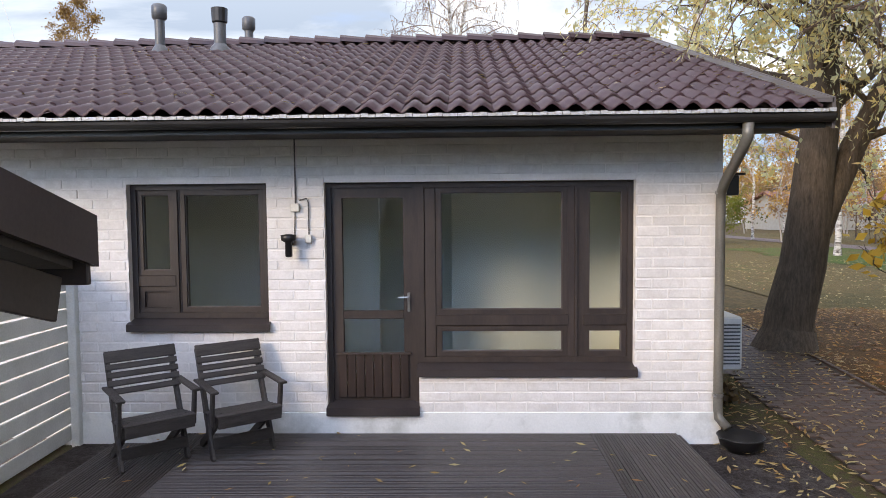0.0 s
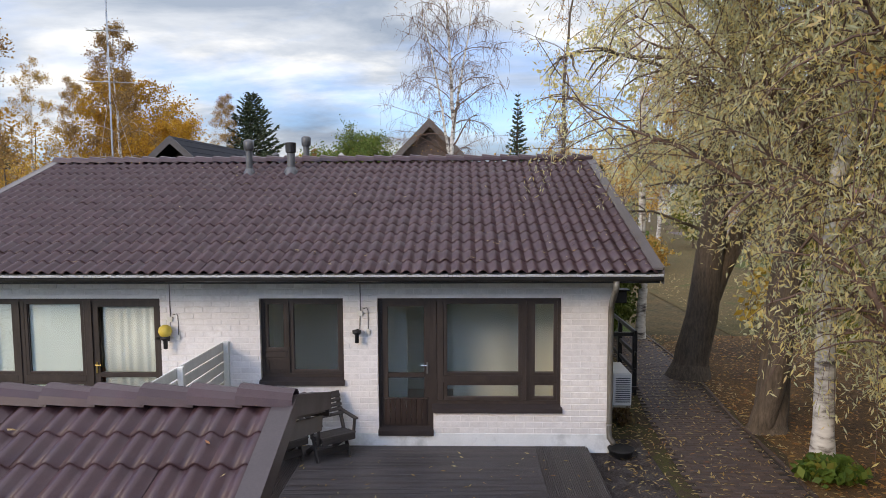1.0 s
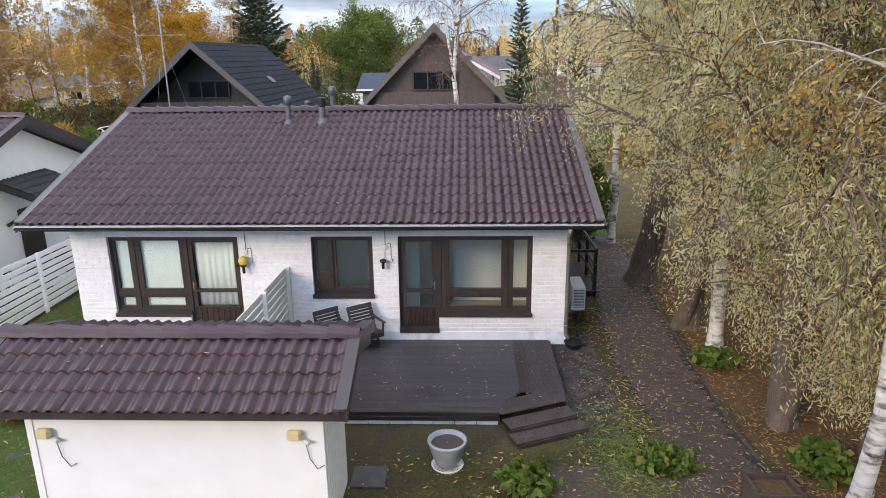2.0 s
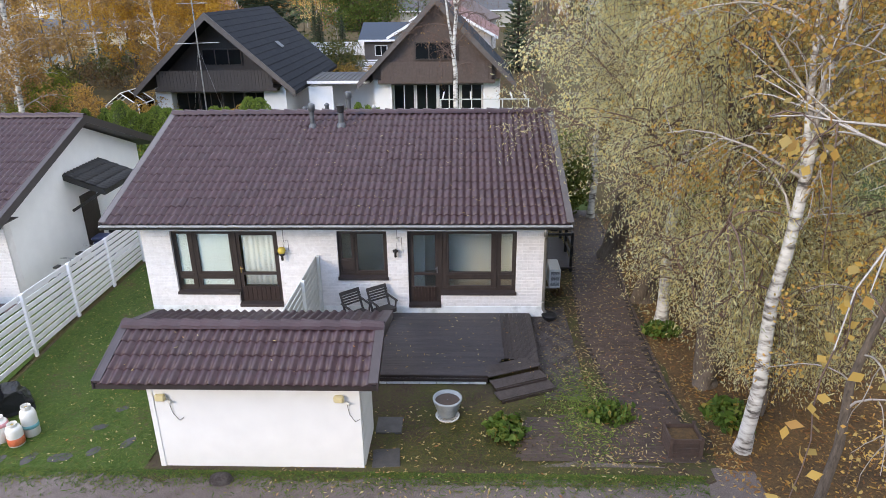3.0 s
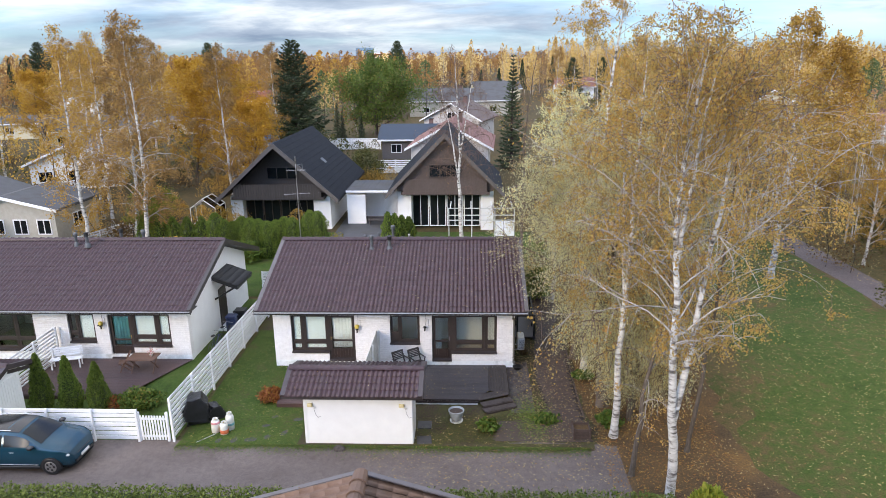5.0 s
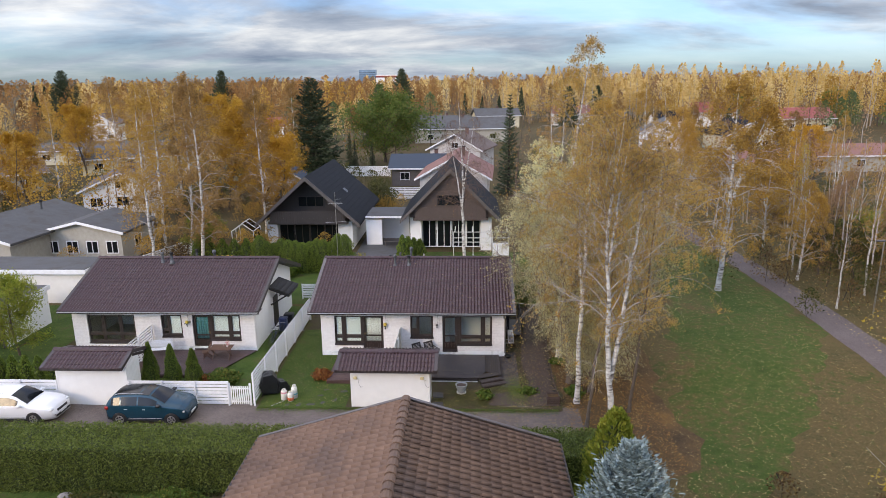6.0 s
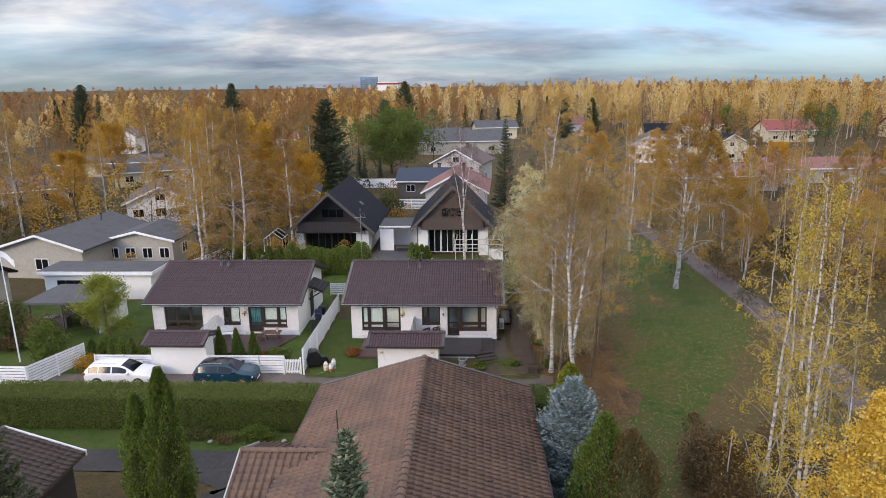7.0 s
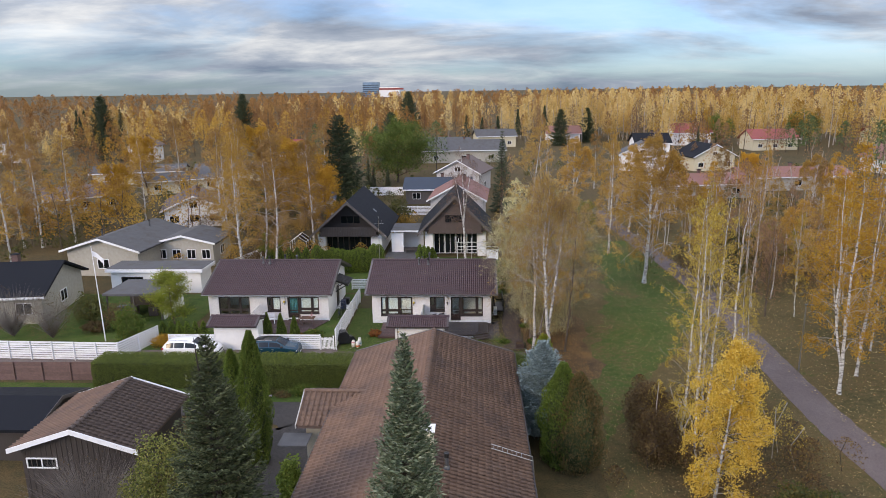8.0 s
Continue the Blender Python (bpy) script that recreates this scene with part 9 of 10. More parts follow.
for ob, spots in (
    (rust, ((-27.2, 19.5, 0.95), (-39.0, 37.9, 0.95), (-62.9, 31.0, 1.0), (-24.4, 33.0, 0.9), (-65.6, 31, 1.05), (-70, 28, 1.0), (-45, 62, 1.0), (-30, 70, 0.95), (-58, 66, 1), (36, 44, 1), (30, 62, 1), (44, 30, 0.95), (24, 84, 1.0), (14, 96, 0.9))),
    (rust2, ((-33.0, 27.0, 1.0), (-54, 44, 0.9), (-60.1, 34.5, 1.0), (-61.1, 21.8, 0.95), (-35.5, 30.0, 0.95), (-40, 48, 1.0), (-72, 44, 1), (-53, 84, 1), (16.0, 27.0, 0.95), (33, 18, 0.95), (46, 52, 1), (22, 58, 0.95), (52, 16, 1), (38, 88, 1))),
    (gold, ((-25.0, 40.0, 0.72), (-33.5, 47.0, 0.8), (-58.8, 45.0, 0.75), (-46, 84, 1.0), (-70, 78, 0.9), (30.0, 34.0, 0.75), (50, 66, 0.9), (-82, 34, 0.9), (66, 44, 0.9))),
    (sparse, ((11.9, -22.4, 1.0), (10.9, -24.7, 1.02), (13.8, -17.0, 0.85), (15.4, -19.5, 0.6), (17.0, -14.5, 0.55), (28.5, 2.0, 0.9), (31, -6, 0.95), (27, 22, 0.95), (35, 6, 1.0), (40, 16, 1), (43, -4, 1))),
    (bare2, ((24.2, 9.0, 0.9), (25.6, 19.0, 1.0), (28.6, 7.5, 0.9), (31.6, 21.5, 1.1), (33.8, 17.0, 0.9), (38.6, 22.5, 1.0), (44, 12.0, 1.1), (47, 20.0, 1.0), (36.2, 0.5, 0.9), (41.0, -7.5, 1.0), (50, -10, 1.0), (23.0, 26.5, 0.9), (27.8, 12.0, 1.05), (30.5, 16.0, 1.0), (29.0, 26.0, 1.1), (34.5, 26.0, 1.0), (24.6, 31, 1.0), (37, 36, 1.1), (26, 42, 1.1), (41, 8, 1.0), (20, 46, 1.0), (32, 52, 1.1), (12, 66, 1.0), (17, 76, 1.0), (40, 60, 1.1), (48, 40, 1.1), (54, 30, 1.1), (25.5, 4.5, 0.8))),
    (parkb, ((40.5, 2.0, 0.9), (34.8, -4.5, 0.85), (44.5, 28.0, 1.0), (30.2, 30.5, 0.9), (27.2, -11.0, 0.9), (31.5, -16.5, 1.0), (33.0, -24.0, 1.0), (30, -2.5, 0.8), (38, -10, 1.0), (45, -16, 1.05), (48, 4, 1), (56, -6, 1), (38, -32, 1), (58, 16, 1))),
    (brown, ((28.0, 9.5, 1.1), (30.5, 13.5, 1.0), (27.0, 17.5, 1.1), (33.0, 6.5, 1.0), (36.0, 14.5, 1.1), (32.0, 25.0, 1.1), (38.5, 6.0, 1.0), (28.5, 34.0, 1.1), (42.5, 16.5, 1.1), (46.0, 8.5, 1.1), (36.0, 32.0, 1.1), (24.5, 38.0, 1.0), (44.0, 36.0, 1.1), (29.0, 48.0, 1.1), (50.0, 26.0, 1.1), (35.0, -6.0, 0.9), (42.0, -1.5, 1.0))),
    (rpark, ((26.5, 27.0, 0.8), (24.6, 16.0, 0.7), (33.5, 12.5, 0.8), (21.5, 40.0, 0.8), (42, 20, 0.9), (13.5, 44, 0.85), (52, 48, 0.9))),
    (spr, ((-24.5, 130.0, 0.9), (-140, 190, 1.2), (30, 190, 1.1), (42, 205, 1.1), (-100, 230, 1.2), (-30, 240, 1.2))),
    (pinef, ((-22.5, 80.0, 0.42), (-19.8, 82.0, 0.38), (-112, 150, 1.2), (-120, 152, 1.1), (60, 130, 1), (-24.5, 86, 0.5))),
    (maple, ((86, 190, 1.0), (120, 200, 1.1))),
    (round_bush, ((-26.0, 20.5, 0.9), (15, 40, 0.9))),
):
    for x, y, s in spots:
        again(ob, x, y, s * (0.72 if x > 22 and y > -2 else 1.0))

# young maple by the path, its leaves large and yellow
broadleaf("maple_sapling", "young maple with large yellow green leaves", "maple", (4.7, 2.6, 0), 3.3, 0.95, OAK, 43, "bark_dark", "bark_dark", "leaf_lime", 0.022, 0.3, 9, 5, 240, 0.13, 0.6, 0.2, 0.1, (0.05, -0.05), None, 1.1, 0.25)
broadleaf("maple_sapling", "thin maple shoot with yellow leaves", "maple", (4.2, 4.2, 0), 2.6, 0.7, OAK, 44, "bark_dark", "bark_dark", "leaf_gold", 0.018, 0.35, 7, 5, 120, 0.12, 0.6, 0.2, 0.1, (0.1, 0.0), None, 1.1, 0.25)

# shrubs
bush("shrub", "rusty orange low shrub with a stone rim", (-10.5, -3.1, -0.12), 0.55, 0.45, 0.55, 61, "leaf_rust_red", 1500, 0.05)
bush("shrub", "green leafy plant by the deck", (-1.35, -5.2, -0.15), 0.42, 0.36, 0.42, 62, "leaf_green", 500, 0.085)
bush("shrub", "low green plants in the thin grass", (0.95, -4.5, -0.15), 0.55, 0.42, 0.25, 63, "leaf_green", 450, 0.07)
bush("shrub", "green ground plants at the foot of the birch", (3.0, -1.0, 0), 0.5, 0.35, 0.30, 64, "leaf_green", 380, 0.08)
bush("shrub", "broad leaved green plants under the willow", (3.5, -4.6, -0.15), 0.5, 0.6, 0.35, 65, "leaf_green", 450, 0.09)
bush("shrub", "round green garden shrub by the terrace", (-15.95, -3.7, -0.15), 0.95, 0.6, 0.75, 66, "leaf_green", 2600, 0.06)
bush("shrub", "small shrub with red flowers", (-17.0, -3.8, -0.15), 0.35, 0.3, 0.5, 67, "leaf_rust_red", 500, 0.05)
bush("shrub", "brown autumn shrub by the house corner", (0.55, 1.5, 0), 0.22, 0.4, 0.22, 68, "leaf_thicket", 260, 0.04)
bush("shrub", "dark evergreen shrub beside the side entrance", (1.9, 9.2, 0), 0.9, 0.9, 3.0, 69, "hedge", 6000, 0.07)
bush("shrub", "brown thicket at the edge of the park lawn", (9.6, -19.2, -0.15), 1.5, 1.6, 2.8, 70, "leaf_thicket", 9000, 0.06, stems=60)
bush("shrub", "brown thicket at the edge of the park lawn", (9.2, -22.8, -0.15), 1.5, 1.8, 2.4, 71, "leaf_thicket", 8000, 0.06, stems=60)
bush("shrub", "bare twiggy shrub behind the large roof", (6.4, -32.5, -0.15), 2.0, 1.8, 2.6, 72, "leaf_thicket", 1200, 0.04, stems=170)
bush("shrub", "dark olive shrub under the yellow birch", (14.0, -31.5, -0.15), 2.2, 2.4, 3.0, 73, "leaf_dark_olive", 9000, 0.07, stems=40)
bush("shrub", "yellow green shrub by the driveway", (-16.2, -31.2, -0.15), 2.3, 1.9, 5.2, 74, "leaf_lime_green", 16000, 0.06, stems=40)
bush("shrub", "bare grey twigs in front of the garage", (-20.8, -30.4, -0.15), 2.8, 1.3, 3.9, 75, "leaf_thicket", 200, 0.04, stems=480, wood="branch_grey")
bush("shrub", "orange yellow shrub by the white fence", (-28.6, -5.6, -0.15), 1.1, 0.8, 1.0, 76, "leaf_orange_gold", 2200, 0.05)
bush("shrub", "yellow green willow scrub along the park", (30.5, 22.0, 0), 3.6, 3.0, 3.4, 77, "leaf_dark_olive", 9000, 0.09, stems=60)
bush("shrub", "yellow green willow scrub along the park", (36.5, 26.0, 0), 3.8, 3.0, 3.6, 78, "leaf_lime", 9000, 0.09, stems=60)
bush("shrub", "bare grey twiggy shrub before the dark house", (-43.5, -3.6, 0), 3.2, 1.6, 4.2, 83, "leaf_thicket", 500, 0.05, stems=420, wood="branch_grey")
bush("shrub", "bare brown shrub in the west yard", (-39.6, -4.0, 0), 2.6, 1.5, 3.8, 84, "leaf_thicket", 1500, 0.05, stems=300, wood="branch_grey")
bush("shrub", "dark green shrub by the white fence", (-31.8, -5.2, 0), 1.3, 1.1, 3.0, 85, "leaf_green", 5000, 0.07, stems=30)
bush("shrub", "olive shrub before the carport", (-38.4, 0.2, 0), 1.6, 1.2, 2.6, 86, "leaf_dark_olive", 3500, 0.07, stems=40)
bush("shrub", "brown garden shrub before the carport", (-34.6, -1.6, 0), 1.5, 1.1, 2.2, 87, "leaf_thicket", 3000, 0.06, stems=60)
bush("shrub", "spreading green juniper under the hedge", (-13.9, -14.9, -0.15), 1.1, 0.5, 0.75, 88, "leaf_green", 2400, 0.05)
bush("shrub", "yellowing garden plants under the hedge", (-17.3, -14.8, -0.15), 1.3, 0.5, 0.5, 89, "leaf_dark_olive", 1500, 0.05)
bush("shrub", "brown dried flowers under the hedge", (-15.5, -15.3, -0.15), 0.7, 0.4, 0.5, 90, "leaf_thicket", 700, 0.04)
bush("shrub", "round olive tree behind the carport", (-13.4, 44.5, 0), 2.0, 1.8, 3.9, 91, "leaf_dark_olive", 4500, 0.10, stems=60)
bush("shrub", "leafy shrub in the back garden", (-11.6, 17.6, 0), 0.9, 0.7, 1.6, 79, "leaf_olive", 2500, 0.06)
bush("shrub", "orange autumn shrub in the west yard", (-36.5, -2.5, 0), 1.2, 0.8, 0.9, 80, "leaf_thicket", 2000, 0.06)
bush("shrub", "small conifer shrub beside the annex", (-11.3, -28.3, -0.15), 0.7, 0.7, 2.6, 81, "thuja", 4000, 0.08)
bush("shrub", "yellow shrub beside the large roof", (0.2, -38.6, -0.15), 1.0, 0.8, 5.0, 82, "leaf_olive", 3500, 0.06)
for i, (x, y, s) in enumerate(((-18, 16.6, 1.0), (-23, 15.5, 1.3), (-6, 12.5, 0.9), (-30, 30, 1.6), (-44, 30, 1.6), (-12.5, 42, 1.6), (-7, 44, 1.4), (-20, 40, 1.4), (8, 30, 1.2), (7.5, 26, 1.2))):
    bush("shrub", "mixed garden shrub behind the houses", (x, y, 0), 1.2 * s, 1.0 * s, 1.4 * s, 140 + i, ("leaf_green", "leaf_orange", "leaf_olive", "leaf_rust")[i % 4], 1800, 0.09, group="garden shrubs")


# woods to the horizon: thousands of trees that nobody could count
def woods(name, label, seed, count, region, leaf, size, height, clumps, width, pointed=False, trunk="branch_birch"):
    """Trees over a region (function of two random numbers): stems, and crowns of many loose clumps of leaves."""
    rng = np.random.default_rng(seed)
    stems, cs = [], []
    ss = []
    groves = [region(rng.uniform(), rng.uniform()) for _ in range(max(1, count // 6))]
    for i in range(count):
        x, y = groves[i % len(groves)]
        loose = 0.035 * math.hypot(x, y + 62)
        x, y = x + rng.normal() * loose * 1.4, y + rng.normal() * loose
        h = height * rng.uniform(0.58, 1.12)
        n = int(clumps * 2.3 * rng.uniform(0.7, 1.2))
        q = rng.uniform(0.16, 1.0, n) ** 0.85
        w = width * h / height * (np.sin(np.pi * np.clip(q, 0.02, 0.99) ** 0.8) ** 0.7 if not pointed else (1.05 - q))
        az, r = rng.uniform(0, 6.283, n), np.sqrt(rng.uniform(0.05, 1, n))
        cs.append(np.stack([x + w * r * np.cos(az), y + w * r * np.sin(az), q * h], 1))
        stems.append((np.array([[x, y, -0.2], [x + rng.normal() * 0.3, y, h * 0.5], [x + rng.normal() * 0.4, y, h * 0.95]]), 0.009 * h, 0.03))
    c = np.concatenate(cs)
    v, f = leaf_quads(c, size * 0.62, rng, 1.1)
    ob = thing(name, label, "woods", kind="stuff")
    part("stem_work", tubes_mesh("stems", stems, 4), trunk, ob, kind="stuff")
    part("foliage", quick_mesh("foliage", v, f), leaf, ob, kind="stuff")
    return ob


def fan(r0, r1, a0, a1, cx=-1.0, cy=-62.0):
    """Places in a sector, angles in degrees to the right of straight ahead."""
    def put(u, w):
        r, a = math.sqrt(r0 * r0 + (r1 * r1 - r0 * r0) * u), radians(a0 + (a1 - a0) * w)
        return cx + r * math.sin(a), cy + r * math.cos(a)
    return put


woods("far_woods", "golden birch woods towards the horizon", 201, 90, fan(250, 420, -42, -14), "leaf_far_gold", 0.50, 15.0, 120, 3.0, trunk="branch_birch")
woods("far_woods", "golden birch woods along the street", 220, 60, fan(270, 420, -9, 4), "leaf_far_gold", 0.50, 13.5, 120, 2.6)
woods("far_woods", "rusty woods on the rise towards the horizon", 221, 330, fan(250, 450, -42, 0), "leaf_far_rust", 0.52, 15.5, 120, 3.2, trunk="bark")
woods("far_woods", "amber woods towards the horizon", 202, 90, fan(200, 400, -42, -6), "leaf_far_amber", 0.50, 14.0, 120, 3.0, trunk="bark")
woods("far_woods", "amber woods on the east side", 222, 60, fan(230, 300, 18, 40), "leaf_far_amber", 0.50, 16.0, 120, 3.2, trunk="bark")
woods("far_woods", "thin brown woods towards the horizon", 213, 150, fan(215, 400, 2, 40), "leaf_far_brown", 0.46, 14.5, 100, 2.8, trunk="bark")
woods("far_woods", "rusty brown trees between the west houses", 203, 40, fan(120, 215, -42, -10), "leaf_far_rust", 0.30, 11.5, 150, 2.4, trunk="bark")
woods("far_woods", "brown trees between the east houses", 204, 34, fan(125, 210, 9, 40), "leaf_far_brown", 0.30, 9.5, 110, 2.3)
woods("far_woods", "yellow trees between the houses", 205, 30, fan(180, 250, -42, -8), "leaf_far_gold", 0.36, 12.0, 190, 2.4)
woods("far_woods", "tall golden birches on the east side", 206, 330, fan(262, 340, 4, 38), "leaf_far_gold", 0.55, 18.5, 150, 2.2)
woods("far_woods", "bare brownish park trees", 207, 70, fan(85, 135, 14, 40), "leaf_far_brown", 0.18, 10.0, 75, 2.0)
woods("far_woods", "dark spruces among the woods", 208, 30, fan(220, 430, -42, 40), "needle_far", 0.55, 14.5, 210, 2.8, True, "bark_dark")
woods("far_woods", "round crowned pines among the houses", 214, 26, fan(170, 300, -42, 40), "needle_pine", 0.45, 12.0, 220, 3.2, False, "bark_dark")
woods("far_woods", "hazy brown woods on the horizon", 209, 900, fan(430, 1100, -44, 42), "leaf_far_rust", 1.3, 17.0, 42, 5.0, trunk="bark")
woods("far_woods", "hazy golden woods on the horizon", 210, 300, fan(430, 800, -10, 42), "leaf_far_gold", 1.2, 17.0, 42, 4.6)
woods("far_woods", "amber garden trees of the west side", 211, 22, fan(100, 140, -42, -22), "leaf_far_amber", 0.24, 10.0, 180, 2.4, trunk="bark")
woods("far_woods", "low green garden shrubs of the suburb", 212, 150, fan(95, 230, -42, 40), "leaf_dark_olive", 0.30, 3.0, 60, 1.8)


def plot(x0, x1, y0, y1):
    return lambda u, w: (x0 + (x1 - x0) * u, y0 + (y1 - y0) * w)


woods("undergrowth", "brown thicket under the park trees", 215, 170, plot(25, 62, 4, 46), "leaf_thicket", 0.13, 2.9, 190, 1.7, False, "bark_dark")
woods("undergrowth", "yellow green willow scrub in the park", 216, 60, plot(25, 56, 8, 34), "leaf_dark_olive", 0.13, 3.4, 200, 1.6, False, "bark_dark")
woods("undergrowth", "low brown brushwood at the edge of the park lawn", 221, 60, plot(9.5, 18, -40, -15.5), "leaf_thicket", 0.10, 1.9, 170, 1.1, False, "bark_dark")
woods("undergrowth", "thin yellow saplings among the brushwood", 222, 26, plot(10, 18.5, -36, -13), "leaf_yellow", 0.075, 3.6, 110, 0.9, False, "branch_birch")
woods("undergrowth", "orange and brown shrubs behind the neighbouring house", 219, 40, plot(-34, -19, 20, 40), "leaf_orange", 0.10, 2.4, 240, 1.4, False, "bark_dark")
woods("undergrowth", "garden shrubs of the west plots", 217, 90, plot(-75, -24, 20, 60), "leaf_thicket", 0.15, 2.6, 150, 1.6, False, "bark_dark")
woods("undergrowth", "green shrubs of the west plots", 218, 70, plot(-75, -24, 20, 80), "leaf_dark_olive", 0.15, 2.8, 150, 1.6, False, "bark_dark")


# fallen leaves, strewn over deck, path, roofs and lawns
def strewn(name, label, count, area, zf, seed, size=0.035, leaf="leaf_fallen", narrow=0.7):
    rng = np.random.default_rng(seed)
    x, y = area(rng, count)
    z = np.array([zf(a, b) for a, b in zip(x, y)])
    n = len(x)
    t = rng.uniform(0, 6.283, n)
    a = np.stack([np.cos(t), np.sin(t), rng.normal(size=n) * 0.15], 1)
    b = np.stack([-np.sin(t), np.cos(t), rng.normal(size=n) * 0.2], 1)
    s = (size * rng.uniform(0.6, 1.4, n))[:, None]
    c = np.stack([x, y, z + 0.012 + rng.uniform(0, 0.008, n)], 1)
    v = np.stack([c - a * s, c + b * s * 0.5 * narrow, c + a * s, c - b * s * 0.5 * narrow], 1).reshape(-1, 3)
    return tagged(part(name, quick_mesh(name, v, np.arange(4 * n).reshape(-1, 4)), leaf), label, "leaves", kind="stuff")


def rect(x0, x1, y0, y1):
    return lambda rng, n: (rng.uniform(x0, x1, n), rng.uniform(y0, y1, n))


strewn("fallen_leaves", "pale fallen willow leaves on the dark deck", 150, rect(-5.7, -0.5, -3.2, -0.05), lambda x, y: DZ, 301, 0.04, narrow=0.5)
strewn("fallen_leaves", "fallen leaves on the paved path and soil", 3600, rect(0.1, 3.4, -6.4, 9), lambda x, y: ground_z(x, y) + 0.03, 302, 0.045, narrow=0.5)
strewn("fallen_leaves", "orange leaf litter under the trees", 9000, rect(2.8, 7.4, -12, 9), lambda x, y: ground_z(x, y) + 0.02, 303, 0.05, "leaf_litter")
strewn("fallen_leaves", "leaves on the gravel by the house corner", 420, rect(-0.3, 1.1, -4.4, 2.5), lambda x, y: ground_z(x, y) + 0.024, 314, 0.045, narrow=0.5)
strewn("fallen_leaves", "leaves on the lane and front yard", 1500, rect(-6, 3.2, -10, -4.2), lambda x, y: ground_z(x, y) + 0.02, 304, 0.04)
strewn("fallen_leaves", "yellow leaves over the park lawn", 13000, rect(5.8, 20.5, -34, 24), lambda x, y: ground_z(x, y) + 0.012, 305, 0.05)
strewn("fallen_leaves", "orange leaves under the park birches", 9000, rect(22.5, 46, -32, 30), lambda x, y: ground_z(x, y) + 0.012, 306, 0.075)
strewn("grass_tufts", "grass blades of the side lawn", 16000, rect(-13.1, -8.6, -6.4, 4), lambda x, y: ground_z(x, y) + 0.016, 311, 0.06, "leaf_green", 0.22)
strewn("fallen_leaves", "leaves on the side lawn", 500, rect(-13.1, -8.6, -6.3, 4), lambda x, y: ground_z(x, y) + 0.02, 307, 0.035)
ROOF_K = (4.975 - 3.11) / (4.447 + 0.905)
strewn("fallen_leaves", "fallen leaves on the roof tiles", 420, lambda rng, n: (0.4 - 9 * rng.uniform(0, 1, n) ** 2.2, rng.uniform(-0.9, 4.0, n)), lambda x, y: 3.11 + (y + 0.905) * ROOF_K + 0.045, 308, 0.036, narrow=0.5)
strewn("fallen_leaves", "small leaves on the shed roof", 16, rect(-8.8, -4.0, -6.7, -5.6), lambda x, y: 2.12 + (y + 6.80) * 0.37 + 0.05, 309, 0.035)
strewn("grass_tufts", "ragged grass along the edge of the lane", 11000, lambda rng, n: (rng.uniform(-13.2, 2.4, n), -6.45 - np.abs(rng.normal(size=n)) * 0.16 * (1 + np.sin(rng.uniform(0, 6.283, n)))), lambda x, y: ground_z(x, y) + 0.014, 312, 0.06, "leaf_green", 0.25)
strewn("grass_tufts", "ochre tufts of thin grass in the yard", 6500, lambda rng, n: (-1.3 + 1.5 * rng.normal(size=n), np.clip(-5.4 + 0.75 * rng.normal(size=n), -6.75, -3.6)), lambda x, y: ground_z(x, y) + 0.012, 313, 0.06, "leaf_dark_olive", 0.22)
strewn("grass_tufts", "thin grass blades in the soil", 2200, lambda rng, n: (0.45 + 0.42 * rng.normal(size=n), -4.3 + 0.8 * rng.normal(size=n)), lambda x, y: ground_z(x, y) + 0.03, 310, 0.06, "thuja", 0.25)


# paved path beside the house: nearest stones single, the rest joined
paving = thing("paved_path", "brown concrete block path beside the house", "path", (0, 0, 0), kind="structure")
lane = [(9.5, 1.55, 3.0), (5.0, 1.50, 3.0), (1.7, 1.05, 2.62), (-1.0, 0.86, 2.50), (-3.5, 1.12, 2.50), (-4.35, 0.6, 2.52), (-4.7, -1.0, 2.55), (-6.05, -1.2, 2.6)]


def lane_edges(y):
    for (ya, la, ra), (yb, lb, rb) in zip(lane, lane[1:]):
        if yb <= y <= ya:
            t = (ya - y) / (ya - yb)
            return la + (lb - la) * t, ra + (rb - ra) * t
    return None


bed = Geo()
for i in range(40):
    y = 9.5 - 15.5 * i / 39
    le, re = lane_edges(max(y, -6.04))
    bed.v += [(le, y, ground_z(0, y) + 0.016), (re, y, ground_z(0, y) + 0.016)]
bed.f = [(2 * i, 2 * i + 1, 2 * i + 3, 2 * i + 2) for i in range(39)]
part("joint_bed", bed, "paver_joint", paving)
stone_me = Geo().box(0.003, 0.207, 0.003, 0.102, 0, 0.024, 0.006).mesh("paving_stone")
stone_me.materials.append(M["paver"])
spots = []
for r in range(148):
    y = 9.4 - r * 0.105
    e2 = lane_edges(y)
    if not e2:
        continue
    x = e2[0] + (0.105 if r % 2 else 0.0)
    while x + 0.2 < e2[1]:
        spots.append((x, y))
        x += 0.21
prng = random.Random(12)
rest = Geo()
count = 0
for x, y in spots:
    z = ground_z(x, y) + 0.010 + prng.gauss(0, 0.0015)
    if -2.6 < y < 1.6 and count < 300:
        ob = new("paving_stone", stone_me)
        ob.parent = paving
        ob.matrix_basis = pose(x, y, z, 0, 0, prng.gauss(0, 0.6))
        count += 1
    else:
        rest.box(x + 0.003, x + 0.207, y + 0.003, y + 0.102, z, z + 0.024, 0.006)
part("paving_stones", rest, "paver", paving, kind="stuff")
kerb = thing("path_edging", "row of upright brown edging bricks along the path", "kerb", (0, 0, 0), kind="structure")
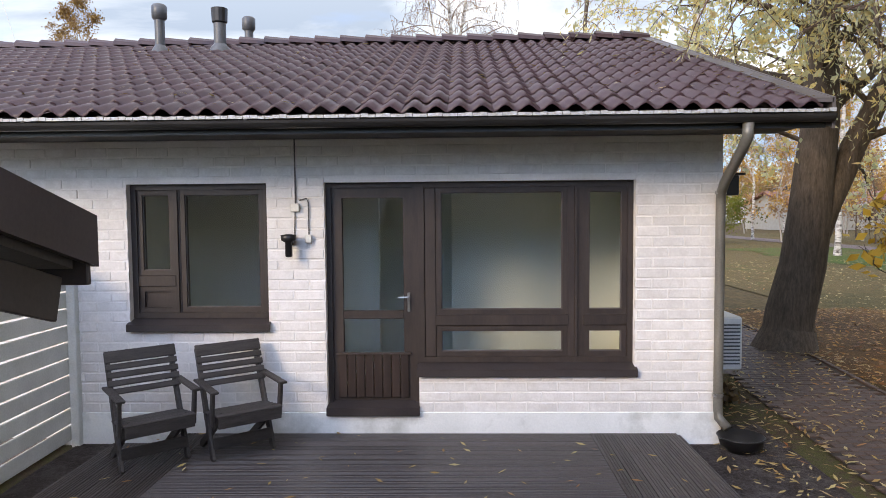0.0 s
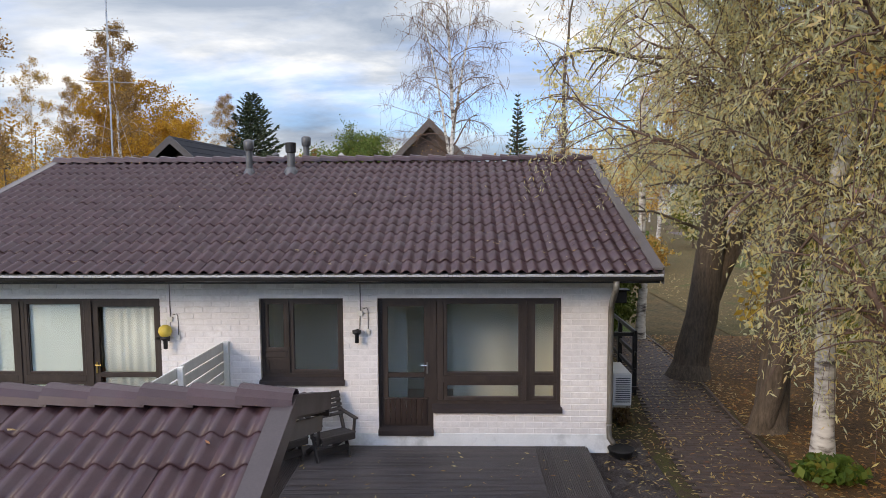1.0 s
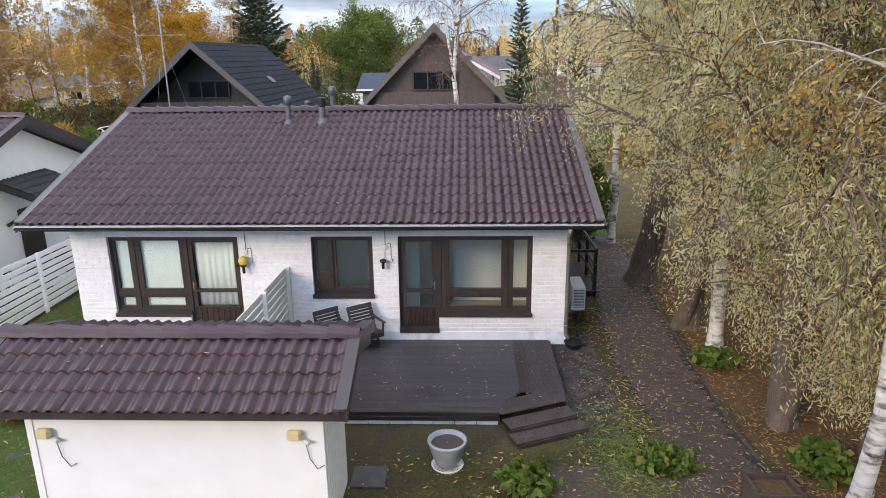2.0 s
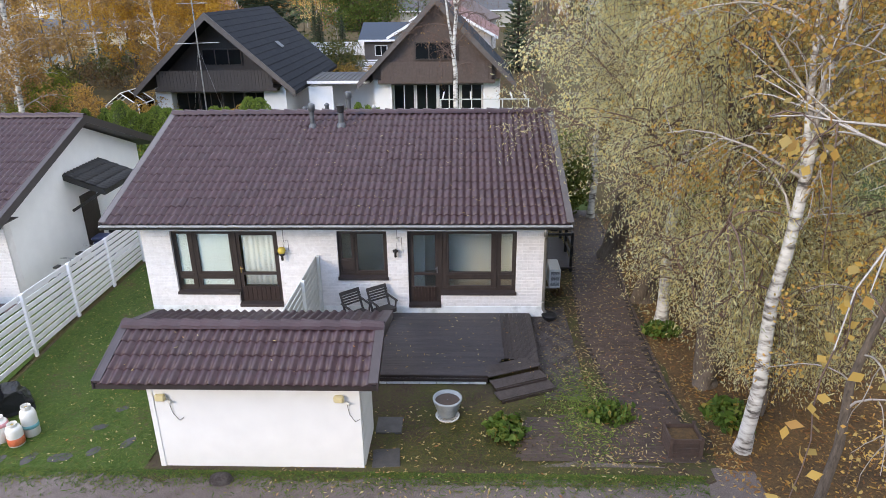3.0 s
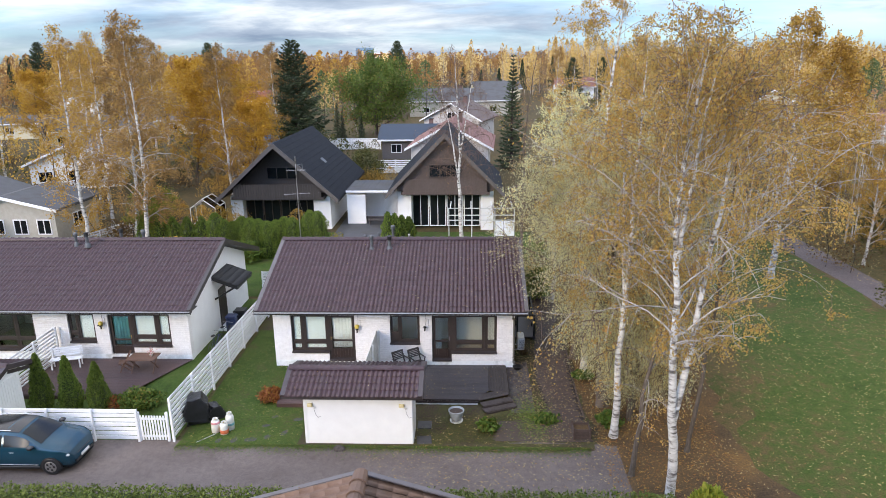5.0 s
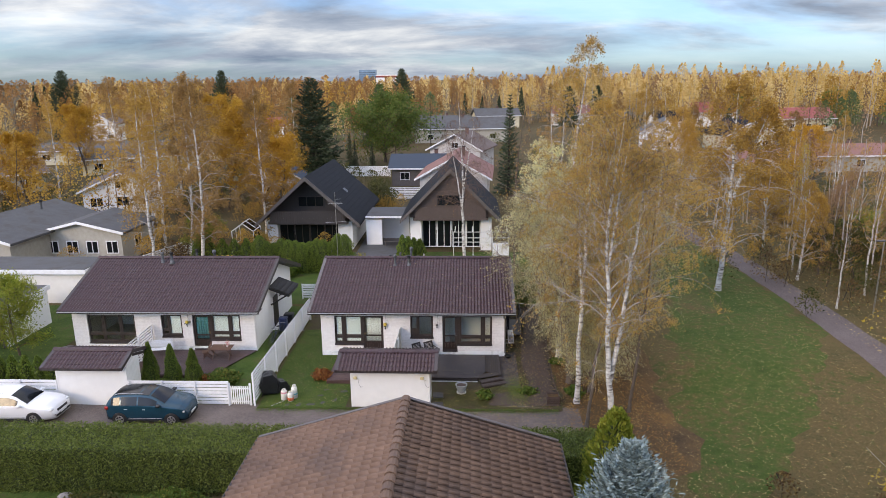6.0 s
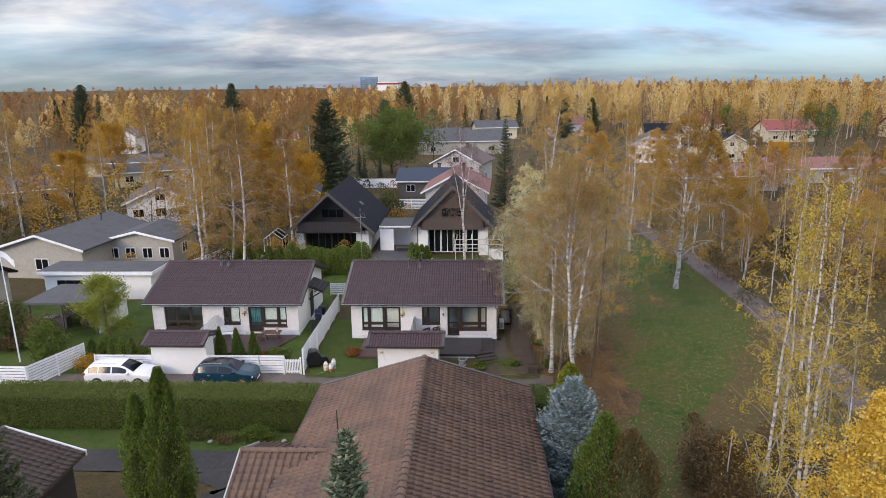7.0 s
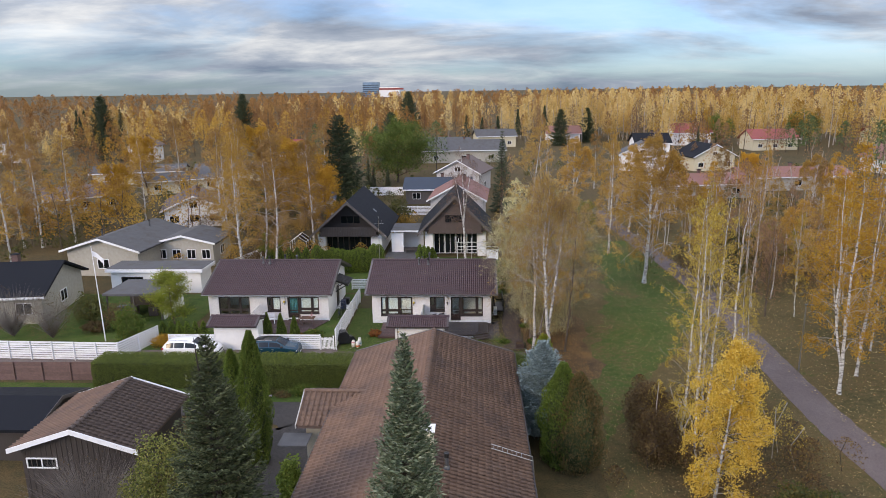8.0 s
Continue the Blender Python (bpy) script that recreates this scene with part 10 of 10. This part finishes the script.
for i in range(62):
    y = 8.8 - i * 0.215
    e2 = lane_edges(y)
    part("edging_brick", Geo().box(e2[1] + 0.01, e2[1] + 0.07, y, y + 0.205, ground_z(0, y) - 0.05, ground_z(0, y) + 0.045, 0.006), "paver", kerb)
slab = thing("stone_slab", "grey stone slab beside the shed", "slab", (-3.85, -4.9, -0.15))
part("slab", Geo().box(-0.28, 0.28, -0.28, 0.28, -0.02, 0.04, 0.01), "stone_dark", slab)
copy_thing(slab, pose(-3.8, -6.0, -0.15, 0, 0, 6))

# flat stones sunk into the side lawn
rs = random.Random(77)
for x, y, w in ((-9.3, -5.6, 0.30), (-9.9, -5.9, 0.26), (-10.5, -6.1, 0.34), (-9.0, -4.6, 0.28), (-10.0, -4.4, 0.22), (-11.1, -6.15, 0.30), (-9.5, -3.4, 0.30), (-10.2, -5.1, 0.26), (-8.95, -2.9, 0.26), (-11.7, -6.2, 0.24)):
    st = thing("flat_stone", "dark flat stone sunk into the lawn", "stone", (x, y, ground_z(x, y)), rs.uniform(0, 90), group="lawn stones")
    o = [(w * rs.uniform(0.75, 1.05) * math.cos(a) * 0.8, w * rs.uniform(0.6, 0.9) * math.sin(a) * 0.6) for a in (0.2, 1.1, 2.0, 2.9, 3.9, 4.7, 5.6)]
    part("slab", Geo().prism(o, "z", -0.03, 0.028), "stone_dark", st)

# stones of the bed under the hedge
for x, y, w in ((-18.6, -14.6, 0.34), (-18.2, -14.9, 0.22), (-18.9, -15.0, 0.24), (-16.4, -15.3, 0.16), (-12.3, -15.2, 0.18)):
    st = thing("boulder", "pale round stone in the bed under the hedge", "stone", (x, y, -0.12), rs.uniform(0, 90), group="bed stones")
    me = Geo().lathe([(0.02, 0), (w * 0.8, 0.02), (w, w * 0.35), (w * 0.75, w * 0.75), (w * 0.3, w * 0.95), (0.01, w)], 9)
    me.v = [(a * rs.uniform(0.85, 1.1), b * rs.uniform(0.8, 1.0), c) for a, b, c in me.v]
    part("stone", me, "stone_pale", st)
